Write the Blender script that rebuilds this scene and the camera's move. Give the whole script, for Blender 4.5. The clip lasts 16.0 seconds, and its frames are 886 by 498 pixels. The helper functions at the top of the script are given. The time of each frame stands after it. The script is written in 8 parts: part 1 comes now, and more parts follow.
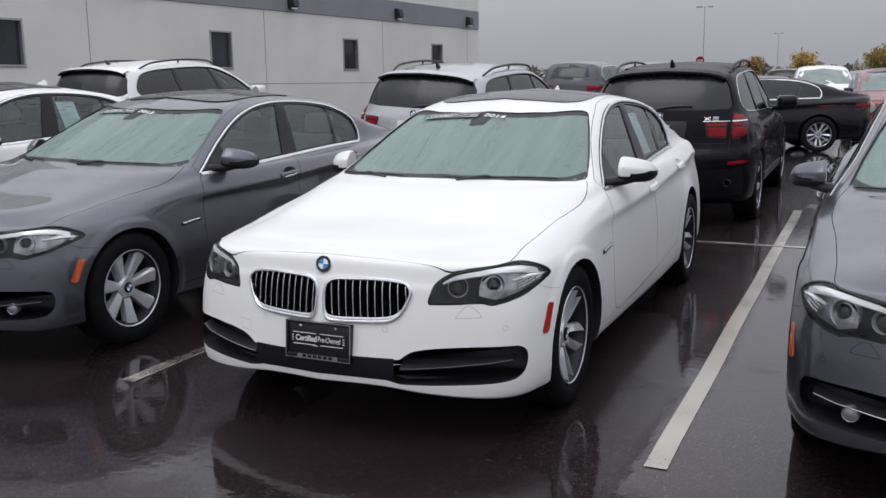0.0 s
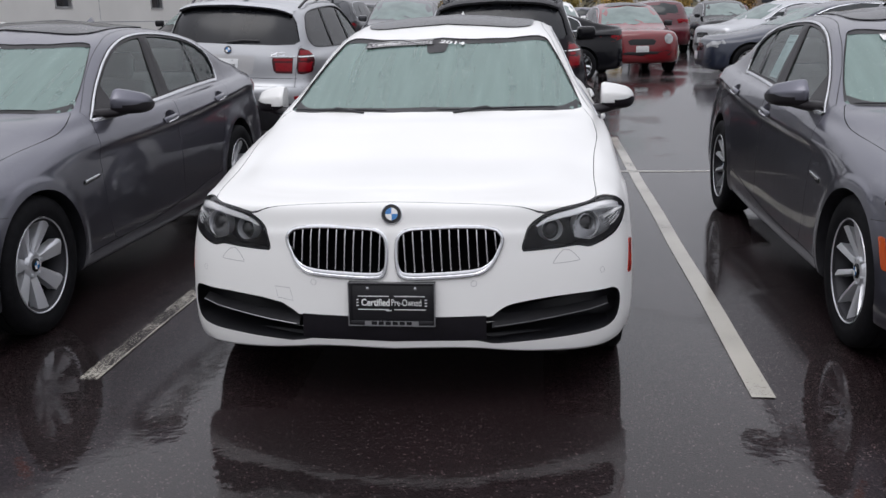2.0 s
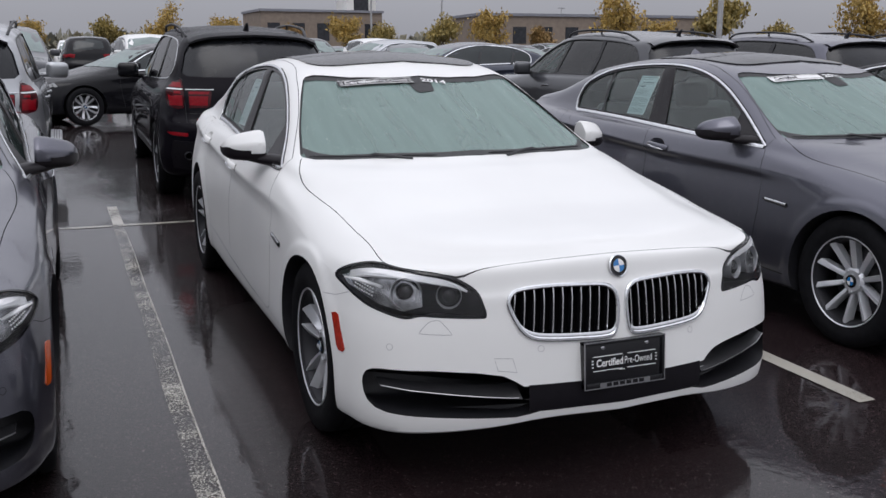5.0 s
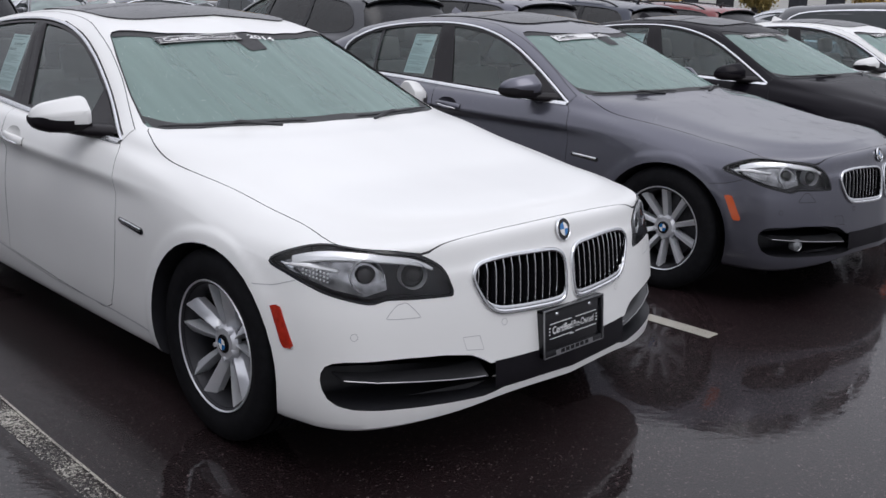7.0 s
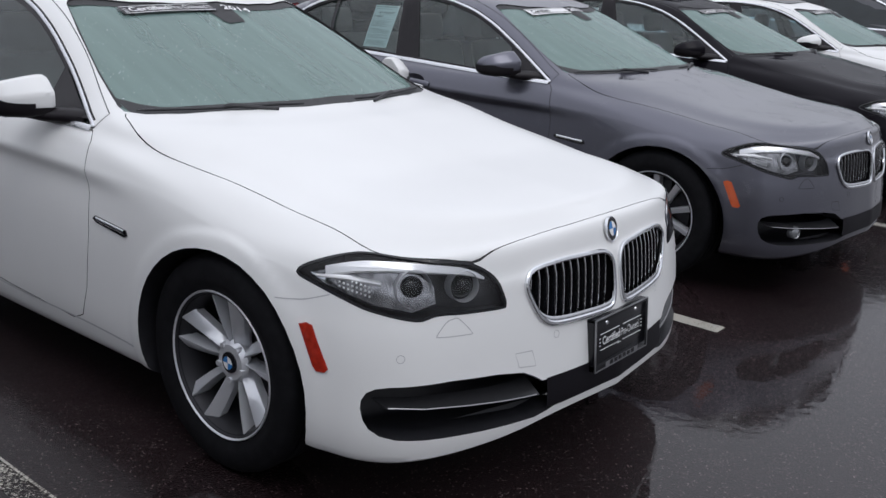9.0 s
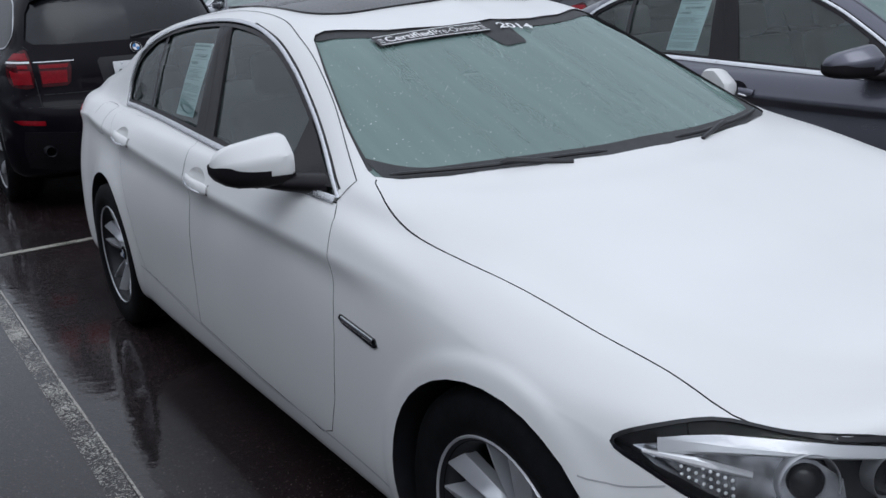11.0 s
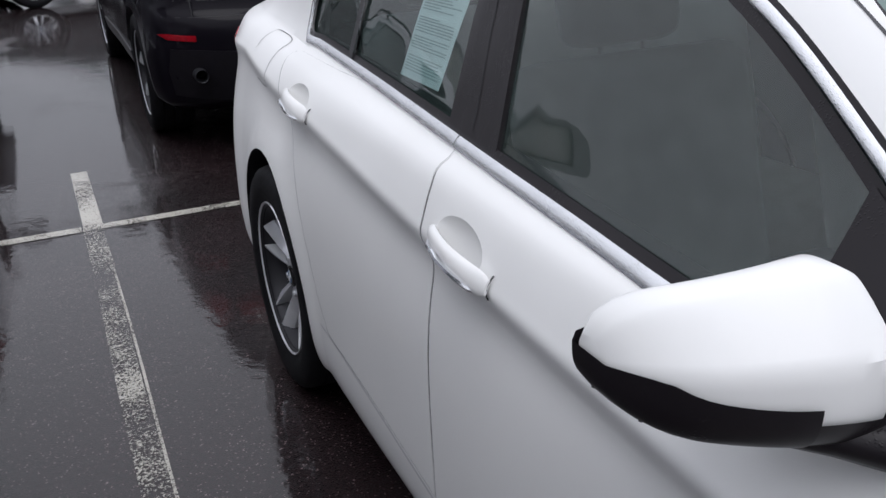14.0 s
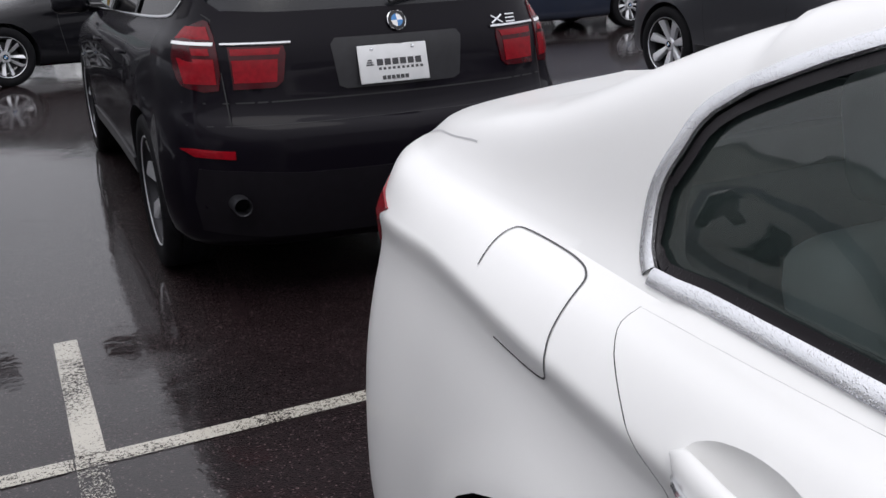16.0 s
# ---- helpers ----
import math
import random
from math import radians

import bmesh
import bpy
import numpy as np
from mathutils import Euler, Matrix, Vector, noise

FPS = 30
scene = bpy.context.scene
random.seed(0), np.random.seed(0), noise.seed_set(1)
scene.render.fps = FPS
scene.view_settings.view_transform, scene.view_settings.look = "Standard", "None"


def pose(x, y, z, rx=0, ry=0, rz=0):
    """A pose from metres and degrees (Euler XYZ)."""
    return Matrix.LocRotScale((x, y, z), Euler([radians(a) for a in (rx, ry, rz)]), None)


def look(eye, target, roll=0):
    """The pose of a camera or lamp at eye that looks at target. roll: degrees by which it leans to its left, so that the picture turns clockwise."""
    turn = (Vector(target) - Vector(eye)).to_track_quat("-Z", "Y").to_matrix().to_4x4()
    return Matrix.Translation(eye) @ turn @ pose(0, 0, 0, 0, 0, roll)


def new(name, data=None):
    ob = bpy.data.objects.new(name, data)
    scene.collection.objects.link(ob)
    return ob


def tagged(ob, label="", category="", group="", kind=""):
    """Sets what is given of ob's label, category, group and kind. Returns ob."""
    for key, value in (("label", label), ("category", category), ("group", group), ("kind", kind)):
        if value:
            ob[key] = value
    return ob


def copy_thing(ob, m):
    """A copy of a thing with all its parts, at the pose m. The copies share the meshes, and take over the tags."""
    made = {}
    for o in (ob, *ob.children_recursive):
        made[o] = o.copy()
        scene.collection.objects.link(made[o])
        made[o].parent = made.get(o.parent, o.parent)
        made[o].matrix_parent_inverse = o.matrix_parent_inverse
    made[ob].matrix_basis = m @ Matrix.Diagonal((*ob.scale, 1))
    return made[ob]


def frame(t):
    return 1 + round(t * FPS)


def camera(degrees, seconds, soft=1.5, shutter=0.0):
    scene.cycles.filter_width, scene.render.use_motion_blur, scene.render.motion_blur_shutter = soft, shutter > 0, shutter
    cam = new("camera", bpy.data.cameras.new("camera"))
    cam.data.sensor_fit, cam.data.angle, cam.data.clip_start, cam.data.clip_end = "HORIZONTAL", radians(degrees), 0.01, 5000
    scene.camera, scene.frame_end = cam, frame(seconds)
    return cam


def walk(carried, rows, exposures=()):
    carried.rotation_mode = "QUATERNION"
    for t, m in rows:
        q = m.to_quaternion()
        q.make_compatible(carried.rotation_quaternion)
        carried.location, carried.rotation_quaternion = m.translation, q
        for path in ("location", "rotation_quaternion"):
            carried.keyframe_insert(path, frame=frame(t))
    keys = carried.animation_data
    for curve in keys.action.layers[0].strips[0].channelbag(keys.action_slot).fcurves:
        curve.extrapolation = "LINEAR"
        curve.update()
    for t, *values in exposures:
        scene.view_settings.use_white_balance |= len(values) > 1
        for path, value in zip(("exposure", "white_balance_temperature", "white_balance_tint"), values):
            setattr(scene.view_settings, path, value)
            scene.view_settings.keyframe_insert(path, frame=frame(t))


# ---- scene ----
cam = camera(51.3, 16.0)
PATH = [
    (0, (2.089, -4.092, 1.515), (1.267, -2.304, 1.161), -0.7),
    (0.5, (1.778, -4.049, 1.471), (0.984, -2.255, 1.078), -0.1),
    (1, (1.388, -4.016, 1.479), (0.771, -2.159, 1.065), -1.2),
    (1.5, (0.948, -4.071, 1.462), (0.531, -2.172, 0.991), -2.3),
    (2, (0.545, -4.037, 1.447), (0.333, -2.108, 0.962), -1.2),
    (2.5, (0.151, -3.997, 1.459), (0.059, -2.057, 0.978), -0.9),
    (3, (-0.258, -3.972, 1.462), (-0.228, -2.025, 1.007), -0.8),
    (3.2, (-0.424, -3.942, 1.477), (-0.333, -1.997, 1.021), -0.7),
    (5.3, (-1.855, -3.307, 1.476), (-1.035, -1.534, 1.05), 0.8),
    (5.5, (-1.937, -3.255, 1.469), (-1.061, -1.513, 1.025), 1.3),
    (6, (-2.197, -3.073, 1.47), (-1.068, -1.485, 1.019), 1.2),
    (6.5, (-2.351, -2.877, 1.445), (-1.121, -1.376, 0.962), 2.1),
    (7, (-2.402, -2.643, 1.454), (-1.043, -1.263, 0.956), 1.3),
    (7.5, (-2.486, -2.436, 1.43), (-1.045, -1.154, 0.902), 1.9),
    (8, (-2.562, -2.282, 1.454), (-1.065, -1.077, 0.901), 0.9),
    (8.2, (-2.567, -2.248, 1.453), (-1.044, -1.074, 0.905), 1.6),
    (10.3, (-2.028, -1.713, 1.458), (-0.817, -0.218, 0.902), -0.2),
    (10.5, (-1.989, -1.628, 1.496), (-0.856, -0.073, 0.949), -1.8),
    (11, (-1.852, -1.382, 1.47), (-0.82, 0.239, 0.915), -3.6),
    (11.5, (-1.72, -1.146, 1.486), (-0.839, 0.565, 0.943), -4.1),
    (12, (-1.623, -0.847, 1.454), (-0.792, 0.872, 0.858), -2.8),
    (12.5, (-1.546, -0.57, 1.466), (-0.691, 1.14, 0.878), -2.6),
    (13, (-1.442, -0.228, 1.436), (-0.686, 1.529, 0.852), -3.1),
    (13.5, (-1.419, 0.063, 1.399), (-0.741, 1.815, 0.714), -4.0),
    (14, (-1.415, 0.455, 1.403), (-0.702, 2.172, 0.664), -3.1),
    (14.5, (-1.411, 0.818, 1.404), (-0.72, 2.533, 0.64), -3.6),
    (15, (-1.42, 1.206, 1.418), (-0.79, 2.963, 0.7), -4.3),
    (15.5, (-1.443, 1.648, 1.406), (-0.735, 3.405, 0.766), -1.9),
    (16, (-1.395, 2.123, 1.401), (-0.602, 3.855, 0.79), -2.4),
]
WALK_LIGHT = [(0, 0.12, 6350, 11), (3.0, 0.06, 6370, 10.7), (5.5, -0.02, 6260, 11.4), (8.2, 0.0, 6260, 11.4), (10.3, -0.28, 5880, 7.7), (12.9, -0.27, 5860, 8.4), (13.6, 0.0, 6080, 10.8), (14.4, 0.24, 6260, 11), (16, 0.24, 6420, 11)]
walk(cam, [(t, look(eye, target, roll)) for t, eye, target, roll in PATH], WALK_LIGHT)

# ---- light: overcast sky, wide soft sun ----
SUN_ELEV, SUN_ROT = 62.0, 200.0
world = bpy.data.worlds.new("overcast_sky")
scene.world = world
world.use_nodes = True
wn, wl = world.node_tree.nodes, world.node_tree.links
wn.clear()
w_out = wn.new("ShaderNodeOutputWorld")
w_bg = wn.new("ShaderNodeBackground")
w_sky = wn.new("ShaderNodeTexSky")
w_sky.sky_type = "NISHITA"
w_sky.sun_disc = False
w_sky.sun_elevation, w_sky.sun_rotation = radians(SUN_ELEV), radians(SUN_ROT)
w_sky.air_density, w_sky.dust_density, w_sky.ozone_density = 1.0, 6.0, 1.0
# cloud cover greys the clear sky and evens it out
w_coord = wn.new("ShaderNodeTexCoord")
w_sep = wn.new("ShaderNodeSeparateXYZ")
w_cloud = wn.new("ShaderNodeTexNoise")
w_cloud.inputs["Scale"].default_value, w_cloud.inputs["Detail"].default_value = 2.2, 4.0
w_ramp = wn.new("ShaderNodeValToRGB")
w_ramp.color_ramp.elements[0].position, w_ramp.color_ramp.elements[0].color = 0.0, (3.8, 3.8, 4.1, 1)
w_ramp.color_ramp.elements[1].position, w_ramp.color_ramp.elements[1].color = 1.0, (15.2, 15.2, 16.0, 1)
w_mid = w_ramp.color_ramp.elements.new(0.35)
w_mid.color = (8.5, 8.5, 8.95, 1)
w_mul = wn.new("ShaderNodeMix")
w_mul.data_type, w_mul.blend_type = "RGBA", "MULTIPLY"
w_mul.inputs[0].default_value = 0.22
w_mix = wn.new("ShaderNodeMix")
w_mix.data_type = "RGBA"
w_mix.inputs[0].default_value = 0.93
wl.new(w_coord.outputs["Generated"], w_sep.inputs[0])
wl.new(w_coord.outputs["Generated"], w_cloud.inputs["Vector"])
wl.new(w_sep.outputs["Z"], w_ramp.inputs[0])
wl.new(w_ramp.outputs[0], w_mul.inputs[6])
wl.new(w_cloud.outputs["Fac"], w_mul.inputs[7])
wl.new(w_sky.outputs[0], w_mix.inputs[6])
wl.new(w_mul.outputs[2], w_mix.inputs[7])
wl.new(w_mix.outputs[2], w_bg.inputs["Color"])
w_bg.inputs["Strength"].default_value = 0.1
wl.new(w_bg.outputs[0], w_out.inputs[0])

sun = new("sun", bpy.data.lights.new("sun", "SUN"))
sun.data.energy, sun.data.angle, sun.data.color = 0.6, radians(40), (1.0, 0.985, 0.96)
sun.matrix_world = pose(0, 0, 20, 90 - SUN_ELEV, 0, 180 - SUN_ROT)
scene.view_settings.exposure = 0.0

# ---- materials ----
def mat(name, color, rough=0.5, metal=0.0, coat=0.0, spec=0.5):
    m = bpy.data.materials.new(name)
    m.use_nodes = True
    b = m.node_tree.nodes["Principled BSDF"]
    b.inputs["Base Color"].default_value = (*color, 1)
    b.inputs["Roughness"].default_value = rough
    b.inputs["Metallic"].default_value = metal
    b.inputs["Coat Weight"].default_value = coat
    b.inputs["Coat Roughness"].default_value = 0.03
    b.inputs["Specular IOR Level"].default_value = spec
    return m


def nodes_of(m):
    return m.node_tree.nodes, m.node_tree.links, m.node_tree.nodes["Principled BSDF"]


def vary(m, scale, amount, detail=4.0, bump=0.0, bump_scale=None, rough_var=0.0):
    """Mottles a material's colour by a noise, and roughens its surface by a finer one."""
    n, l, b = nodes_of(m)
    co = n.new("ShaderNodeTexCoord")
    t = n.new("ShaderNodeTexNoise")
    t.inputs["Scale"].default_value, t.inputs["Detail"].default_value = scale, detail
    l.new(co.outputs["Object"], t.inputs["Vector"])
    r = n.new("ShaderNodeMapRange")
    r.inputs["To Min"].default_value, r.inputs["To Max"].default_value = 1 - amount, 1 + amount
    r.inputs["From Min"].default_value, r.inputs["From Max"].default_value = 0.3, 0.7
    l.new(t.outputs["Fac"], r.inputs["Value"])
    c = n.new("ShaderNodeMix")
    c.data_type, c.blend_type = "RGBA", "MULTIPLY"
    c.inputs[0].default_value = 1.0
    c.inputs[6].default_value = b.inputs["Base Color"].default_value
    l.new(r.outputs[0], c.inputs[7])
    l.new(c.outputs[2], b.inputs["Base Color"])
    if rough_var:
        q = n.new("ShaderNodeMapRange")
        base = b.inputs["Roughness"].default_value
        q.inputs["To Min"].default_value, q.inputs["To Max"].default_value = max(0.0, base - rough_var), base + rough_var
        l.new(t.outputs["Fac"], q.inputs["Value"])
        l.new(q.outputs[0], b.inputs["Roughness"])
    if bump:
        t2 = n.new("ShaderNodeTexNoise")
        t2.inputs["Scale"].default_value, t2.inputs["Detail"].default_value = bump_scale or scale * 8, 3.0
        l.new(co.outputs["Object"], t2.inputs["Vector"])
        k = n.new("ShaderNodeBump")
        k.inputs["Strength"].default_value, k.inputs["Distance"].default_value = 1.0, bump
        l.new(t2.outputs["Fac"], k.inputs["Height"])
        l.new(k.outputs[0], b.inputs["Normal"])
    return m


def droplets(m, scale=140.0, strength=0.35, cover=0.62, coat=False):
    """Rain beads on a surface: small round bumps in scattered patches."""
    n, l, b = nodes_of(m)
    co = n.new("ShaderNodeTexCoord")
    v = n.new("ShaderNodeTexVoronoi")
    v.inputs["Scale"].default_value = scale
    l.new(co.outputs["Object"], v.inputs["Vector"])
    r = n.new("ShaderNodeMapRange")
    r.inputs["From Min"].default_value, r.inputs["From Max"].default_value = 0.42, 0.05
    r.interpolation_type = "SMOOTHSTEP"
    l.new(v.outputs["Distance"], r.inputs["Value"])
    p = n.new("ShaderNodeTexNoise")
    p.inputs["Scale"].default_value, p.inputs["Detail"].default_value = 9.0, 5.0
    l.new(co.outputs["Object"], p.inputs["Vector"])
    s = n.new("ShaderNodeMapRange")
    s.inputs["From Min"].default_value, s.inputs["From Max"].default_value = cover, cover + 0.06
    l.new(p.outputs["Fac"], s.inputs["Value"])
    g = n.new("ShaderNodeMath")
    g.operation = "MULTIPLY"
    l.new(r.outputs[0], g.inputs[0])
    l.new(s.outputs[0], g.inputs[1])
    k = n.new("ShaderNodeBump")
    k.inputs["Strength"].default_value, k.inputs["Distance"].default_value = strength, 0.002
    l.new(g.outputs[0], k.inputs["Height"])
    l.new(k.outputs[0], b.inputs["Normal"])
    if coat:
        l.new(k.outputs[0], b.inputs["Coat Normal"])
    return m


def paint(name, color, metal=0.0, rough=0.35, drops=0.0, spec=0.4, coat=1.0, coat_rough=0.03):
    m = mat(name, color, rough, metal, coat=coat, spec=spec)
    nodes_of(m)[2].inputs["Coat Roughness"].default_value = coat_rough
    vary(m, 1.7, 0.03, detail=2)
    if drops:
        droplets(m, 150, drops, 0.55, coat=True)
    return m


def glass_mat(name, tint, see=0.75, rough=0.0, drops=0.0, veil=0.0, ior=1.74):
    """Thin car glass: light passes straight through with a tint, and the surface mirrors by Fresnel."""
    m = bpy.data.materials.new(name)
    m.use_nodes = True
    n, l = m.node_tree.nodes, m.node_tree.links
    n.clear()
    out = n.new("ShaderNodeOutputMaterial")
    tr = n.new("ShaderNodeBsdfTransparent")
    tr.inputs[0].default_value = (*[c * see for c in tint], 1)
    gl = n.new("ShaderNodeBsdfGlossy")
    gl.inputs["Roughness"].default_value = rough
    fr = n.new("ShaderNodeFresnel")
    fr.inputs["IOR"].default_value = ior
    mx = n.new("ShaderNodeMixShader")
    l.new(fr.outputs[0], mx.inputs[0])
    l.new(tr.outputs[0], mx.inputs[1])
    l.new(gl.outputs[0], mx.inputs[2])
    last = mx
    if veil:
        # condensation, running water and painted-in sky sheen whiten the pane in soft downward streaks
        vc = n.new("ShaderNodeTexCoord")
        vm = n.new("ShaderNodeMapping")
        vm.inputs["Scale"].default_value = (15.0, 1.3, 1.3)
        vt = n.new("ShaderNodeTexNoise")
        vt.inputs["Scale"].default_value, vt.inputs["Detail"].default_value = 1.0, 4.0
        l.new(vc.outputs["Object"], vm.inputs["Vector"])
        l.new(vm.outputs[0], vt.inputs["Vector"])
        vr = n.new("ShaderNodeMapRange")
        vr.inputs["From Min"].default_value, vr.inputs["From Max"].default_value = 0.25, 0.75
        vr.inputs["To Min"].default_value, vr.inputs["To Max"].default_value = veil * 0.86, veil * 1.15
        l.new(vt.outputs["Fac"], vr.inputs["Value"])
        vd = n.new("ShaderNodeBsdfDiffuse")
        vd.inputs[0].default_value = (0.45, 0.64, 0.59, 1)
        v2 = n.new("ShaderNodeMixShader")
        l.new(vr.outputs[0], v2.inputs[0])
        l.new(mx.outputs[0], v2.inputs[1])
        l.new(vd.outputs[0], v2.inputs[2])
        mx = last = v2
    if drops:
        co = n.new("ShaderNodeTexCoord")
        # beads of two sizes, in drifts; each is there or not by its own chance
        sx = n.new("ShaderNodeTexNoise")
        sx.inputs["Scale"].default_value, sx.inputs["Detail"].default_value = 5.0, 5.0
        l.new(co.outputs["Object"], sx.inputs["Vector"])
        total = None
        for scale, r0, chance in ((70.0, 0.15, 0.05), (150.0, 0.22, 0.11)):
            v = n.new("ShaderNodeTexVoronoi")
            v.inputs["Scale"].default_value = scale
            l.new(co.outputs["Object"], v.inputs["Vector"])
            r = n.new("ShaderNodeMapRange")
            r.inputs["From Min"].default_value, r.inputs["From Max"].default_value = r0, r0 * 0.6
            l.new(v.outputs["Distance"], r.inputs["Value"])
            cs = n.new("ShaderNodeSeparateColor")
            l.new(v.outputs["Color"], cs.inputs[0])
            lim = n.new("ShaderNodeMapRange")
            lim.inputs["From Min"].default_value, lim.inputs["From Max"].default_value = 0.36, 0.68
            lim.inputs["To Min"].default_value, lim.inputs["To Max"].default_value = 0.0, chance * 2
            l.new(sx.outputs["Fac"], lim.inputs["Value"])
            s = n.new("ShaderNodeMath")
            s.operation = "LESS_THAN"
            l.new(cs.outputs[0], s.inputs[0])
            l.new(lim.outputs[0], s.inputs[1])
            g1 = n.new("ShaderNodeMath")
            g1.operation = "MULTIPLY"
            l.new(r.outputs[0], g1.inputs[0])
            l.new(s.outputs[0], g1.inputs[1])
            if total is None:
                total = g1
            else:
                g = n.new("ShaderNodeMath")
                g.operation = "MAXIMUM"
                l.new(total.outputs[0], g.inputs[0])
                l.new(g1.outputs[0], g.inputs[1])
        h = n.new("ShaderNodeMath")
        h.operation = "MULTIPLY"
        h.inputs[1].default_value = drops
        l.new(g.outputs[0], h.inputs[0])
        df = n.new("ShaderNodeBsdfDiffuse")
        df.inputs[0].default_value = (0.75, 0.8, 0.82, 1)
        m2 = n.new("ShaderNodeMixShader")
        l.new(h.outputs[0], m2.inputs[0])
        l.new(mx.outputs[0], m2.inputs[1])
        l.new(df.outputs[0], m2.inputs[2])
        last = m2
    l.new(last.outputs[0], out.inputs[0])
    return m


WHITE = paint("white_paint", (0.80, 0.80, 0.79), rough=0.5, spec=0.2, coat=0.5, coat_rough=0.12)
GREY = paint("space_grey_paint", (0.110, 0.110, 0.137), metal=0.8, rough=0.30, drops=0.6)
BLACK = paint("black_paint", (0.004, 0.004, 0.006), rough=0.6, spec=0.06)
nodes_of(BLACK)[2].inputs["Coat IOR"].default_value = 1.36
NIGHT = paint("blue_black_paint", (0.0045, 0.0035, 0.0065), rough=0.6, spec=0.05, coat=0.4)
nodes_of(NIGHT)[2].inputs["Coat IOR"].default_value = 1.36
SILVER = paint("silver_paint", (0.45, 0.46, 0.48), metal=0.7, rough=0.38)
RED = paint("red_paint", (0.17, 0.008, 0.012), rough=0.3)
FARLAMP = vary(mat("far_lamp_glass", (0.34, 0.35, 0.36), 0.15, coat=1.0), 9, 0.3)
NAVY = paint("navy_paint", (0.018, 0.024, 0.045), metal=0.3, rough=0.35)
MAROON = paint("maroon_paint", (0.10, 0.012, 0.02), rough=0.3)
DGREY = paint("dark_grey_paint", (0.05, 0.052, 0.06), metal=0.4, rough=0.4)

RUBBER = vary(mat("tyre_rubber", (0.009, 0.009, 0.0105), 0.7, spec=0.12), 30, 0.25, bump=0.0006, bump_scale=160)
SEAL = droplets(mat("wet_black_rubber", (0.012, 0.010, 0.012), 0.35, spec=0.25), 260, 0.3, 0.50)
ROOFGLASS = droplets(mat("wet_roof_glass", (0.012, 0.012, 0.014), 0.06), 90, 0.35, 0.48)
DARKCLAD = vary(mat("dark_cladding", (0.006, 0.005, 0.0075), 0.5, spec=0.2), 25, 0.2)
PLASTIC = vary(mat("black_plastic", (0.016, 0.016, 0.019), 0.45), 25, 0.2, bump=0.0002, bump_scale=700)
VOID = mat("grille_void", (0.004, 0.004, 0.005), 0.9, spec=0.1)
GLOSSBLK = mat("gloss_black", (0.008, 0.008, 0.01), 0.14)
CHROME = vary(mat("chrome", (0.78, 0.79, 0.81), 0.12, 1.0), 60, 0.06, rough_var=0.05)
ALLOY = vary(mat("alloy_silver", (0.70, 0.71, 0.74), 0.3, 0.45, coat=0.4), 3, 0.05)
BARREL = vary(mat("dark_rim_barrel", (0.028, 0.028, 0.032), 0.5, 0.6), 4, 0.15)
WETCHROME = droplets(mat("beaded_chrome", (0.76, 0.77, 0.79), 0.22, 0.9), 330, 0.35, 0.42)
DARKMETAL = vary(mat("dark_brake_metal", (0.06, 0.06, 0.065), 0.5, 0.6), 30, 0.3)
CABIN = vary(mat("cabin_lining", (0.09, 0.09, 0.09), 0.9, spec=0.2), 6, 0.3)
SEAT = vary(mat("grey_leather", (0.20, 0.195, 0.185), 0.6), 14, 0.15, bump=0.0002, bump_scale=120)
DARKTRIM = vary(mat("dark_dashboard", (0.03, 0.03, 0.032), 0.6), 30, 0.2, bump=0.0004, bump_scale=500)
# veil: fog and water film, plus mirrored sky put in as pale colour
GLASS = glass_mat("green_tint_glass", (0.72, 0.88, 0.90), 0.92, veil=0.028)
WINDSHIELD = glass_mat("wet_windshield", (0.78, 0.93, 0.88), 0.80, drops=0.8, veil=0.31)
DARKPANE = vary(mat("dark_rear_glass", (0.014, 0.015, 0.018), 0.22, spec=0.45), 3, 0.3)
PRIVACY = glass_mat("privacy_glass", (0.75, 0.82, 0.86), 0.10)
LENS = glass_mat("clear_lens", (0.96, 0.97, 0.98), 0.95, ior=1.42)
GAP = mat("panel_gap", (0.02, 0.02, 0.022), 0.8)
AMBER = vary(mat("side_marker_red", (0.34, 0.022, 0.010), 0.25, coat=0.6), 60, 0.25)
ORANGE = mat("side_marker_orange", (0.50, 0.075, 0.01), 0.2, coat=1.0)
REDLENS = vary(mat("red_tail_lens", (0.23, 0.003, 0.009), 0.25, spec=0.3), 45, 0.15)
SMOKERED = vary(mat("smoked_red_lens", (0.05, 0.001, 0.004), 0.16, spec=0.4), 40, 0.2)
WHITELENS = mat("frosted_lens", (0.88, 0.89, 0.90), 0.3)
PAPER = vary(mat("sticker_paper", (0.88, 0.92, 0.90), 0.8), 30, 0.03)
INK = mat("ink", (0.05, 0.05, 0.055), 0.7)
WHITEINK = mat("white_lettering", (0.80, 0.80, 0.80), 0.6)
BLUE = mat("roundel_blue", (0.02, 0.18, 0.48), 0.25, coat=1.0)
PLATEWHITE = vary(mat("plate_white", (0.66, 0.67, 0.68), 0.35), 20, 0.05)

# ---- shape tools ----
def finish(name, bm, material, smooth=40):
    me = bpy.data.meshes.new(name)
    bm.normal_update()
    bm.to_mesh(me)
    bm.free()
    for m in material if isinstance(material, (list, tuple)) else [material]:
        me.materials.append(m)
    if smooth:
        me.polygons.foreach_set("use_smooth", [True] * len(me.polygons))
        me.set_sharp_from_angle(angle=radians(smooth))
    return me


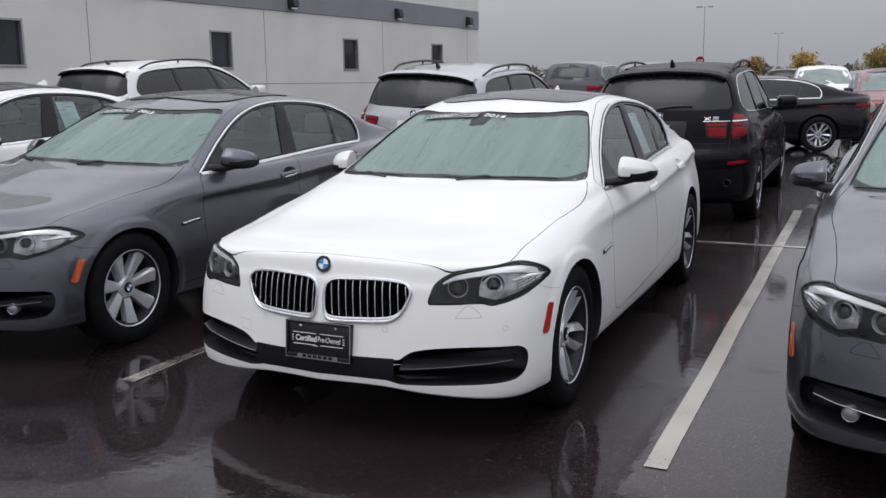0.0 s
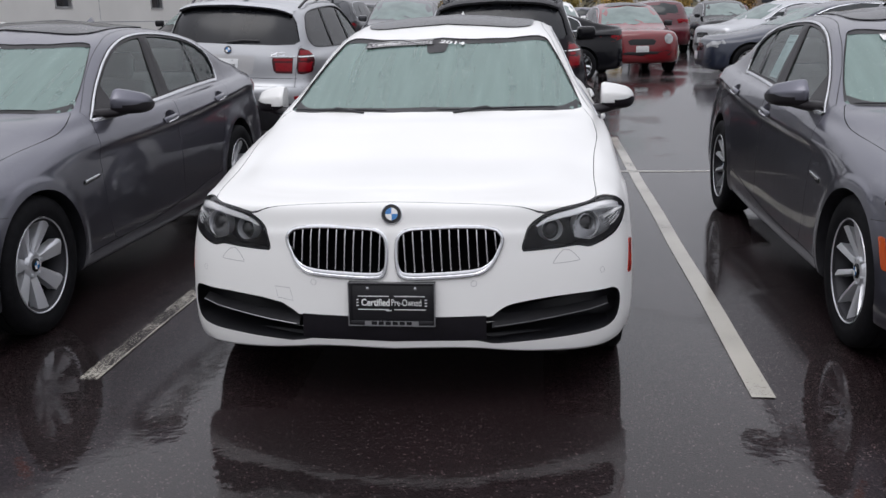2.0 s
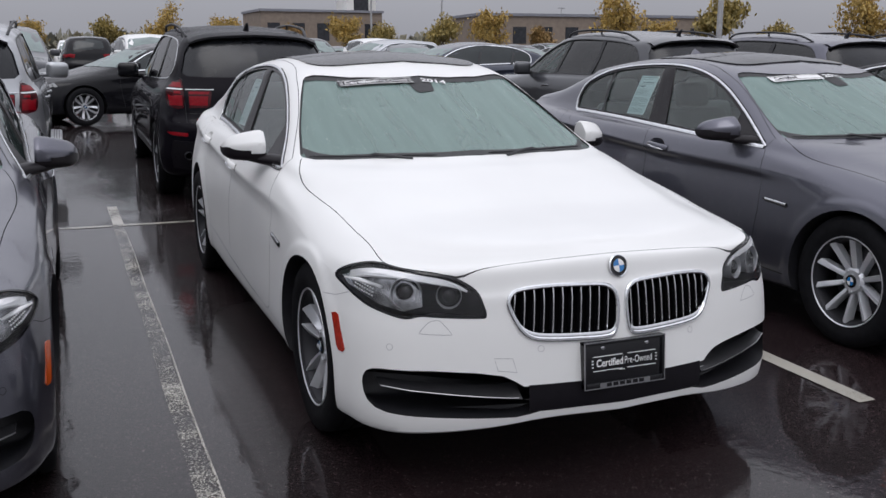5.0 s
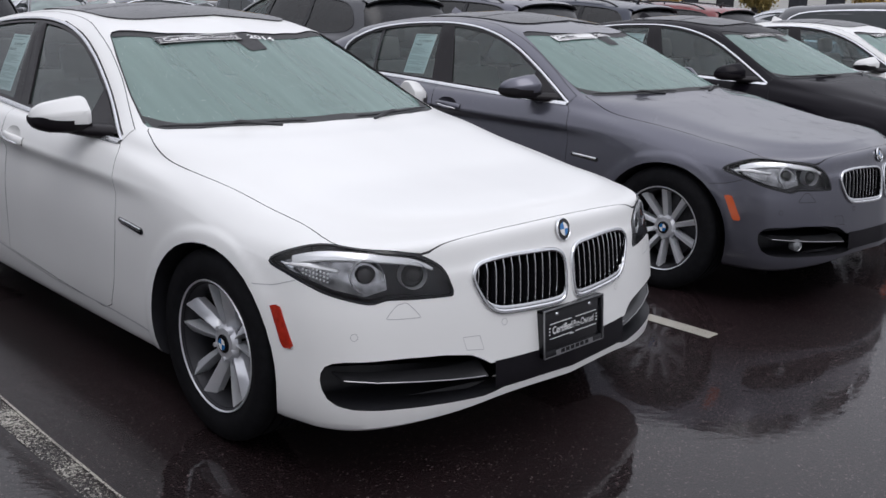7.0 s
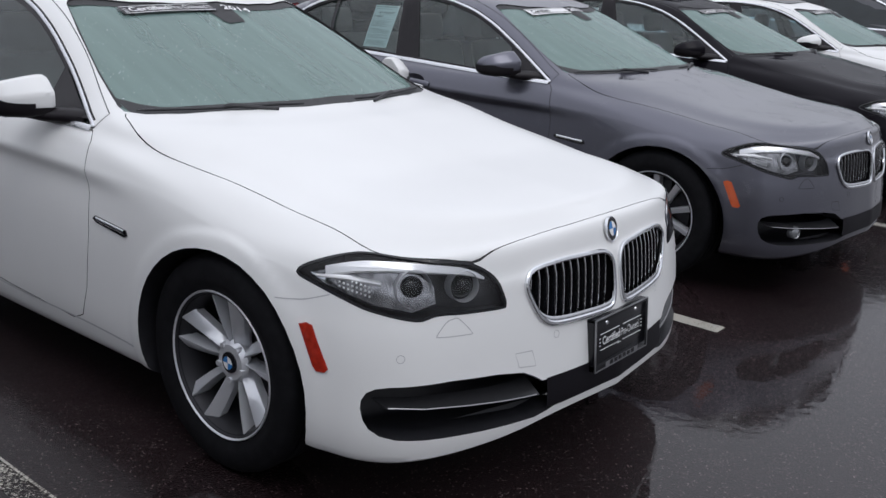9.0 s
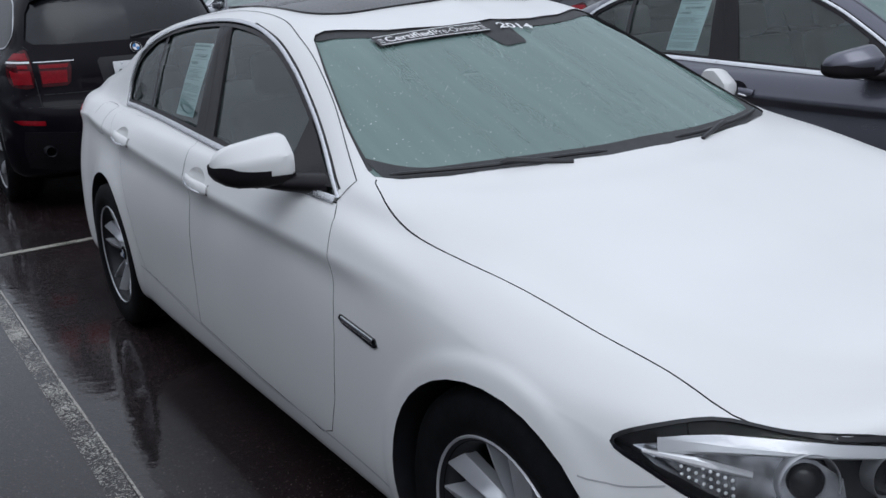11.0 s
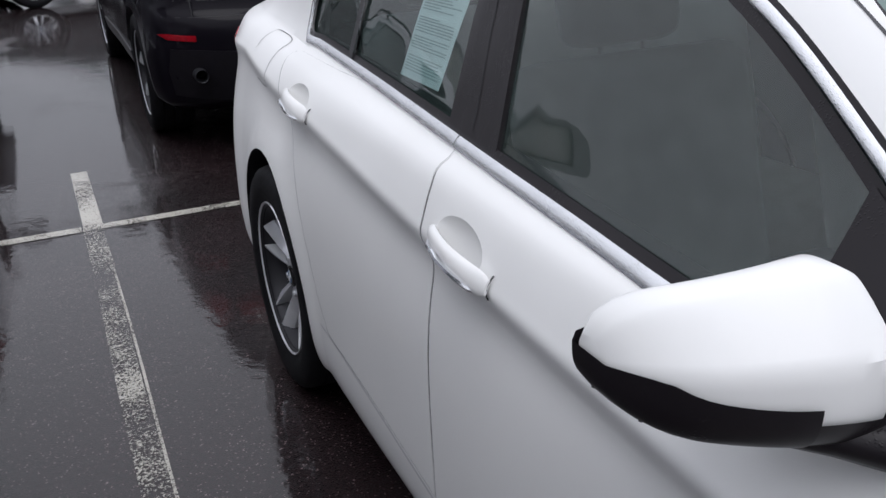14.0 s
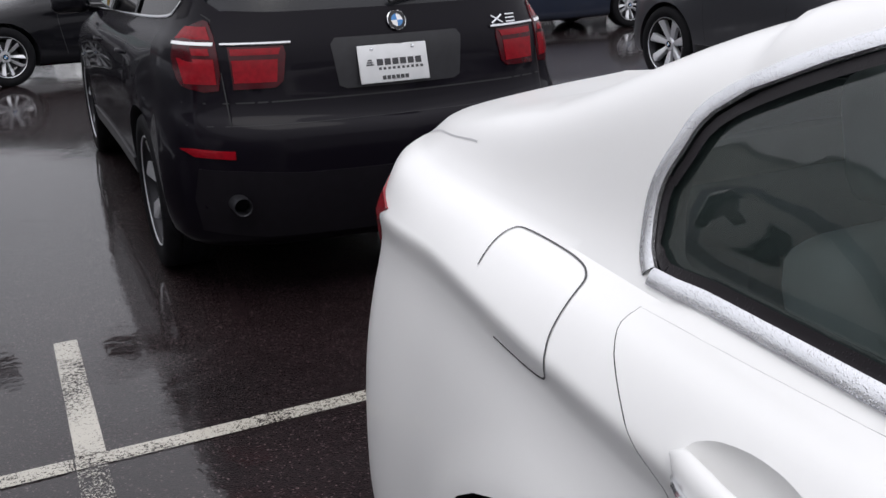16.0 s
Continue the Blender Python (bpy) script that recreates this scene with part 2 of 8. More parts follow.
def part(name, bm, material, parent=None, label="", smooth=40):
    me = bm if isinstance(bm, bpy.types.Mesh) else finish(name, bm, material, smooth)
    ob = new(name, me)
    if parent:
        ob.parent = parent
    if label:
        ob["label"] = label
    return ob


def thing(name, m, label, category, group="", kind=""):
    ob = new(name)
    ob.empty_display_size = 0.1
    ob.matrix_world = m
    return tagged(ob, label, category, group, kind)


def box(bm, lo, hi, bevel=0.0, m=None, seg=2):
    lo, hi = Vector(lo), Vector(hi)
    mm = Matrix.LocRotScale((lo + hi) / 2, None, hi - lo)
    r = bmesh.ops.create_cube(bm, size=1, matrix=(m @ mm) if m else mm)
    vs = r["verts"]
    if bevel:
        es = list({e for v in vs for e in v.link_edges})
        r2 = bmesh.ops.bevel(bm, geom=es, offset=bevel, segments=seg, profile=0.5, affect="EDGES")
        vs = r2["verts"]
    return vs


def cyl(bm, r1, r2, depth, m, n=24, caps=True):
    return bmesh.ops.create_cone(bm, cap_ends=caps, segments=n, radius1=r1, radius2=r2, depth=depth, matrix=m)["verts"]


def lathe(bm, profile, m, n=48, closed=False):
    """Turns (radius, height) points round the local z axis."""
    rings = []
    for r, h in profile:
        rings.append([bm.verts.new(m @ Vector((r * math.cos(2 * math.pi * k / n), r * math.sin(2 * math.pi * k / n), h))) for k in range(n)])
    pairs = list(zip(rings, rings[1:])) + ([(rings[-1], rings[0])] if closed else [])
    for a, b in pairs:
        for k in range(n):
            bm.faces.new((a[k], a[(k + 1) % n], b[(k + 1) % n], b[k]))
    return rings


def tube(bm, pts, r, n=8, caps=True, flat=1.0):
    """A round bar along a line of points; flat squeezes it along its second axis."""
    pts = [Vector(p) for p in pts]
    rings, up = [], Vector((0, 0, 1))
    for i, p in enumerate(pts):
        d = (pts[min(i + 1, len(pts) - 1)] - pts[max(i - 1, 0)]).normalized()
        a = d.cross(up)
        a = a.normalized() if a.length > 1e-4 else Vector((1, 0, 0))
        b = d.cross(a).normalized()
        rr = r[i] if isinstance(r, (list, tuple)) else r
        rings.append([bm.verts.new(p + a * rr * math.cos(2 * math.pi * k / n) + b * rr * flat * math.sin(2 * math.pi * k / n)) for k in range(n)])
    for a, b in zip(rings, rings[1:]):
        for k in range(n):
            bm.faces.new((a[k], a[(k + 1) % n], b[(k + 1) % n], b[k]))
    if caps:
        bm.faces.new(rings[0][::-1])
        bm.faces.new(rings[-1])


def curve_at(keys, q):
    """Smooth interpolation (Hermite) of (t, value) keys at the places q."""
    k = np.array(keys, float)
    t, v = k[:, 0], k[:, 1]
    if len(t) == 1:
        return np.full(np.shape(q), v[0])
    d = np.diff(v) / np.diff(t)
    g = np.empty_like(v)
    g[0], g[-1] = d[0], d[-1]
    if len(t) > 2:
        w1, w2 = np.diff(t)[1:], np.diff(t)[:-1]
        g[1:-1] = (d[:-1] * w1 + d[1:] * w2) / (w1 + w2)
    q = np.clip(np.asarray(q, float), t[0], t[-1])
    i = np.clip(np.searchsorted(t, q, side="right") - 1, 0, len(t) - 2)
    h = t[i + 1] - t[i]
    s = (q - t[i]) / h
    return ((2 * s**3 - 3 * s**2 + 1) * v[i] + (s**3 - 2 * s**2 + s) * h * g[i] + (-2 * s**3 + 3 * s**2) * v[i + 1] + (s**3 - s**2) * h * g[i + 1])


def smooth_outline(pts, n=6, closed=True):
    """Catmull-Rom through 2D points."""
    out, m = [], len(pts)
    for i in range(m if closed else m - 1):
        if closed:
            p = [np.array(pts[(i + k) % m], float) for k in (-1, 0, 1, 2)]
        else:
            p = [np.array(pts[min(max(i + k, 0), m - 1)], float) for k in (-1, 0, 1, 2)]
        for j in range(n):
            s = j / n
            out.append(0.5 * ((2 * p[1]) + (p[2] - p[0]) * s + (2 * p[0] - 5 * p[1] + 4 * p[2] - p[3]) * s**2 + (3 * p[1] - p[0] - 3 * p[2] + p[3]) * s**3))
    if not closed:
        out.append(np.array(pts[-1], float))
    return out

# ---- car bodies: character lines, lofted ----
# a car's own axes: front axle at the origin, nose towards -y, its left side at +x
NOSE = ((-1.0, 0.0, 0.0), (-0.85, 0.33, 0.05), (-0.7, 0.62, 0.155), (-0.55, 0.842, 0.315), (-0.45, 0.93, 0.47), (-0.35, 0.972, 0.65), (-0.2, 1.0, 1.0))
TAIL = ((0.0, 1.0, 1.0), (0.18, 0.98, 0.66), (0.28, 0.94, 0.45), (0.38, 0.85, 0.27), (0.5, 0.65, 0.12), (0.65, 0.35, 0.04), (0.8, 0.0, 0.0))


def row(x, z, yf, yr, bow=((0, 0),)):
    return dict(x=x, z=z, yf=yf, yr=yr, bow=bow)


SEDAN = [
    row([(-0.2, 0.0)], [(-1, 0.257), (-0.2, 0.222), (3.4, 0.23), (4.2, 0.3)], -0.5, 3.8),
    row([(-0.2, 0.86), (0.5, 0.84), (2.5, 0.84), (3.4, 0.86)], [(-1, 0.249), (-0.85, 0.245), (-0.77, 0.227), (-0.55, 0.197), (-0.2, 0.215), (0.5, 0.192), (2.5, 0.198), (3.2, 0.23), (4.2, 0.28)], -0.80, 3.98),
    row([(-0.2, 0.912), (0.5, 0.895), (1.5, 0.89), (2.5, 0.895), (3.4, 0.885)], [(-1, 0.272), (-0.85, 0.268), (-0.77, 0.25), (-0.55, 0.229), (-0.2, 0.25), (0.5, 0.236), (2.5, 0.246), (3.4, 0.3), (4.2, 0.36)], -0.848, 4.05),
    row([(-0.2, 0.922), (0, 0.926), (0.5, 0.908), (1.5, 0.899), (2.4, 0.904), (2.97, 0.92), (3.4, 0.888)], [(-1, 0.42), (-0.55, 0.4), (-0.2, 0.42), (2.5, 0.42), (3.4, 0.46), (4.2, 0.5)], -0.838, 4.06),
    row([(-0.2, 0.918), (0, 0.922), (0.5, 0.907), (1.5, 0.896), (2.4, 0.9), (2.97, 0.914), (3.4, 0.874)], [(-1, 0.55), (-0.55, 0.53), (-0.2, 0.56), (0.5, 0.63), (2.5, 0.68), (3.4, 0.7), (4.2, 0.66)], -0.82, 4.05),
    row([(-0.2, 0.903), (0, 0.91), (0.3, 0.903), (0.63, 0.891), (1.24, 0.884), (2.0, 0.872), (2.43, 0.867), (2.8, 0.863), (3.1, 0.853), (3.4, 0.828)], [(-1, 0.63), (-0.55, 0.61), (-0.2, 0.66), (0, 0.7), (0.3, 0.745), (0.63, 0.772), (1.24, 0.788), (1.6, 0.798), (2.0, 0.814), (2.43, 0.838), (2.8, 0.86), (3.1, 0.882), (3.4, 0.896), (4.2, 0.8)], -0.806, 4.045),
    row([(-0.2, 0.891), (0, 0.894), (0.3, 0.892), (0.63, 0.897), (1.24, 0.897), (1.6, 0.894), (2.0, 0.887), (2.43, 0.88), (2.8, 0.873), (3.1, 0.86), (3.4, 0.832)], [(-1, 0.69), (-0.55, 0.67), (-0.2, 0.715), (0, 0.755), (0.3, 0.8), (0.63, 0.82), (1.24, 0.835), (1.6, 0.845), (2.0, 0.861), (2.43, 0.886), (2.8, 0.91), (3.1, 0.93), (3.4, 0.946), (4.2, 0.87)], -0.795, 4.045),
    row([(-0.2, 0.885), (0, 0.886), (0.3, 0.885), (0.63, 0.89), (1.24, 0.889), (1.6, 0.886), (2.0, 0.879), (2.43, 0.871), (2.8, 0.864), (3.1, 0.85), (3.4, 0.822)], [(-1, 0.715), (-0.55, 0.69), (-0.2, 0.73), (0, 0.772), (0.3, 0.82), (0.63, 0.845), (1.24, 0.862), (1.6, 0.871), (2.0, 0.886), (2.43, 0.909), (2.8, 0.93), (3.1, 0.948), (3.4, 0.962), (4.2, 0.9)], -0.785, 4.045),
    row([(-0.2, 0.86), (0, 0.86), (0.5, 0.865), (1.0, 0.858), (1.5, 0.85), (2.5, 0.828), (3.0, 0.811), (3.4, 0.782)], [(-1, 0.785), (-0.55, 0.755), (-0.2, 0.765), (0, 0.805), (0.5, 0.885), (1.0, 0.928), (1.5, 0.943), (2.5, 0.97), (3.0, 0.988), (3.4, 1.0), (3.8, 1.02), (4.2, 1.03)], -0.762, 4.05),
    row([(-0.2, 0.79), (0, 0.8), (0.5, 0.815), (0.73, 0.832), (1.5, 0.815), (2.2, 0.785), (3.0, 0.735), (3.4, 0.715)], [(-1, 0.8), (-0.55, 0.775), (-0.2, 0.815), (0, 0.85), (0.5, 0.92), (0.73, 0.945), (1.5, 0.968), (2.2, 0.99), (3.0, 1.015), (3.4, 1.032), (4.2, 1.06)], -0.735, 4.05),
    row([(-0.2, 0.7), (0, 0.71), (0.5, 0.78), (0.7, 0.795), (1.0, 0.755), (1.35, 0.72), (1.9, 0.7), (2.4, 0.69), (3.0, 0.683), (3.4, 0.685)], [(-1, 0.812), (-0.55, 0.806), (-0.2, 0.838), (0, 0.875), (0.5, 0.955), (0.7, 0.985), (1.0, 1.065), (1.35, 1.15), (1.9, 1.185), (2.4, 1.19), (2.8, 1.185), (3.0, 1.165), (3.2, 1.12), (3.4, 1.086), (3.8, 1.062), (4.2, 1.05)], -0.71, 4.045),
    row([(-0.2, 0.6), (0, 0.6), (0.4, 0.68), (0.66, 0.752), (1.0, 0.665), (1.35, 0.6), (1.9, 0.587), (2.4, 0.585), (2.8, 0.608), (3.2, 0.635), (3.4, 0.64)], [(-1, 0.82), (-0.55, 0.836), (-0.2, 0.867), (0, 0.904), (0.4, 0.972), (0.66, 0.995), (1.0, 1.17), (1.35, 1.325), (1.6, 1.368), (1.9, 1.388), (2.3, 1.38), (2.6, 1.358), (2.8, 1.33), (3.0, 1.285), (3.15, 1.235), (3.3, 1.182), (3.5, 1.135), (3.8, 1.085), (4.2, 1.07)], -0.69, 4.04),
    row([(-0.2, 0.33), (0, 0.33), (0.66, 0.4), (1.35, 0.33), (1.9, 0.33), (2.8, 0.33), (3.4, 0.35)], [(-1, 0.83), (-0.55, 0.845), (-0.2, 0.872), (0, 0.908), (0.4, 0.975), (0.66, 1.005), (1.0, 1.182), (1.35, 1.352), (1.6, 1.415), (1.9, 1.44), (2.3, 1.428), (2.6, 1.395), (2.8, 1.355), (3.0, 1.303), (3.15, 1.253), (3.3, 1.2), (3.5, 1.15), (3.8, 1.108), (4.2, 1.095)], -0.675, 4.04, [(-0.2, 0), (0.3, -0.13), (0.66, -0.24), (1.0, -0.16), (1.35, -0.09), (1.9, 0), (2.6, 0.02), (3.3, 0.05), (3.6, 0)]),
    row([(-0.2, 0.0)], [(-1, 0.835), (-0.55, 0.852), (-0.2, 0.878), (0, 0.913), (0.4, 0.98), (0.66, 1.01), (1.0, 1.19), (1.35, 1.368), (1.6, 1.434), (1.9, 1.462), (2.3, 1.449), (2.6, 1.412), (2.8, 1.37), (3.0, 1.312), (3.15, 1.26), (3.3, 1.207), (3.5, 1.156), (3.8, 1.116), (4.2, 1.103)], -0.66, 4.04, [(-0.2, 0), (0.3, -0.17), (0.66, -0.32), (1.0, -0.22), (1.35, -0.13), (1.9, 0), (2.6, 0.03), (3.3, 0.08), (3.6, 0)]),
]

SUV = [
    row([(-0.2, 0.0)], [(-1, 0.26), (3.2, 0.26), (4.0, 0.34)], -0.5, 3.6),
    row([(-0.2, 0.88), (0.5, 0.86), (2.5, 0.86), (3.2, 0.88)], [(-1, 0.24), (-0.2, 0.25), (0.5, 0.26), (2.5, 0.26), (3.2, 0.25), (4.0, 0.26)], -0.83, 3.74),
    row([(-0.2, 0.94), (0.5, 0.925), (2.4, 0.925), (3.2, 0.94)], [(-1, 0.3), (-0.2, 0.31), (2.5, 0.32), (3.2, 0.33), (4.0, 0.35)], -0.89, 3.87),
    row([(-0.2, 0.955), (0, 0.966), (0.6, 0.945), (2.3, 0.945), (2.93, 0.966), (3.2, 0.955)], [(-1, 0.5), (-0.2, 0.52), (2.4, 0.54), (3.2, 0.6), (4.0, 0.64)], -0.9, 3.93),
    row([(-0.2, 0.95), (0, 0.966), (0.6, 0.958), (2.3, 0.955), (2.93, 0.962), (3.2, 0.94)], [(-1, 0.68), (-0.2, 0.7), (2.4, 0.74), (3.2, 0.78), (4.0, 0.775)], -0.88, 3.925),
    row([(-0.2, 0.935), (0, 0.945), (0.6, 0.95), (2.3, 0.945), (2.93, 0.945), (3.2, 0.925)], [(-1, 0.82), (-0.2, 0.84), (0.4, 0.9), (2.4, 0.93), (3.2, 0.88), (4.0, 0.81)], -0.86, 3.87),
    row([(-0.2, 0.89), (0, 0.9), (0.6, 0.91), (2.3, 0.9), (3.2, 0.885)], [(-1, 0.93), (-0.2, 0.93), (0.4, 1.0), (1.2, 1.05), (2.4, 1.08), (3.2, 1.09), (4.0, 1.06)], -0.83, 3.83),
    row([(-0.2, 0.83), (0.3, 0.84), (0.6, 0.865), (2.3, 0.86), (3.2, 0.83)], [(-1, 0.96), (-0.2, 0.98), (0.4, 1.045), (0.6, 1.07), (1.2, 1.09), (2.4, 1.14), (3.2, 1.17), (4.0, 1.16)], -0.79, 3.8),
    row([(-0.2, 0.74), (0.3, 0.76), (0.5, 0.82), (0.8, 0.81), (1.3, 0.77), (2.3, 0.76), (3.2, 0.74)], [(-1, 0.98), (-0.2, 1.01), (0.3, 1.06), (0.5, 1.08), (0.8, 1.2), (1.3, 1.36), (2.4, 1.42), (3.2, 1.42), (4.0, 1.42)], -0.76, 3.68),
    row([(-0.2, 0.62), (0.2, 0.66), (0.48, 0.79), (0.9, 0.73), (1.3, 0.67), (1.9, 0.655), (2.6, 0.645), (3.2, 0.63)], [(-1, 0.99), (-0.2, 1.03), (0.2, 1.065), (0.48, 1.1), (0.9, 1.35), (1.3, 1.54), (1.6, 1.61), (2.0, 1.64), (2.6, 1.64), (3.2, 1.605), (4.0, 1.6)], -0.74, 3.53),
    row([(-0.2, 0.36), (0.48, 0.42), (1.3, 0.36), (3.2, 0.36)], [(-1, 1.0), (-0.2, 1.05), (0.2, 1.085), (0.48, 1.115), (0.9, 1.38), (1.3, 1.59), (1.6, 1.665), (2.0, 1.695), (2.6, 1.69), (3.2, 1.65), (4.0, 1.635)], -0.72, 3.5, [(-0.2, 0), (0.48, -0.18), (1.3, -0.06), (1.9, 0)]),
    row([(-0.2, 0.0)], [(-1, 1.005), (-0.2, 1.055), (0.2, 1.09), (0.48, 1.12), (0.9, 1.39), (1.3, 1.605), (1.6, 1.68), (2.0, 1.71), (2.6, 1.705), (3.2, 1.665), (4.0, 1.65)], -0.7, 3.5, [(-0.2, 0), (0.48, -0.25), (1.3, -0.1), (1.9, 0)]),
]


def loft(rows, side_end, us, sub=6):
    """Points[row, station] of the half body (x >= 0): every row is one character line from nose to tail."""
    nose, tail = np.array(NOSE), np.array(TAIL)
    lines = []
    for r in rows:
        x0 = curve_at(r["x"], np.clip(us, -0.2, side_end))
        fx = np.where(us < -0.2, curve_at(nose[:, :2], us), 1.0) * np.where(us > side_end, curve_at(tail[:, :2], us - side_end), 1.0)
        ty = us.copy()
        f = us < -0.2
        ty[f] = r["yf"] + (-0.2 - r["yf"]) * curve_at(nose[:, [0, 2]], us[f])
        b = us > side_end
        ty[b] = r["yr"] - (r["yr"] - side_end) * curve_at(tail[:, [0, 2]], us[b] - side_end)
        lines.append(np.stack([x0 * fx, ty + curve_at(r["bow"], us), curve_at(r["z"], us)], 1))
    L = np.array(lines)
    n = len(rows)
    q = np.linspace(0, n - 1, (n - 1) * sub + 1)
    out = np.empty((len(q), len(us), 3))
    idx = np.arange(n)
    for s in range(len(us)):
        seg = np.linalg.norm(np.diff(L[:, s], axis=0), axis=1)
        t = np.concatenate([[0], np.cumsum(np.maximum(np.sqrt(seg), 0.02))])
        qq = np.interp(q, idx, t)
        for c in range(3):
            out[:, s, c] = curve_at(np.stack([t, L[:, s, c]], 1), qq)
    out[0, :, 0] = 0
    out[-1, :, 0] = 0
    # ease the joints between spans, leaving the shoulder crease sharp
    side = (us > -0.1) & (us < side_end)
    soft = np.where(side)[0]
    for _ in range(20 if sub > 5 else 5):
        a = out.copy()
        m = soft[1:-1]
        out[1:-1, m] = 0.25 * a[1:-1, m - 1] + 0.5 * a[1:-1, m] + 0.25 * a[1:-1, m + 1]
    lo, hi = 2 * sub, int(4.6 * sub)
    for _ in range(8 if sub > 3 else 0):
        a = out.copy()
        for r in range(lo, hi):
            out[r] = 0.25 * a[r - 1] + 0.5 * a[r] + 0.25 * a[r + 1]
        for r in range(9 * sub, (n - 1) * sub):
            k = us > 2.9
            out[r, k] = 0.25 * a[r - 1, k] + 0.5 * a[r, k] + 0.25 * a[r + 1, k]
    # one even sweep over the bonnet
    m = np.where((us > -0.8) & (us < 0.25))[0]
    for _ in range(4 if sub > 5 else 0):
        a = out.copy()
        for r in range(10 * sub, (n - 1) * sub):
            out[r, m] = 0.2 * a[r - 1, m] + 0.2 * a[r + 1, m] + 0.2 * a[r, m - 1] + 0.2 * a[r, m + 1] + 0.2 * a[r, m]
    # flared lips round the wheel arches
    if sub > 5:
        for yc, zc, ry, rz in ((-0.02, 0.335, 0.40, 0.38), (2.955, 0.34, 0.382, 0.40)):
            e = np.hypot((out[..., 1] - yc) / ry, (out[..., 2] - zc) / rz)
            k = np.clip((1.135 - e) / 0.075, 0, 1)
            out[..., 0] += np.where((out[..., 0] > 0.6) & (out[..., 2] < 0.8), 0.0075 * k * k * (3 - 2 * k), 0)
    return out


def stations(side_end, step=0.02):
    a = np.linspace(-1, -0.2, 34)
    b = np.arange(-0.2 + step, side_end - step / 2, step)
    c = np.linspace(side_end, side_end + 0.8, 30)
    return np.concatenate([a, b, c])


def shell(G):
    """The closed solid of a half-body grid and its mirror image."""
    bm = bmesh.new()
    R, S, _ = G.shape
    right = [[bm.verts.new(G[r, s]) for s in range(S)] for r in range(R)]
    mid = lambda r, s: r in (0, R - 1) or s in (0, S - 1)
    left = [[right[r][s] if mid(r, s) else bm.verts.new((-G[r, s][0], G[r, s][1], G[r, s][2])) for s in range(S)] for r in range(R)]
    for s in range(S):
        for r in range(R):
            if mid(r, s):
                right[r][s].co.x = 0
    for r in range(R - 1):
        for s in range(S - 1):
            for grid, flip in ((right, False), (left, True)):
                q = [grid[r][s], grid[r][s + 1], grid[r + 1][s + 1], grid[r + 1][s]]
                bm.faces.new(q[::-1] if flip else q)
    bmesh.ops.remove_doubles(bm, verts=bm.verts, dist=0.0004)
    bmesh.ops.recalc_face_normals(bm, faces=bm.faces)
    return bm


# ---- cutting and laying on ----
from mathutils.bvhtree import BVHTree


def prism(pts, d, back, front, mirror=False, flat=False):
    """A solid swept from an outline of 3D points along d, from -back to +front (flat: between two planes across d,
    back behind the outline's hindmost point); with mirror also its image across x = 0."""
    bm = bmesh.new()
    for sx in (1, -1) if mirror else (1,):
        one = bmesh.new()
        P = [Vector((p[0] * sx, p[1], p[2])) for p in pts]
        D = Vector((d[0] * sx, d[1], d[2])).normalized()
        h = [p.dot(D) for p in P]
        lo = [(min(h) - back - k) if flat else -back for k in h]
        hi = [(max(h) + front - k) if flat else front for k in h]
        a = [one.verts.new(p + D * k) for p, k in zip(P, lo)]
        b = [one.verts.new(p + D * k) for p, k in zip(P, hi)]
        n = len(P)
        for i in range(n):
            one.faces.new((a[i], a[(i + 1) % n], b[(i + 1) % n], b[i]))
        one.faces.new(a[::-1])
        one.faces.new(b)
        bmesh.ops.triangulate(one, faces=[f for f in one.faces if len(f.verts) > 4])
        bmesh.ops.recalc_face_normals(one, faces=one.faces)
        if one.calc_volume(signed=True) < 0:
            bmesh.ops.reverse_faces(one, faces=one.faces)
        tmp = bpy.data.meshes.new("half")
        one.to_mesh(tmp)
        one.free()
        bm.from_mesh(tmp)
        bpy.data.meshes.remove(tmp)
    return bm


def mesh_of(bm, material):
    me = bpy.data.meshes.new("cutter")
    bm.to_mesh(me)
    bm.free()
    me.materials.append(material)
    return me


def carve(me, cuts):
    """me after a row of booleans (mesh, operation), as a new mesh; the cut faces keep the cutter's material."""
    ob = new("work", me)
    tmp = [ob]
    for c, op in cuts:
        k = new("cutter", c)
        tmp.append(k)
        b = ob.modifiers.new("cut", "BOOLEAN")
        b.operation, b.object, b.solver, b.material_mode = op, k, "EXACT", "TRANSFER"
    dg = bpy.context.evaluated_depsgraph_get()
    out = bpy.data.meshes.new_from_object(ob.evaluated_get(dg))
    for o in tmp:
        bpy.data.objects.remove(o)
    return out


def smoothed(me, angle=32):
    me.polygons.foreach_set("use_smooth", [True] * len(me.polygons))
    me.set_sharp_from_angle(angle=radians(angle))
    return me


def lay(T, p, d, off=0.0):
    """The place where the line through p along d meets the body from outside, lifted by off along the normal."""
    d = Vector(d).normalized()
    hit, nrm, _, _ = T.ray_cast(Vector(p) - d * 2.0, d)
    if hit is None:
        hit, nrm, _, _ = T.find_nearest(Vector(p))
    if nrm.dot(d) > 0:
        nrm = -nrm
    return hit + nrm * off, nrm


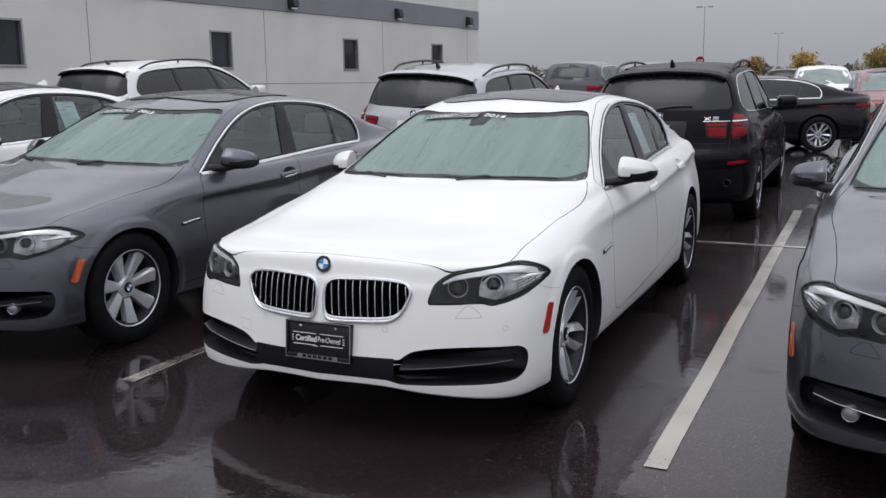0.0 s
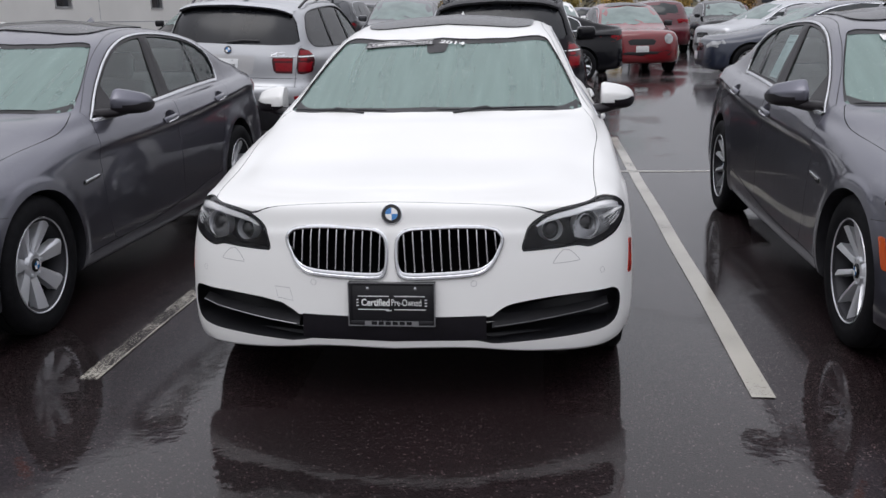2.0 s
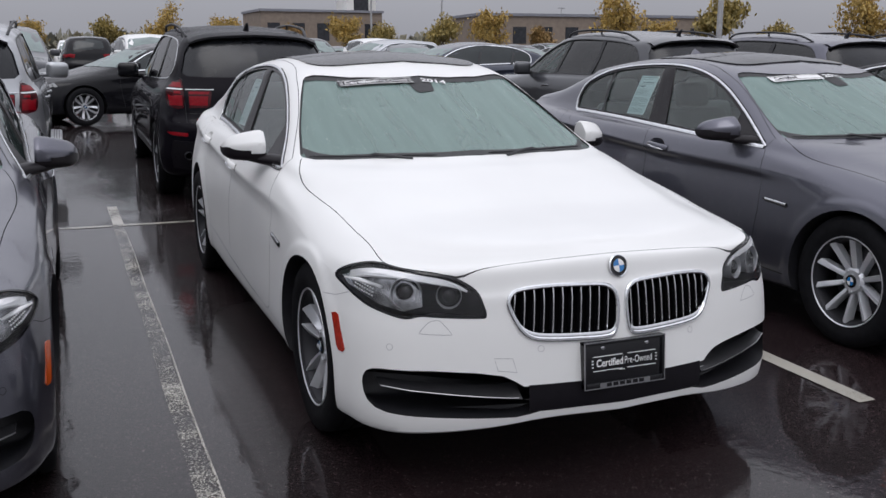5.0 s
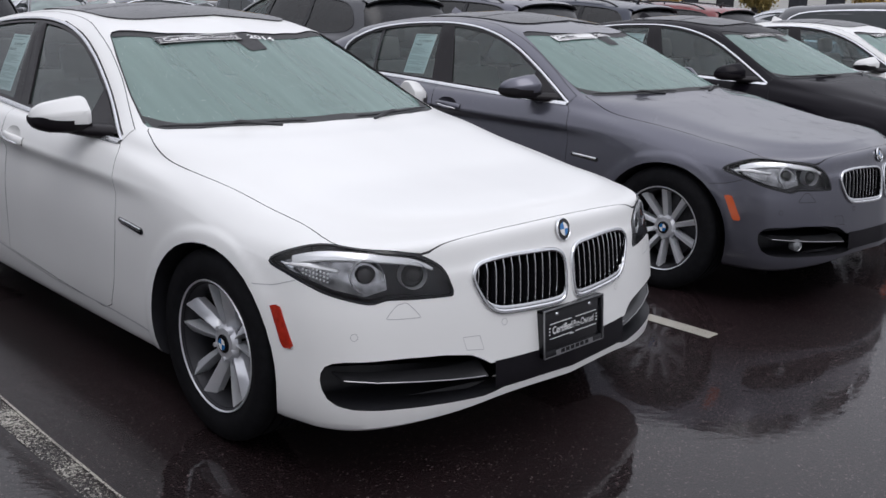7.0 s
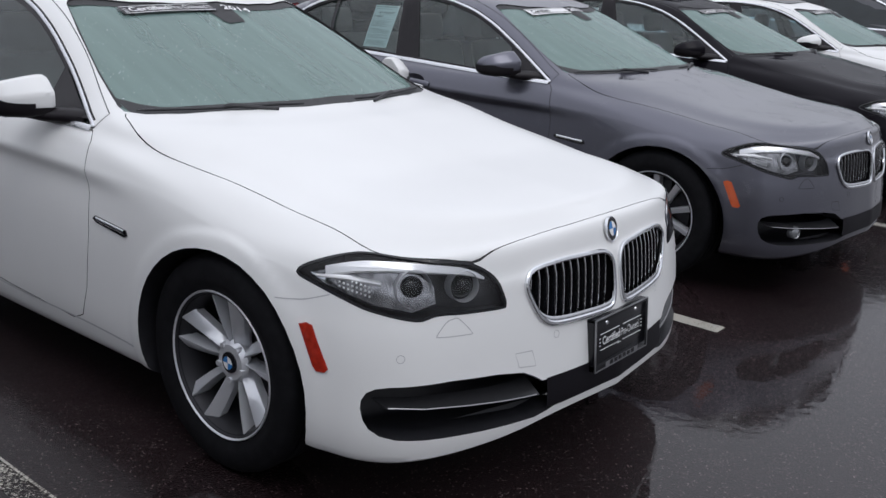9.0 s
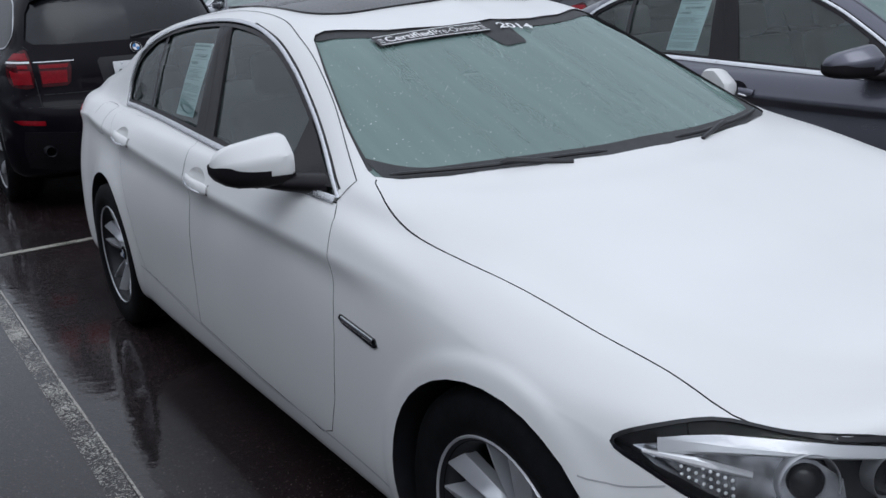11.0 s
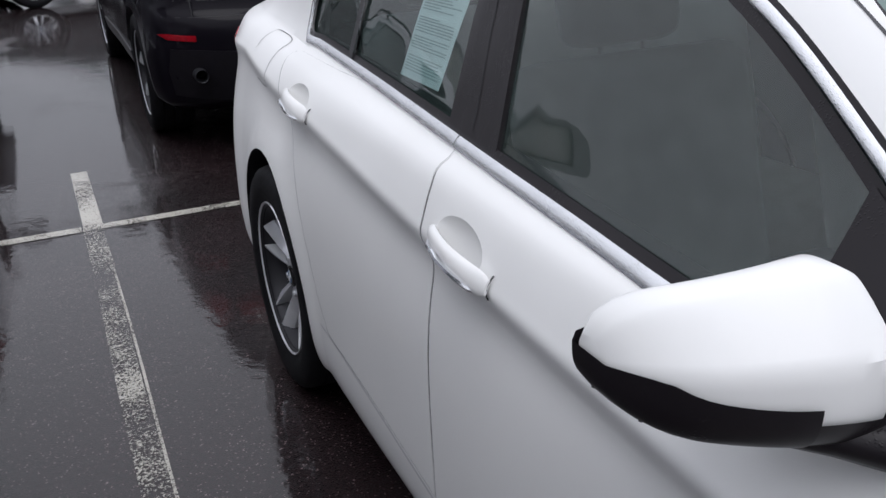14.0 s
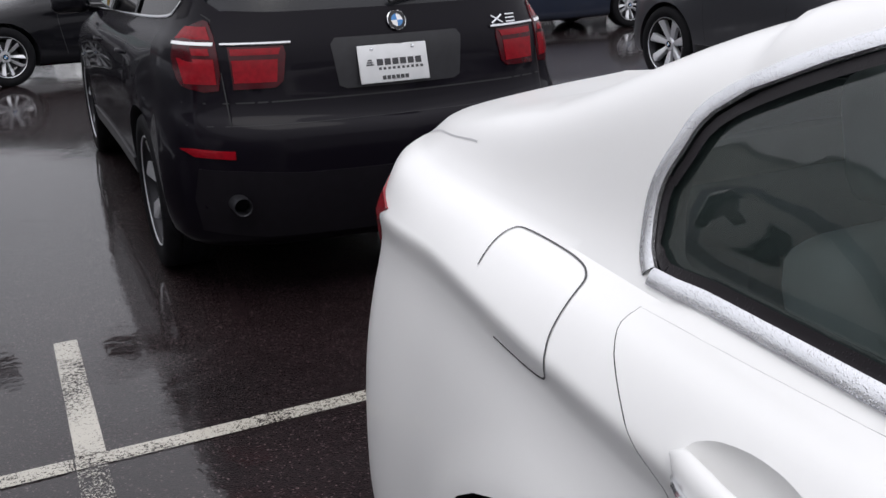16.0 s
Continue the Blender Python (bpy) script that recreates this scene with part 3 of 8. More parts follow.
def strip(bm, T, pts, d, width, off, closed=False, depth=0.0, taper=False):
    """A ribbon of a given width laid along points on the body; depth gives it sides."""
    P, N = [], []
    for p in pts:
        q, nn = lay(T, p, d, 0)
        P.append(q)
        N.append(nn)
    n = len(P)
    rows = []
    for i in range(n):
        a, b = (P[(i - 1) % n], P[(i + 1) % n]) if closed else (P[max(i - 1, 0)], P[min(i + 1, n - 1)])
        t = (b - a).normalized()
        s = t.cross(N[i]).normalized() * (width[i] if isinstance(width, list) else width) / 2
        if taper:
            s = s * max(0.05, min(1, 4 * i / (n - 1), 4 * (n - 1 - i) / (n - 1)))
        o = N[i] * off
        line = [P[i] - s + o, P[i] + N[i] * depth * 0.35 + o, P[i] + s + o] if depth else [P[i] - s + o, P[i] + s + o]
        if depth:
            line = [P[i] - s - N[i] * 0.002, P[i] - s + N[i] * depth * 0.7, P[i] - s * 0.5 + N[i] * depth, P[i] + s * 0.5 + N[i] * depth, P[i] + s + N[i] * depth * 0.7, P[i] + s - N[i] * 0.002]
        rows.append([bm.verts.new(v) for v in line])
    for i in range(n if closed else n - 1):
        a, b = rows[i], rows[(i + 1) % n]
        for k in range(len(a) - 1):
            bm.faces.new((a[k], a[k + 1], b[k + 1], b[k]))


def sheet(bm, T, outline, d, off, rings=6, lip=0.0, fine=0.0):
    """A filled patch of the body's surface inside an outline of 3D points; lip gives it an edge of that depth,
    fine divides long edges."""
    P = [Vector(p) for p in outline]
    if fine:
        Q = []
        for a, b in zip(P, P[1:] + P[:1]):
            k = max(1, int((b - a).length / fine))
            Q += [a.lerp(b, j / k) for j in range(k)]
        P = Q
    c = sum(P, Vector()) / len(P)
    prev = None
    n = len(P)
    if lip:
        prev = [bm.verts.new(lay(T, p, d, off - lip)[0]) for p in P]
    for r in range(rings):
        f = 1 - r / rings
        ring = [bm.verts.new(lay(T, c + (p - c) * f, d, off)[0]) for p in P]
        if prev:
            for i in range(n):
                bm.faces.new((prev[i], prev[(i + 1) % n], ring[(i + 1) % n], ring[i]))
        prev = ring
    m = bm.verts.new(lay(T, c, d, off)[0])
    for i in range(n):
        bm.faces.new((prev[i], prev[(i + 1) % n], m))
    outward(bm, d)


def outward(bm, d):
    """Turns the faces of an open patch against d."""
    d = Vector(d)
    bm.normal_update()
    if sum(f.normal.dot(d) * f.calc_area() for f in bm.faces) > 0:
        bmesh.ops.reverse_faces(bm, faces=bm.faces)


def words(text, size, bold=False, shear=0.0, spacing=1.0):
    """Flat letters as a mesh in the xy plane, starting at the origin."""
    cu = bpy.data.curves.new("letters", "FONT")
    cu.body, cu.size, cu.shear, cu.space_character = text, size, shear, spacing
    cu.offset = size * 0.022 if bold else 0.0
    ob = new("letters", cu)
    me = bpy.data.meshes.new_from_object(ob.evaluated_get(bpy.context.evaluated_depsgraph_get()))
    bpy.data.objects.remove(ob)
    bpy.data.curves.remove(cu)
    return me


def lettering(bm, text, size, o, right, up, T=None, d=None, off=0.002, bold=False, width=None, shear=0.0):
    """Adds letters to bm in the frame (o, right, up), scaled to a width if given, laid on the body T along d."""
    me = words(text, size, bold, shear)
    xs = [v.co.x for v in me.vertices]
    k = width / (max(xs) - min(xs)) if width else 1.0
    x0 = min(xs)
    o, right, up = Vector(o), Vector(right).normalized(), Vector(up).normalized()
    vs = []
    for v in me.vertices:
        p = o + right * (v.co.x - x0) * k + up * v.co.y
        if T:
            p = lay(T, p, d, off)[0]
        vs.append(bm.verts.new(p))
    for f in me.polygons:
        try:
            bm.faces.new([vs[i] for i in f.vertices])
        except ValueError:
            pass
    bpy.data.meshes.remove(me)


def bar_on(bm, o, right, up, x0, y0, x1, y1, T=None, d=None, off=0.002, n=6):
    """A plain bar in the frame (o, right, up), laid on the body if T is given."""
    o, right, up = Vector(o), Vector(right).normalized(), Vector(up).normalized()
    rows = []
    for i in range(n + 1):
        x = x0 + (x1 - x0) * i / n
        pr = [o + right * x + up * y for y in (y0, y1)]
        if T:
            pr = [lay(T, p, d, off)[0] for p in pr]
        rows.append([bm.verts.new(p) for p in pr])
    for a, b in zip(rows, rows[1:]):
        bm.faces.new((a[0], b[0], b[1], a[1]))


# ---- wheels ----
def wheel_parts(parent, x, y, side, style, R=0.336, W=0.225, rim=0.228):
    """A wheel under a car: a tyre with tread, a spoked rim, a hub cap and a brake disc. side: +1 the car's left."""
    w = new("wheel")
    w.parent = parent
    w.matrix_parent_inverse = Matrix()
    w.matrix_basis = pose(x, y, R, 0, 90 * side, 0)
    key = (style, R, W, rim)
    if key not in WHEELS:
        meshes = []
        h = W / 2
        bm = bmesh.new()
        prof = [(rim - 0.012, -h * 0.82), (rim + 0.01, -h * 0.9), (rim + 0.045, -h), (R - 0.022, -h * 0.97), (R - 0.006, -h * 0.86), (R, -h * 0.7)]
        for g in (-0.45, 0.0, 0.45):
            prof += [(R, (g - 0.06) * h), (R - 0.008, (g - 0.05) * h), (R - 0.008, (g + 0.05) * h), (R, (g + 0.06) * h)]
        prof += [(R, h * 0.7), (R - 0.006, h * 0.86), (R - 0.022, h * 0.97), (rim + 0.045, h), (rim + 0.028, h * 0.965), (rim + 0.012, h * 0.9), (rim - 0.004, h * 0.86), (rim - 0.012, h * 0.8)]
        lathe(bm, prof, Matrix(), 64)
        meshes.append(("tyre", finish("tyre", bm, RUBBER, 50), ""))
        bm = bmesh.new()
        lathe(bm, [(rim - 0.018, -h * 0.8), (rim - 0.03, -h * 0.2), (rim - 0.026, h * 0.45), (rim - 0.016, h * 0.7), (rim - 0.008, h * 0.86), (rim + 0.001, h * 0.9), (rim + 0.003, h * 0.86), (rim - 0.004, h * 0.78)], Matrix(), 64)
        meshes.append(("rim_barrel", finish("rim_barrel", bm, BARREL, 40), "dark rim barrel"))
        bm = bmesh.new()
        lathe(bm, [(rim - 0.012, h * 0.66), (rim - 0.006, h * 0.82), (rim - 0.003, h * 0.89), (rim + 0.002, h * 0.92), (rim + 0.004, h * 0.88)], Matrix(), 64)
        n, twin = (5, True) if style == "twin" else (10, False) if style == "ten" else (7, False)
        zh = h * 0.5
        for k in range(n):
            for tw in (-1, 1) if twin else (0,):
                ang = 2 * math.pi * k / n
                a0, a1 = (ang + tw * 0.33, ang + tw * 0.245) if twin else (ang, ang)
                wi, wo = (0.012, 0.0225) if twin else (0.013, 0.017) if n == 10 else (0.022, 0.046)
                sect = []
                for j in range(6):
                    f = j / 5
                    r = 0.045 + (rim - 0.045 - 0.012) * f
                    aa = a0 + (a1 - a0) * f
                    ww = wi + (wo - wi) * f
                    zt = zh - 0.010 + (h * 0.80 - zh + 0.010) * f ** 0.85
                    c, s = math.cos(aa), math.sin(aa)
                    rg = -ww * 0.7 * tw if twin else ww * 0.55
                    fall = 0.024 if twin else 0.011
                    prof5 = [(-ww, zt - 0.05), (-ww * 0.97, zt - fall), (rg - ww * 0.12, zt), (rg + ww * 0.12, zt), (ww * 0.97, zt - fall), (ww, zt - 0.05)]
                    sect.append([bm.verts.new((r * c - q * s, r * s + q * c, z)) for q, z in prof5])
                for a, b in zip(sect, sect[1:]):
                    for q in range(6):
                        bm.faces.new((a[q], a[(q + 1) % 6], b[(q + 1) % 6], b[q]))
                bm.faces.new(sect[0][::-1])
                bm.faces.new(sect[-1])
        lathe(bm, [(0.0, zh - 0.03), (0.062, zh - 0.03), (0.068, zh - 0.012), (0.055, zh + 0.004), (0.0, zh + 0.006)], Matrix(), 32)
        for k in range(5):
            an = 2 * math.pi * (k + 0.5) / 5
            cyl(bm, 0.011, 0.009, 0.02, pose(0.057 * math.cos(an), 0.057 * math.sin(an), zh), 8)
        bmesh.ops.recalc_face_normals(bm, faces=bm.faces)
        meshes.append(("rim", finish("rim", bm, ALLOY, 40), "silver alloy rim"))
        bm = bmesh.new()
        lathe(bm, [(0.0, zh + 0.013), (0.026, zh + 0.0125), (0.033, zh + 0.009), (0.034, zh + 0.002)], Matrix(), 24)
        meshes.append(("hub_cap", finish("hub_cap", bm, GLOSSBLK), ""))
        bm = bmesh.new()
        for q in range(4):
            ring = [bm.verts.new((0, 0, zh + 0.0135))] + [bm.verts.new((0.021 * math.cos(q * math.pi / 2 + j * math.pi / 12), 0.021 * math.sin(q * math.pi / 2 + j * math.pi / 12), zh + 0.0138)) for j in range(7)]
            for j in range(1, 7):
                f = bm.faces.new((ring[0], ring[j], ring[j + 1]))
                f.material_index = q % 2
        meshes.append(("emblem", finish("emblem", bm, [BLUE, WHITEINK]), ""))
        bm = bmesh.new()
        lathe(bm, [(0.05, -0.005), (0.165, -0.005), (0.168, -0.03), (0.05, -0.03)], Matrix(), 40, True)
        box(bm, (0.09, -0.06, -0.06), (0.185, 0.06, 0.015), 0.012)
        meshes.append(("brake_disc", finish("brake_disc", bm, DARKMETAL), ""))
        WHEELS[key] = meshes
    for name, me, label in WHEELS[key]:
        o = new(name, me)
        o.parent = w
        if label:
            o["label"] = label
    return w


WHEELS = {}


# ---- the sedan ----
SIDE_WINDOW = [(0.717, 0.950), (0.745, 0.9508), (0.80, 0.9525), (1.2, 0.966), (1.67, 0.985), (2.27, 1.01), (2.88, 1.024), (2.965, 1.0265), (2.99, 1.052), (3.006, 1.11), (2.988, 1.165), (2.93, 1.235), (2.7, 1.322), (2.4, 1.367), (2.0, 1.383), (1.71, 1.366), (1.467, 1.316), (1.273, 1.246), (1.087, 1.152), (0.909, 1.055), (0.80, 0.997), (0.738, 0.963)]
WINDSHIELD_LINE = [(0, 0.357), (0.2, 0.375), (0.4, 0.427), (0.6, 0.527), (0.70, 0.602), (0.742, 0.665), (0.742, 0.70), (0.70, 0.885), (0.63, 1.13), (0.575, 1.295), (0.556, 1.322), (0.52, 1.322), (0.35, 1.222), (0.18, 1.165), (0, 1.15)]
REAR_GLASS_LINE = [(0, 2.52), (0.35, 2.53), (0.44, 2.57), (0.49, 2.72), (0.53, 3.12), (0.51, 3.3), (0.3, 3.42), (0, 3.45)]
HEADLIGHT = [(0.873, -0.337, 0.708), (0.848, -0.387, 0.743), (0.783, -0.474, 0.771), (0.722, -0.572, 0.765), (0.66, -0.628, 0.755), (0.571, -0.673, 0.741), (0.504, -0.709, 0.699), (0.480, -0.728, 0.645), (0.477, -0.734, 0.617), (0.496, -0.73, 0.613), (0.6, -0.695, 0.616), (0.678, -0.661, 0.62), (0.731, -0.634, 0.611), (0.812, -0.555, 0.637), (0.844, -0.495, 0.66), (0.866, -0.41, 0.686)]
KIDNEY = [(0.402, 0.656), (0.383, 0.688), (0.34, 0.70), (0.255, 0.706), (0.131, 0.703), (0.06, 0.698), (0.027, 0.678), (0.017, 0.637), (0.021, 0.567), (0.036, 0.533), (0.082, 0.525), (0.174, 0.527), (0.257, 0.531), (0.32, 0.539), (0.358, 0.563), (0.383, 0.603)]
INTAKE = [(0.848, 0.40), (0.84, 0.42), (0.825, 0.432), (0.80, 0.437), (0.656, 0.439), (0.518, 0.431), (0.43, 0.417), (0.387, 0.395), (0.362, 0.378), (0.302, 0.379), (0, 0.383), (0, 0.294), (0.31, 0.288), (0.345, 0.279), (0.39, 0.272), (0.568, 0.276), (0.737, 0.282), (0.79, 0.287), (0.82, 0.298), (0.838, 0.318), (0.847, 0.345), (0.85, 0.375)]
DOOR_FRONT = [(0.714, 0.940), (0.686, 0.912), (0.668, 0.836), (0.656, 0.75), (0.657, 0.61), (0.69, 0.42), (0.735, 0.31), (0.80, 0.283), (1.25, 0.295), (1.795, 0.328), (1.797, 0.6), (1.798, 0.80), (1.815, 0.871), (1.828, 0.93), (1.852, 0.986), (1.67, 0.978), (1.2, 0.96)]
DOOR_REAR = [(1.858, 0.986), (1.834, 0.93), (1.821, 0.871), (1.804, 0.80), (1.803, 0.6), (1.801, 0.331), (2.13, 0.362), (2.44, 0.388), (2.49, 0.45), (2.55, 0.58), (2.62, 0.69), (2.69, 0.786), (2.77, 0.881), (2.842, 0.93), (2.90, 0.968), (2.943, 1.0), (2.955, 1.022), (2.8, 1.02), (2.6, 1.012), (2.27, 1.002)]
HOOD = [(0, -0.742), (0.175, -0.726), (0.343, -0.705), (0.47, -0.69), (0.559, -0.674), (0.66, -0.618), (0.72, -0.56), (0.752, -0.49), (0.752, -0.35), (0.757, -0.2), (0.77, 0.02), (0.788, 0.19), (0.798, 0.33), (0.797, 0.43), (0.787, 0.52), (0.768, 0.59), (0.744, 0.65), (0.70, 0.60), (0.6, 0.525), (0.4, 0.425), (0, 0.355)]
SHELLS = {}
BOOT_JOINT = [(0.673, 3.536), (0.659, 3.668), (0.638, 3.769), (0.62, 3.85)]
HANDLE_CUPS = ((1.678, 0.882, 3), (2.664, 0.931, 3))


def mirrored(pts):
    """A closed outline from its half at x >= 0 (points as (x, y))."""
    return list(pts) + [(-p[0], p[1]) for p in pts[::-1] if p[0] > 1e-6]


def arch_cutter(centers, rx, rz, x0, x1, rows=40):
    bm = bmesh.new()
    for (cy, cz, ax, az) in centers:
        for s in (1, -1):
            a = [bm.verts.new((s * x0, cy + ax * math.cos(2 * math.pi * k / rows), cz + az * math.sin(2 * math.pi * k / rows))) for k in range(rows)]
            b = [bm.verts.new((s * x1, v.co.y, v.co.z)) for v in a]
            for k in range(rows):
                bm.faces.new((a[k], a[(k + 1) % rows], b[(k + 1) % rows], b[k]))
            bm.faces.new(a[::-1])
            bm.faces.new(b)
    bmesh.ops.recalc_face_normals(bm, faces=bm.faces)
    return bm


def cabin_cutter(G, us, r0, u0, u1, sub, floor, sx, dz, strips=True):
    """The hollow of the cabin: the upper rows of the body drawn inwards and closed below by a floor."""
    si = [i for i, u in enumerate(us) if u0 <= u <= u1][::2]
    R = G.shape[0]
    rows = [[(0, G[-1, i, 1], floor) for i in si], [(G[r0 * sub, i, 0] * sx, G[r0 * sub, i, 1], floor) for i in si]]
    for r in range(r0 * sub, R, 3):
        rows.append([(G[r, i, 0] * sx, G[r, i, 1], G[r, i, 2] - dz) for i in si])
    rows[-1] = [(0, G[-1, i, 1], G[-1, i, 2] - dz) for i in si]
    bm = bmesh.new()
    n = len(si)
    right = [[bm.verts.new(p) for p in r] for r in rows]
    left = [right[k] if k in (0, len(rows) - 1) else [bm.verts.new((-p[0], p[1], p[2])) for p in rows[k]] for k in range(len(rows))]
    for k in range(len(rows) - 1):
        for i in range(n - 1):
            bm.faces.new((right[k][i], right[k][i + 1], right[k + 1][i + 1], right[k + 1][i]))
            bm.faces.new((left[k][i + 1], left[k][i], left[k + 1][i], left[k + 1][i + 1]))
    for i in (0, n - 1):
        if not strips:
            bm.faces.new([r[i] for r in right] + [left[k][i] for k in range(len(rows) - 2, 0, -1)])
            continue
        last = len(rows) - 2
        for k in range(1, last):
            bm.faces.new((right[k][i], right[k + 1][i], left[k + 1][i], left[k][i]))
        bm.faces.new((right[0][i], right[1][i], left[1][i]))
        bm.faces.new((right[last][i], right[last + 1][i], left[last][i]))
    bmesh.ops.recalc_face_normals(bm, faces=bm.faces)
    return bm


def volume(me):
    bm = bmesh.new()
    bm.from_mesh(me)
    v = bm.calc_volume(signed=True)
    bm.free()
    return v


def carve_checked(me, make, op, least, most):
    """One boolean, tried with slightly different cutters until the volume left is plausible."""
    for k in (0.0, 0.004, -0.004, 0.009, -0.009, 0.015, -0.015, 0.022):
        out = carve(me, [(make(k), op)])
        if least < volume(out) < most and (op == "INTERSECT" or len(out.polygons) > 0.7 * len(me.polygons)):
            return out
    print("carving failed", op, volume(me), volume(out))
    return out


def sedan_shell():
    """The sedan's carved body, its panels, and a search tree of the smooth skin, made once."""
    if "sedan" in SHELLS:
        return SHELLS["sedan"]
    us = stations(3.4)
    sub = 6
    G = loft(SEDAN, 3.4, us, sub)
    bm = shell(G)
    T = BVHTree.FromBMesh(bm)
    slot = bpy.data.materials.new("paint_slot")
    skin = mesh_of(bm, slot)
    cuts = [(mesh_of(cabin_cutter(G, us, 9, 0.47, 3.42, sub, 0.353, 0.9447, 0.0403), CABIN), "DIFFERENCE")]
    win = [(0.95, y, z) for y, z in smooth_outline(SIDE_WINDOW, 4)]
    cuts.append((mesh_of(prism(win, (1, 0, 0), 0.5, 0.3, True), GAP), "DIFFERENCE"))
    cuts.append((mesh_of(prism([(x, y, 1.3) for x, y in mirrored(WINDSHIELD_LINE)], (0, 0, 1), 0.36, 0.5), GAP), "DIFFERENCE"))
    cuts.append((mesh_of(prism([(x, y, 1.3) for x, y in mirrored(REAR_GLASS_LINE)], (0, 0, 1), 0.24, 0.5), GAP), "DIFFERENCE"))
    cuts.append((mesh_of(arch_cutter([(-0.02, 0.335, 0.388, 0.369), (2.955, 0.34, 0.372, 0.39)], 0, 0, 0.56, 1.2), PLASTIC), "DIFFERENCE"))
    hl = smooth_outline(HEADLIGHT, 4)
    cuts.append((mesh_of(prism(hl, HL_DIR, 0.03, 0.25, True, flat=True), HOUSING), "DIFFERENCE"))
    kd = smooth_outline(KIDNEY, 3)
    cuts.append((mesh_of(prism([(x, -0.80 + 0.45 * x * x, z) for x, z in kd], (0, -1, 0), 0.085, 0.3, True), VOID), "DIFFERENCE"))
    at0 = INTAKE.index((0, 0.294))
    ik = INTAKE[at0:] + INTAKE[:at0]
    ik = smooth_outline(ik[1:-1], 4, False) + [(0, 0.383)] + [(-q[0], q[1]) for q in ik[1:-1][::-1]] + [(0, 0.294)]
    ik = [(x, -0.835 + 0.52 * abs(x) ** 2.6, z) for x, z in ik]
    cuts.append((mesh_of(prism(ik, (0, -1, 0), 0.075, 0.3), PLASTIC), "DIFFERENCE"))
    for y, z, k in HANDLE_CUPS:
        bm = bmesh.new()
        bmesh.ops.create_uvsphere(bm, u_segments=32, v_segments=16, radius=1.0)
        bmesh.ops.transform(bm, matrix=Matrix.Translation(lay(T, (1, y, z), (-1, 0, 0), 0.016)[0]) @ pose(0, 0, 0, k, 0, 0) @ Matrix.Diagonal((0.036, 0.094, 0.046, 1)), verts=bm.verts)
        cuts.append((mesh_of(bm, slot), "DIFFERENCE"))
        bm = bmesh.new()
        bmesh.ops.create_uvsphere(bm, u_segments=32, v_segments=16, radius=1.0)
        bmesh.ops.transform(bm, matrix=Matrix.Translation(lay(T, (-1, y, z), (1, 0, 0), 0.016)[0]) @ pose(0, 0, 0, k, 0, 0) @ Matrix.Diagonal((0.036, 0.094, 0.046, 1)), verts=bm.verts)
        cuts.append((mesh_of(bm, slot), "DIFFERENCE"))
    body = carve(skin, cuts)
    panels = {}
    doors = (("front_door", DOOR_FRONT, 0.11), ("rear_door", DOOR_REAR, 0.13))

    for name, line, deep in doors:
        for s in (1, -1):
            pts = [(0.9 * s, y, z) for y, z in line]
            make = lambda k: mesh_of(prism(pts, (s, 0, 0), deep + k, 0.2), GAP)
            panels[name, s] = smoothed(carve_checked(body, make, "INTERSECT", 0.03, 0.16))
    bend = [(0, HOOD[0][1])] + [(float(x), float(y)) for x, y in smooth_outline(HOOD[1:-1], 3, False)] + [(0, HOOD[-1][1])]
    hood = [(x, y, 0.9) for x, y in mirrored(bend)]
    panels["hood", 0] = smoothed(carve_checked(body, lambda k: mesh_of(prism(hood, (0, 0, 1), 0.2 + k, 0.4), GAP), "INTERSECT", 0.2, 0.45))
    # the openings are a little wider than the panels, which leaves the shut lines
    for name, line, deep in doors[::-1]:
        P = [Vector(p) for p in line]
        c = sum(P, Vector((0, 0))) / len(P)
        out = []
        for i, p in enumerate(P):
            t = (P[(i + 1) % len(P)] - P[i - 1]).normalized()
            nn = Vector((t.y, -t.x))
            if nn.dot(p - c) < 0:
                nn = -nn
            out.append((p, nn))
        for s in (1, -1):
            v = volume(body)
            make = lambda k: mesh_of(prism([(0.9 * s, *(p + nn * ((0.0014 if p.y < 0.99 else 0.0004) + k * 0.08))) for p, nn in out], (s, 0, 0), deep + 0.0003 + k, 0.2), GAP)
            body = carve_checked(body, make, "DIFFERENCE", v - 0.16, v - 0.02)
    v = volume(body)
    make = lambda k: mesh_of(prism([(x * 1.004, y - 0.0022 if y < 0 else y + 0.002, z) for x, y, z in hood], (0, 0, 1), 0.203 + k, 0.4), GAP)
    body = smoothed(carve_checked(body, make, "DIFFERENCE", v - 0.45, v - 0.15))
    SHELLS["sedan"] = (body, panels, T, G, us)
    return SHELLS["sedan"]


HL_DIR = (0.62, -0.72, 0.2)
BROW = mat("bright_light_guide", (0.95, 0.95, 0.96), 0.25, 0.45)
BOWL = vary(mat("silvered_bowl", (0.30, 0.30, 0.31), 0.25, 0.8), 34, 0.6)
HOUSING = vary(mat("lamp_housing", (0.055, 0.054, 0.06), 0.3, 0.3), 40, 0.25)


def repaint(me, material):
    """A copy of a carved mesh with its paint slot filled."""
    me = me.copy()
    for i, m in enumerate(me.materials):
        if m and m.name.startswith("paint_slot"):
            me.materials[i] = material
    return me


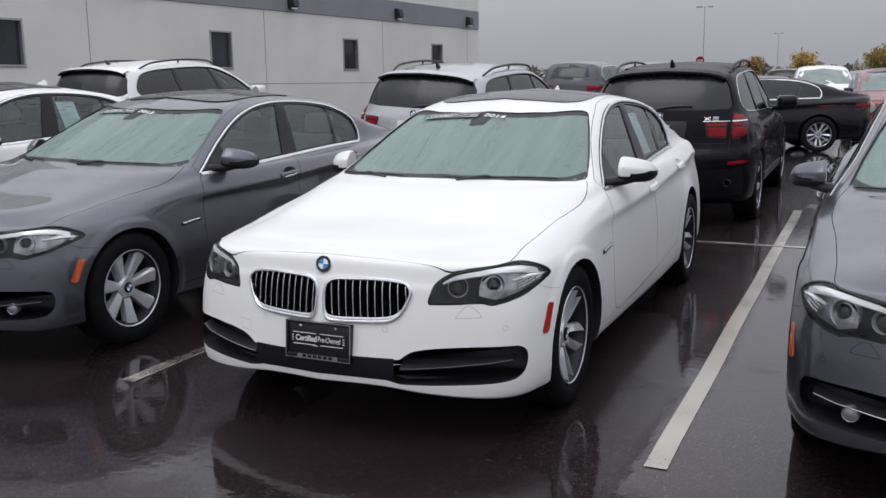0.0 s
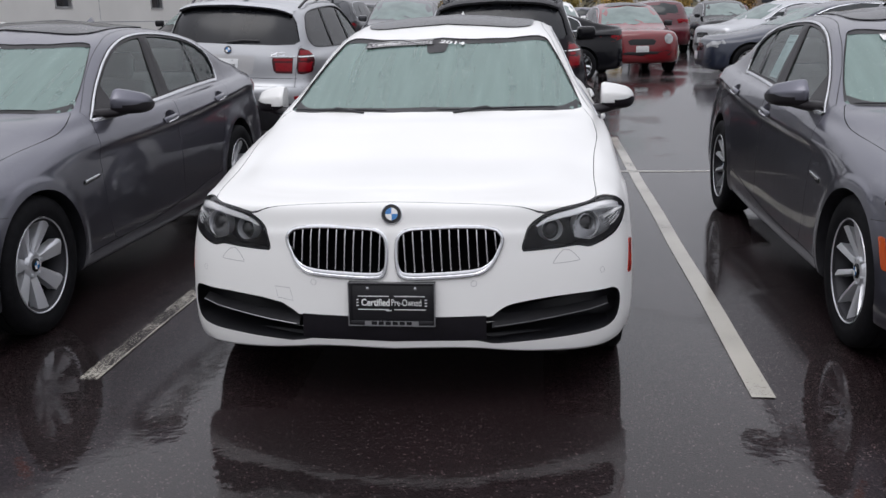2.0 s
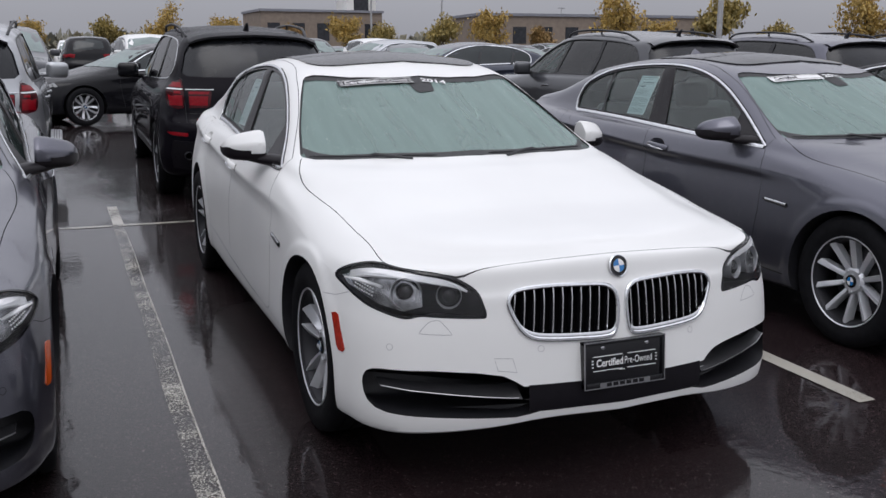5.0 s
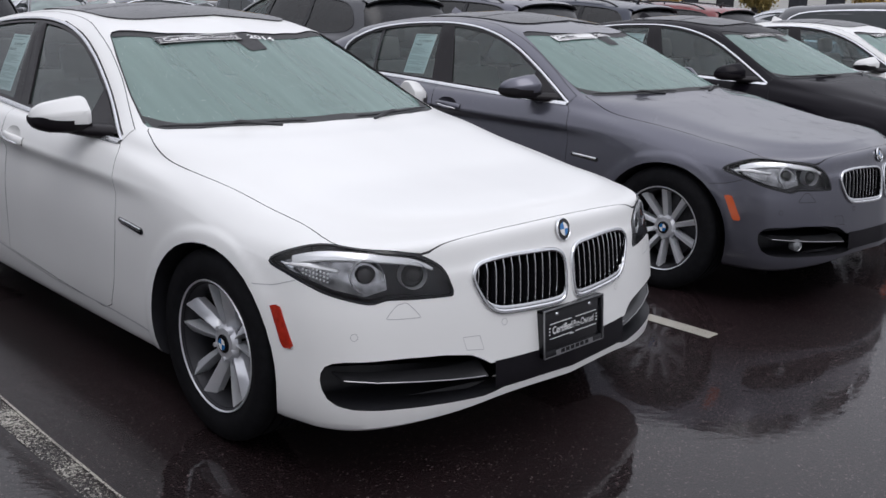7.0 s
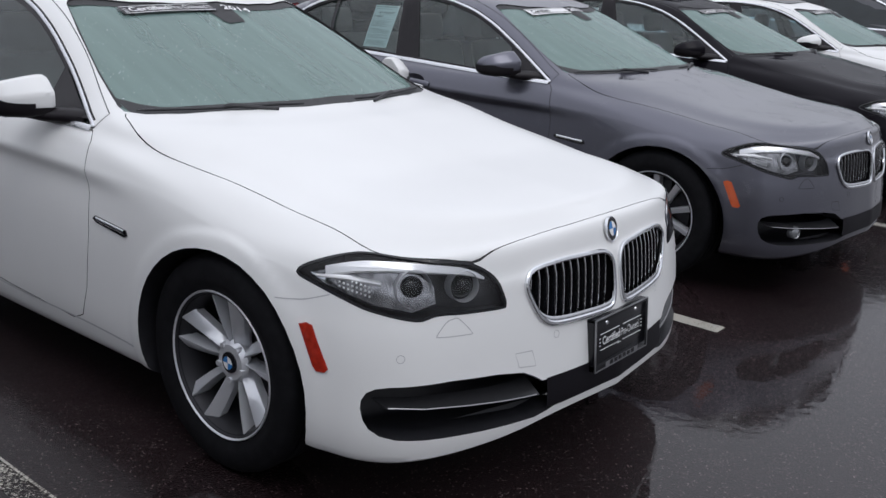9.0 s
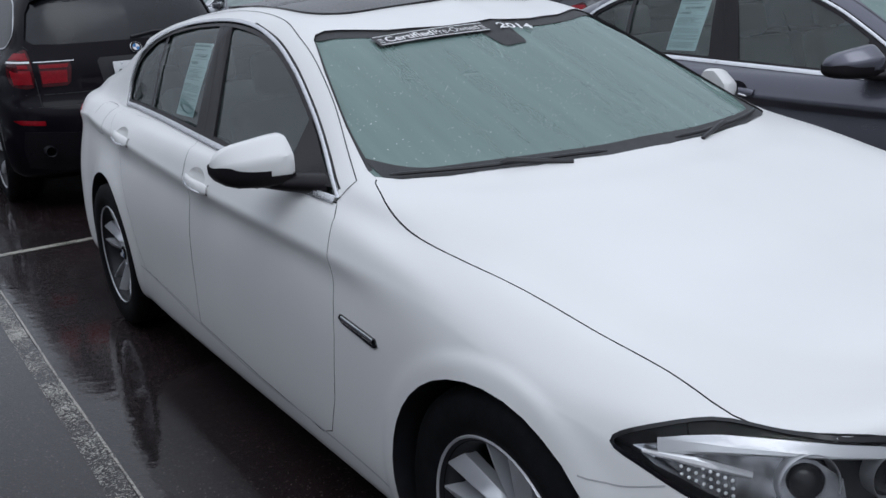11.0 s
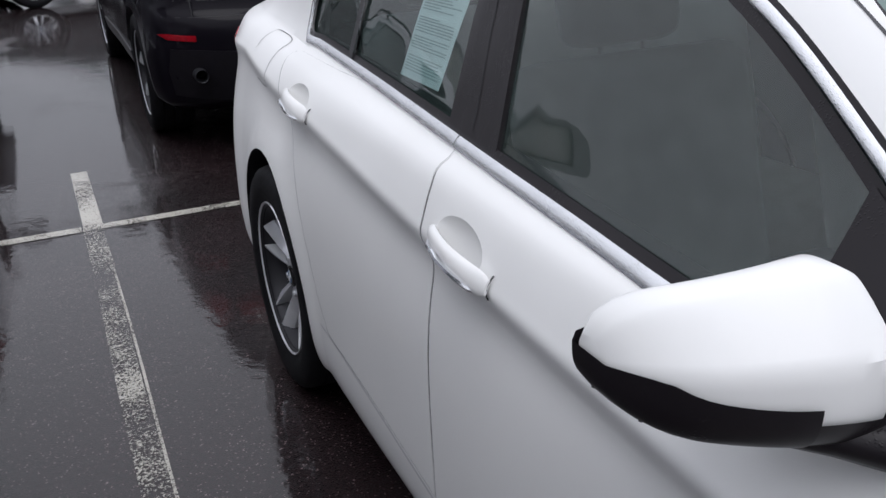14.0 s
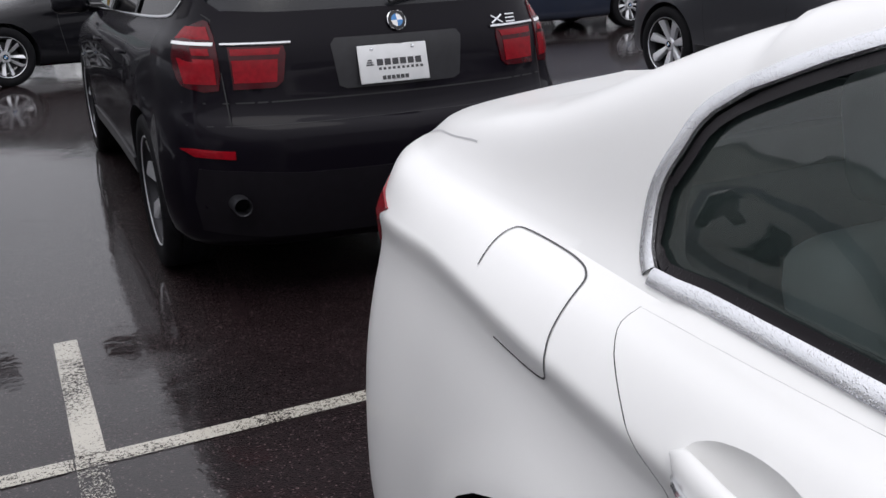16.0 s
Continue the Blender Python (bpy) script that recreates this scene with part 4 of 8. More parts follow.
def headlight(car, T, s):
    h = new("headlight")
    h.parent = car
    d = Vector(HL_DIR).normalized()
    line = [Vector(p) for p in smooth_outline(HEADLIGHT, 4)]
    into = -d
    fl = lambda v: Vector((v[0] * s, v[1], v[2]))
    # clear cover flush with the skin
    bm = bmesh.new()
    sheet(bm, T, [fl(p) for p in line], fl(into), -0.002, 5)
    lens = part("lens_cover", bm, LENS, h, "clear wet lens cover")
    lens.visible_shadow = False
    # dark bezel round the rim
    bm = bmesh.new()
    strip(bm, T, [fl(p) for p in line], fl(into), 0.008, 0.0008, closed=True)
    part("bezel", bm, GLOSSBLK, h)
    at = lambda p, deep: lay(T, fl(p), fl(into), 0)[0] + fl(into) * deep
    # two projectors, each a ring and a ball lens
    for p, r in (((0.725, -0.62, 0.69), 0.052), ((0.60, -0.69, 0.685), 0.043)):
        c = at(p, 0.017)
        q = fl((0.42, -0.88, 0.12)).to_track_quat("Z", "Y").to_matrix().to_4x4()
        m = Matrix.Translation(c) @ q
        bm = bmesh.new()
        lathe(bm, [(r * 0.92, -0.03), (r * 0.945, 0.006), (r * 0.985, 0.008), (r * 1.0, 0.004), (r * 1.0, -0.03)], m, 32)
        part("projector_ring", bm, ALLOY, h)
        bm = bmesh.new()
        lathe(bm, [(0.0, 0.012), (r * 0.3, 0.01), (r * 0.55, 0.002), (r * 0.74, -0.012), (r * 0.8, -0.028)], m, 24)
        part("projector_lens", bm, GLOSSBLK, h)
        bm = bmesh.new()
        lathe(bm, [(r * 0.9, -0.02), (r * 0.76, -0.024), (r * 0.62, -0.012)], m, 24)
        part("reflector", bm, HOUSING, h)
    # bright brow along the upper edge
    bm = bmesh.new()
    brow = [(0.845, -0.415, 0.735), (0.80, -0.478, 0.747), (0.73, -0.562, 0.747), (0.66, -0.62, 0.736), (0.575, -0.669, 0.720), (0.525, -0.694, 0.700)]
    P = smooth_outline(brow, 5, False)
    rows = []
    for i, p in enumerate(P):
        f = i / (len(P) - 1)
        wd = 0.026 * (1 - 0.7 * f ** 0.7)
        a, b = at(p, 0.004), at((p[0], p[1], p[2] - wd * 1.3), 0.012)
        rows.append([bm.verts.new(v) for v in (a, at((p[0], p[1], p[2] - wd), 0.005), b)])
    for a, b in zip(rows, rows[1:]):
        for k in range(2):
            bm.faces.new((a[k], a[k + 1], b[k + 1], b[k]))
    strip(bm, T, [fl(p) for p in P], fl(into), 0.019, -0.0032, taper=True)
    part("brow_light", bm, BROW, h, "white light strip along the upper edge")
    # silvered bowl behind the outer half
    bm = bmesh.new()
    bowl = [(0.852, -0.40, 0.712), (0.80, -0.478, 0.742), (0.745, -0.55, 0.733), (0.69, -0.60, 0.722), (0.655, -0.63, 0.69), (0.665, -0.65, 0.645), (0.73, -0.622, 0.628), (0.80, -0.555, 0.648), (0.842, -0.48, 0.675)]
    sheet(bm, T, [fl(p) for p in bowl], fl(into), -0.016, 4)
    part("reflector_bowl", bm, BOWL, h, "silvered reflector")
    # side indicator reflector at the outer end
    bm = bmesh.new()
    vv = [at(p, dd) for p, dd in (((0.862, -0.375, 0.712), 0.006), ((0.83, -0.45, 0.735), 0.012), ((0.79, -0.525, 0.725), 0.03), ((0.785, -0.565, 0.66), 0.035), ((0.83, -0.5, 0.672), 0.014), ((0.855, -0.42, 0.692), 0.006))]
    c = bm.verts.new(sum(vv, Vector()) / 6 + fl(into) * 0.02)
    vv = [bm.verts.new(v) for v in vv]
    for i in range(6):
        bm.faces.new((vv[i], vv[(i + 1) % 6], c))
    part("reflector", bm, CHROME, h, smooth=0)
    bm = bmesh.new()
    tube(bm, [at((0.858, -0.395, 0.708), 0.006), at((0.825, -0.48, 0.712), 0.007), at((0.78, -0.555, 0.702), 0.010)], [0.004, 0.0085, 0.006], 8)
    part("light_bar", bm, BROW, h)
    bm = bmesh.new()
    for k in range(8):
        for j in range(3):
            p = at((0.842 - 0.006 * k, -0.465 - 0.0095 * k, 0.69 + 0.012 * j - 0.003 * k), 0.004)
            cyl(bm, 0.0035, 0.0015, 0.003, Matrix.Translation(p) @ fl(d).to_track_quat("Z", "Y").to_matrix().to_4x4(), 6)
    part("reflector_beads", bm, WHITELENS, h)


def kidney(car, T, s):
    g = new("kidney_grille")
    g.parent = car
    line = [(x * s, -0.8, z) for x, z in smooth_outline(KIDNEY, 5)]
    bm = bmesh.new()
    strip(bm, T, line, (0, 1, 0), 0.0135, 0, closed=True, depth=0.010)
    # the frame broadens into a shelf along its foot
    low = [(x * s, -0.8, z + 0.009) for x, z in smooth_outline(KIDNEY[7:], 5, False)]
    strip(bm, T, low, (0, 1, 0), 0.020, 0, depth=0.006, taper=True)
    part("chrome_frame", bm, CHROME, g, "chrome grille surround")
    xs = [0.047 + 0.0332 * k for k in range(11)]
    arr = np.array(smooth_outline(KIDNEY, 6))
    top, bot = arr[arr[:, 1] > 0.62], arr[arr[:, 1] < 0.61]
    for x in xs:
        zt = np.interp(x, *zip(*sorted(map(tuple, top)))) if x < 0.395 else 0.66
        zb = np.interp(x, *zip(*sorted(map(tuple, bot))))
        bm = bmesh.new()
        rows = []
        for j in range(7):
            f = j / 6
            z = zt - 0.008 + (zb + 0.012 - zt) * f
            y0 = lay(T, (x, -0.8, z), (0, 1, 0), 0)[0].y
            y = y0 + 0.004 + 0.012 * f * f
            lean = 0.008 * (f - 0.5)
            rows.append([bm.verts.new(((x + lean + dx) * s, y + dy, z)) for dx, dy in ((-0.0045, 0.03), (-0.0045, 0.006), (-0.0021, 0.0), (0.0021, 0.0), (0.0045, 0.006), (0.0045, 0.03))])
        for q7, (a, b) in enumerate(zip(rows, rows[1:])):
            for k in range(5):
                f2 = bm.faces.new((a[k], a[k + 1], b[k + 1], b[k]))
                f2.material_index = 1 if k == 2 else 0
        bmesh.ops.recalc_face_normals(bm, faces=bm.faces)
        part("slat", bm, [GLOSSBLK, SLATCHROME], g, smooth=60)


def roundel(car, o, d, r, T=None):
    """A round badge: dark rim, chrome edge and four quarters in blue and white."""
    b = new("emblem")
    b.parent = car
    m = Matrix.Translation(o) @ Vector(d).to_track_quat("Z", "Y").to_matrix().to_4x4()
    bm = bmesh.new()
    lathe(bm, [(r, -0.004), (r, 0.003), (r * 0.94, 0.0048), (r * 0.9, 0.003)], m, 40)
    part("rim", bm, CHROME, b)
    bm = bmesh.new()
    lathe(bm, [(r * 0.9, 0.003), (r * 0.62, 0.0042), (r * 0.6, 0.0042)], m, 40)
    part("band", bm, GLOSSBLK, b)
    bm = bmesh.new()
    for q in range(4):
        c = bm.verts.new(m @ Vector((0, 0, 0.006)))
        ring = [bm.verts.new(m @ Vector((r * 0.6 * math.cos((q + j / 6) * math.pi / 2), r * 0.6 * math.sin((q + j / 6) * math.pi / 2), 0.0042))) for j in range(7)]
        for j in range(6):
            bm.faces.new((c, ring[j], ring[j + 1])).material_index = q % 2
    bmesh.ops.remove_doubles(bm, verts=bm.verts, dist=1e-5)
    part("quarter_field", bm, [WHITEINK, BLUE], b)
    return b


def door_mirror(car, s, paint_mat, T):
    mi = new("door_mirror")
    mi.parent = car
    X = lambda x, y, z: Vector((x * s, y, z))
    # shell: a wedge of stacked sections from the foot outwards, tall at the foot, swept back towards its tip,
    # with a fold across its face
    pw = lambda v, e: math.copysign(abs(v) ** e, v)

    def section(f, a, grow=0.0):
        k = min(1.0, 0.88 + 1.6 * f) * math.sqrt(1 - 0.86 * max(0.0, (f - 0.70) / 0.30) ** 2.4)
        top, low = 1.105 - 0.042 * f ** 1.6, 0.964 + 0.008 * f
        zc, rz = (top + low) / 2, (top - low) / 2 * k + grow
        yc, ry = 0.957 + 0.098 * f * f, (0.068 - 0.008 * f) * k + grow
        z = pw(math.sin(a), 0.62) * rz
        fold = max(0.0, (z - 0.22 * rz) / (0.78 * rz))
        return X(0.856 + 0.176 * f + grow * f, yc + pw(math.cos(a), 0.58) * ry * (1 - (0.66 * fold if math.cos(a) < 0 else 0.12 * fold)), zc + z)

    def loft_pod(bm, fs, arcs, grow, cap):
        rows = [[bm.verts.new(section(f, a, grow)) for a in arcs(f)] for f in fs]
        n = len(rows[0])
        for p, q in zip(rows, rows[1:]):
            for j in range(n if cap else n - 1):
                bm.faces.new((p[j], p[(j + 1) % n], q[(j + 1) % n], q[j]))
        if cap:
            bm.faces.new(rows[0])
            bm.faces.new(rows[-1][::-1])
        bmesh.ops.recalc_face_normals(bm, faces=bm.faces)
        return rows
    bm = bmesh.new()
    loft_pod(bm, np.linspace(0, 1, 15), lambda f: np.linspace(0, 2 * math.pi, 64, endpoint=False), 0.0, True)
    part("mirror_cap", bm, paint_mat, mi, "painted mirror cap", smooth=36)
    # the black lower half stops short with a step before the foot
    bm = bmesh.new()
    def lower(edge):
        def arcs(f):
            g = min(1.0, max(0.0, (f - 0.36) / 0.64))
            h = edge(g)
            return np.linspace(h, -math.pi - h, 26)
        return arcs
    rows = loft_pod(bm, np.linspace(0.37, 1.0, 14), lower(lambda g: -0.10 + 0.20 * g * g), 0.0045, False)
    bm.faces.new(rows[-1])
    loft_pod(bm, np.linspace(0.0, 0.372, 6), lower(lambda g: -0.30), 0.0035, False)
    tube(bm, [X(0.935, 0.955, 0.976), X(0.88, 0.935, 0.972), X(0.83, 0.885, 0.970), X(0.78, 0.83, 0.966)], [0.018, 0.034, 0.043, 0.048], 14, flat=0.68)
    rg = random.Random(3)
    for i in range(46):
        f = 0.02 + 0.96 * i / 46 + rg.uniform(-0.008, 0.008)
        p = section(f, -math.pi / 2 - rg.uniform(-0.5, 0.5), 0.0035)
        bmesh.ops.create_icosphere(bm, subdivisions=1, radius=rg.uniform(0.0016, 0.0036), matrix=Matrix.Translation(p))
    part("mirror_base", bm, SEAL, mi, "wet black plastic mirror base beaded with drops")
    bm = bmesh.new()
    vs = [bm.verts.new(X(*p)) for p in ((0.875, 1.029, 0.985), (0.98, 1.077, 0.992), (0.985, 1.078, 1.025), (0.94, 1.060, 1.044), (0.88, 1.029, 1.056))]
    bm.faces.new(vs)
    part("mirror_glass", bm, CHROME, mi)
    # black triangle at the foot of the window
    bm = bmesh.new()
    sheet(bm, T, [X(0.95, y, z) for y, z in ((0.77, 0.972), (0.87, 0.967), (1.05, 0.972), (1.053, 1.04), (1.056, 1.118), (0.98, 1.08), (0.90, 1.035))], X(-1, 0, 0), 0.001, 5)
    part("sail_panel", bm, SEAL, mi)


def handle(door, T, s, y0, y1, z0, z1, paint_mat):
    """A door handle: a bowed grip with a chrome strip over a shallow cup."""
    d = (-s, 0, 0)
    L = lambda y, z, off: lay(T, (s, y, z), d, off)[0]
    hd = part("door_handle", _grip(L, y0, y1, z0, z1), paint_mat, door)
    bm = bmesh.new()
    n = 12
    tube(bm, [L(y0 + (y1 - y0) * (0.08 + 0.84 * i / n), z0 + (z1 - z0) * (0.08 + 0.84 * i / n) - 0.012, 0.0235 * (1 - abs(2 * i / n - 1) ** 4) + 0.006) for i in range(n + 1)], 0.0045, 6)
    o = new("chrome_strip", finish("chrome_strip", bm, CHROME))
    o.parent = hd
    # fine joint at the broad front end
    bm = bmesh.new()
    tube(bm, [L(y0 + 0.001, z0 + dz, 0.006 - 14 * dz * dz) for dz in np.linspace(-0.0175, 0.0175, 9)], 0.0013, 5)
    o = new("grip_joint", finish("grip_joint", bm, GAP))
    o.parent = hd


def _grip(L, y0, y1, z0, z1):
    """A bowed grip, broad at its front end and drawn in to a rounded hook behind."""
    bm = bmesh.new()
    n, m = 22, 12
    rows = []
    for i in range(n + 1):
        f = i / n
        y, z = y0 + (y1 - y0) * f, z0 + (z1 - z0) * f
        end = max(0.0, (f - 0.84) / 0.16)
        mid = 0.004 + 0.019 * math.sin(math.pi * min(1.0, 0.02 + f / 0.99)) ** 0.7 - 0.004 * end ** 2
        hw = (0.0165 - 0.0045 * min(1.0, f / 0.55)) * (1 - 0.35 * max(0.0, 1 - f / 0.06)) * math.sqrt(max(0.05, 1 - end ** 2.2))
        th = 0.0085 if f > 0.22 else 0.003 + 0.0055 * f / 0.22
        rows.append([bm.verts.new(L(y, z + hw * math.cos(2 * math.pi * k / m), mid + th * math.sin(2 * math.pi * k / m))) for k in range(m)])
    for a, b in zip(rows, rows[1:]):
        for k in range(m):
            bm.faces.new((a[k], a[(k + 1) % m], b[(k + 1) % m], b[k]))
    bm.faces.new(rows[0])
    bm.faces.new(rows[-1][::-1])
    bmesh.ops.recalc_face_normals(bm, faces=bm.faces)
    return bm


FOGLENS = mat("fog_lamp_glass", (0.25, 0.26, 0.27), 0.12, 0.4, coat=1.0)
JOINT = mat("grey_joint", (0.06, 0.06, 0.064), 0.6)
# soft shade of shallow seams and flat recesses, put in as grey
SHADEGREY = mat("shade_grey", (0.45, 0.45, 0.46), 0.4)


def seat(parent, x, y, w, name, tall=True):
    bm = bmesh.new()
    box(bm, (x - w / 2, y - 0.25, 0.40), (x + w / 2, y + 0.27, 0.56), 0.06, seg=3)
    part(name + "_cushion", bm, SEAT, parent)
    bm = bmesh.new()
    box(bm, (-w / 2, -0.07, 0), (w / 2, 0.07, 0.60), 0.055, pose(x, y + 0.27, 0.50, -16, 0, 0), seg=3)
    part(name + "_back", bm, SEAT, parent)
    for k in ((x,) if tall else (x - w * 0.3, x + w * 0.3)):
        bm = bmesh.new()
        box(bm, (-0.13, -0.045, 0.0), (0.13, 0.045, 0.17), 0.04, pose(k, y + 0.45, 1.09, -12, 0, 0), seg=3)
        for q in (-0.05, 0.05):
            tube(bm, [(k + q, y + 0.44, 1.04), (k + q, y + 0.455, 1.12)], 0.006, 6)
        part("headrest", bm, SEAT, parent)


def cabin_parts(car):
    bm = bmesh.new()
    box(bm, (-0.70, 0.34, 0.55), (0.70, 0.92, 0.93), 0.07, seg=3)
    box(bm, (0.17, 0.80, 0.86), (0.60, 0.99, 1.0), 0.05, seg=3)
    box(bm, (-0.12, 0.9, 0.40), (0.12, 1.9, 0.62), 0.05, seg=2)
    part("dashboard", bm, DARKTRIM, car)
    bm = bmesh.new()
    m = pose(0.37, 1.08, 0.90, 65, 0, 0)
    lathe(bm, [(0.185 + 0.015 * math.cos(a), 0.015 * math.sin(a)) for a in np.linspace(0, 2 * math.pi, 9)], m, 36)
    box(bm, (-0.06, -0.05, -0.03), (0.06, 0.05, 0.02), 0.02, m)
    box(bm, (-0.18, -0.02, -0.01), (0.18, 0.02, 0.01), 0.008, m)
    part("steering_wheel", bm, DARKTRIM, car)
    seat(car, 0.37, 1.55, 0.52, "front_seat")
    seat(car, -0.37, 1.55, 0.52, "front_seat")
    seat(car, 0.0, 2.42, 1.24, "rear_seat", False)
    bm = bmesh.new()
    box(bm, (-0.11, -0.02, -0.035), (0.11, 0.02, 0.035), 0.015, pose(0, 1.36, 1.265, 10, 0, 0))
    box(bm, (-0.05, -0.05, -0.04), (0.05, 0.03, 0.05), 0.02, pose(0, 1.30, 1.275))
    part("rear_view_mirror", bm, DARKTRIM, car)
    bm = bmesh.new()
    box(bm, (-0.55, 3.0, 0.93), (0.55, 3.38, 1.0), 0.03)
    part("parcel_shelf", bm, DARKTRIM, car)


def sedan(m, paint_mat, label, year="2014", wheels="twin", fog=False, stickers=(), side_mark=AMBER, decal_white=False, plate=True, group=""):
    body, panels, T, G, us = sedan_shell()
    car = thing("sedan", m, label, "car", group)
    part("body", repaint(body, paint_mat), None, car)
    part("hood", repaint(panels["hood", 0], paint_mat), None, car)
    doors = {}
    for s in (1, -1):
        for nm in ("front_door", "rear_door"):
            doors[nm, s] = part(nm, repaint(panels[nm, s], paint_mat), None, car)
        handle(doors["front_door", s], T, s, 1.545, 1.775, 0.858, 0.876, paint_mat)
        handle(doors["rear_door", s], T, s, 2.54, 2.755, 0.906, 0.926, paint_mat)
        # glass
        down = (-s, 0, 0)
        for nm, line, gm in (("side_window", [(0.75, 0.962), (1.25, 0.973), (1.80, 0.992), (1.86, 1.1), (1.96, 1.38), (1.71, 1.385), (1.44, 1.33), (1.25, 1.26), (1.07, 1.168), (0.9, 1.075), (0.76, 0.99)], GLASS), ("side_window", [(1.85, 0.997), (2.3, 1.013), (2.55, 1.019), (2.60, 1.2), (2.62, 1.36), (2.4, 1.385), (1.98, 1.395), (1.90, 1.2)], GLASS), ("quarter_window", [(2.57, 1.02), (2.9, 1.026), (2.975, 1.028), (3.0, 1.055), (3.026, 1.11), (3.01, 1.17), (2.945, 1.248), (2.7, 1.338), (2.62, 1.36), (2.60, 1.2)], GLASS)):
            bm = bmesh.new()
            sheet(bm, T, [(s, y, z) for y, z in line], down, -0.010, 6)
            g = part(nm, bm, gm, car, "wet tinted glass")
            g.visible_shadow = False
        # pillars between the panes
        bm = bmesh.new()
        P = [(s, 1.727, 1.002), (s, 1.80, 1.17), (s, 1.895, 1.372), (s, 2.02, 1.374), (s, 1.975, 1.18), (s, 1.928, 1.008)]
        sheet(bm, T, P, down, -0.002, 5, lip=0.012)
        part("b_pillar", bm, SEAL, car, "black pillar between the side windows")
        bm = bmesh.new()
        strip(bm, T, [(s, y, z) for y, z in ((2.575, 1.01), (2.59, 1.12), (2.60, 1.22), (2.61, 1.345))], down, 0.03, -0.002)
        part("divider", bm, PLASTIC, car)
        bm = bmesh.new()
        for a, b in ((1.83, 1.83),):
            strip(bm, T, [(s, a + (1.935 - 1.80) * k / 5 * 1.0, 1.012 + 0.355 * k / 5) for k in range(6)], down, 0.003, -0.0012)
        part("pillar_seam", bm, GAP, car)
        # bright trim round the side windows: a thin bow above, a broader belt in two lengths below
        line = smooth_outline(SIDE_WINDOW, 5)
        bm = bmesh.new()
        bow = smooth_outline(SIDE_WINDOW[7:] + SIDE_WINDOW[:1], 5, False)
        strip(bm, T, [(s, y + 0.004 * max(0.0, min(1.0, (y - 2.5) / 0.4)), z) for y, z in bow], down, [0.0135 + 0.0075 * max(0.0, min(1.0, (y - 2.3) / 0.5)) for y, z in bow], 0, depth=0.0055)
        belt = np.array(smooth_outline([(0.722, 0.946), (1.2, 0.962), (1.67, 0.981), (2.27, 1.006), (2.7, 1.017), (2.962, 1.0225)], 12, False))
        for ys in (np.linspace(0.724, 1.8535, 26), np.linspace(1.8565, 2.962, 26)):
            strip(bm, T, [(s, y, np.interp(y, belt[:, 0], belt[:, 1])) for y in ys], down, 0.0225, 0, depth=0.0065)
        part("window_trim", bm, WETCHROME, car, "wet chrome window surround")
        bm = bmesh.new()
        c = np.mean(line, axis=0)
        inner = [(c[0] + (y - c[0]) * 0.988, z - 0.013 if z > 1.05 and y < 3.0 else z + 0.012 if y < 3.0 else z) for y, z in line]
        strip(bm, T, [(s, y, z) for y, z in inner if y > 0.82], down, 0.015, -0.003)
        front = smooth_outline([(1.71, 1.366), (1.467, 1.316), (1.273, 1.246), (1.087, 1.152), (0.909, 1.055), (0.80, 0.997), (0.735, 0.9635)], 5, False)
        strip(bm, T, [(s, y - 0.0035, z + 0.0072) for y, z in front], down, 0.0075, 0.0006)
        part("window_seal", bm, SEAL, car)
        # roof joint running down the windscreen pillar
        bm = bmesh.new()
        joint = smooth_outline([(0.545, 2.75), (0.54, 2.3), (0.535, 1.9), (0.549, 1.574), (0.591, 1.362), (0.625, 1.187), (0.676, 0.99), (0.738, 0.812), (0.78, 0.692)], 5, False)
        strip(bm, T, [(x * s, y, 1.5) for x, y in joint], (0, 0, -1), 0.0035, 0.0008)
        strip(bm, T, [((0.78 + 0.052 * k / 12) * s, 0.692 + 0.012 * k / 12 + 0.018 * (k / 12) ** 2, 1.2) for k in range(13)], (0, 0, -1), 0.003, 0.001)
        part("roof_joint", bm, JOINT if paint_mat is WHITE else GAP, car)
        # sill and wing seams
        bm = bmesh.new()
        strip(bm, T, [(s, y, z) for y, z in smooth_outline([(0.42, 0.283), (0.735, 0.288), (1.25, 0.286), (1.8, 0.32), (2.13, 0.354), (2.5, 0.39)], 4, False)], down, 0.007, 0.0006)
        strip(bm, T, [(s, y, z) for y, z in smooth_outline([(-0.285, 0.63), (-0.334, 0.635), (-0.379, 0.643), (-0.448, 0.667)], 4, False)], down, 0.003, 0.0006)
        part("sill_seam", bm, SHADEGREY if paint_mat is WHITE else GAP, car)
        # wing badge
        b = new("side_badge")
        b.parent = car
        bm = bmesh.new()
        P = [(s, y, z) for y, z in ((0.415, 0.655), (0.43, 0.648), (0.60, 0.662), (0.622, 0.672), (0.61, 0.684), (0.425, 0.672))]
        sheet(bm, T, P, down, 0.004, 3, lip=0.006)
        part("backing", bm, GLOSSBLK, b)
        bm = bmesh.new()
        strip(bm, T, [(s, y, 0.664 + 0.012 * (y - 0.42) / 0.19) for y in np.linspace(0.43, 0.60, 8)], down, 0.014, 0.0, depth=0.009)
        part("bright_bar", bm, CHROME, b)
        # side marker
        bm = bmesh.new()
        P = [(s, y, z) for y, z in ((-0.374, 0.578), (-0.395, 0.585), (-0.412, 0.58), (-0.468, 0.47), (-0.46, 0.46), (-0.436, 0.46), (-0.425, 0.475))]
        sheet(bm, T, P, down, 0.004, 3, lip=0.005)
        part("side_marker", bm, side_mark, car, "red-orange side marker lens")
        headlight(car, T, s)
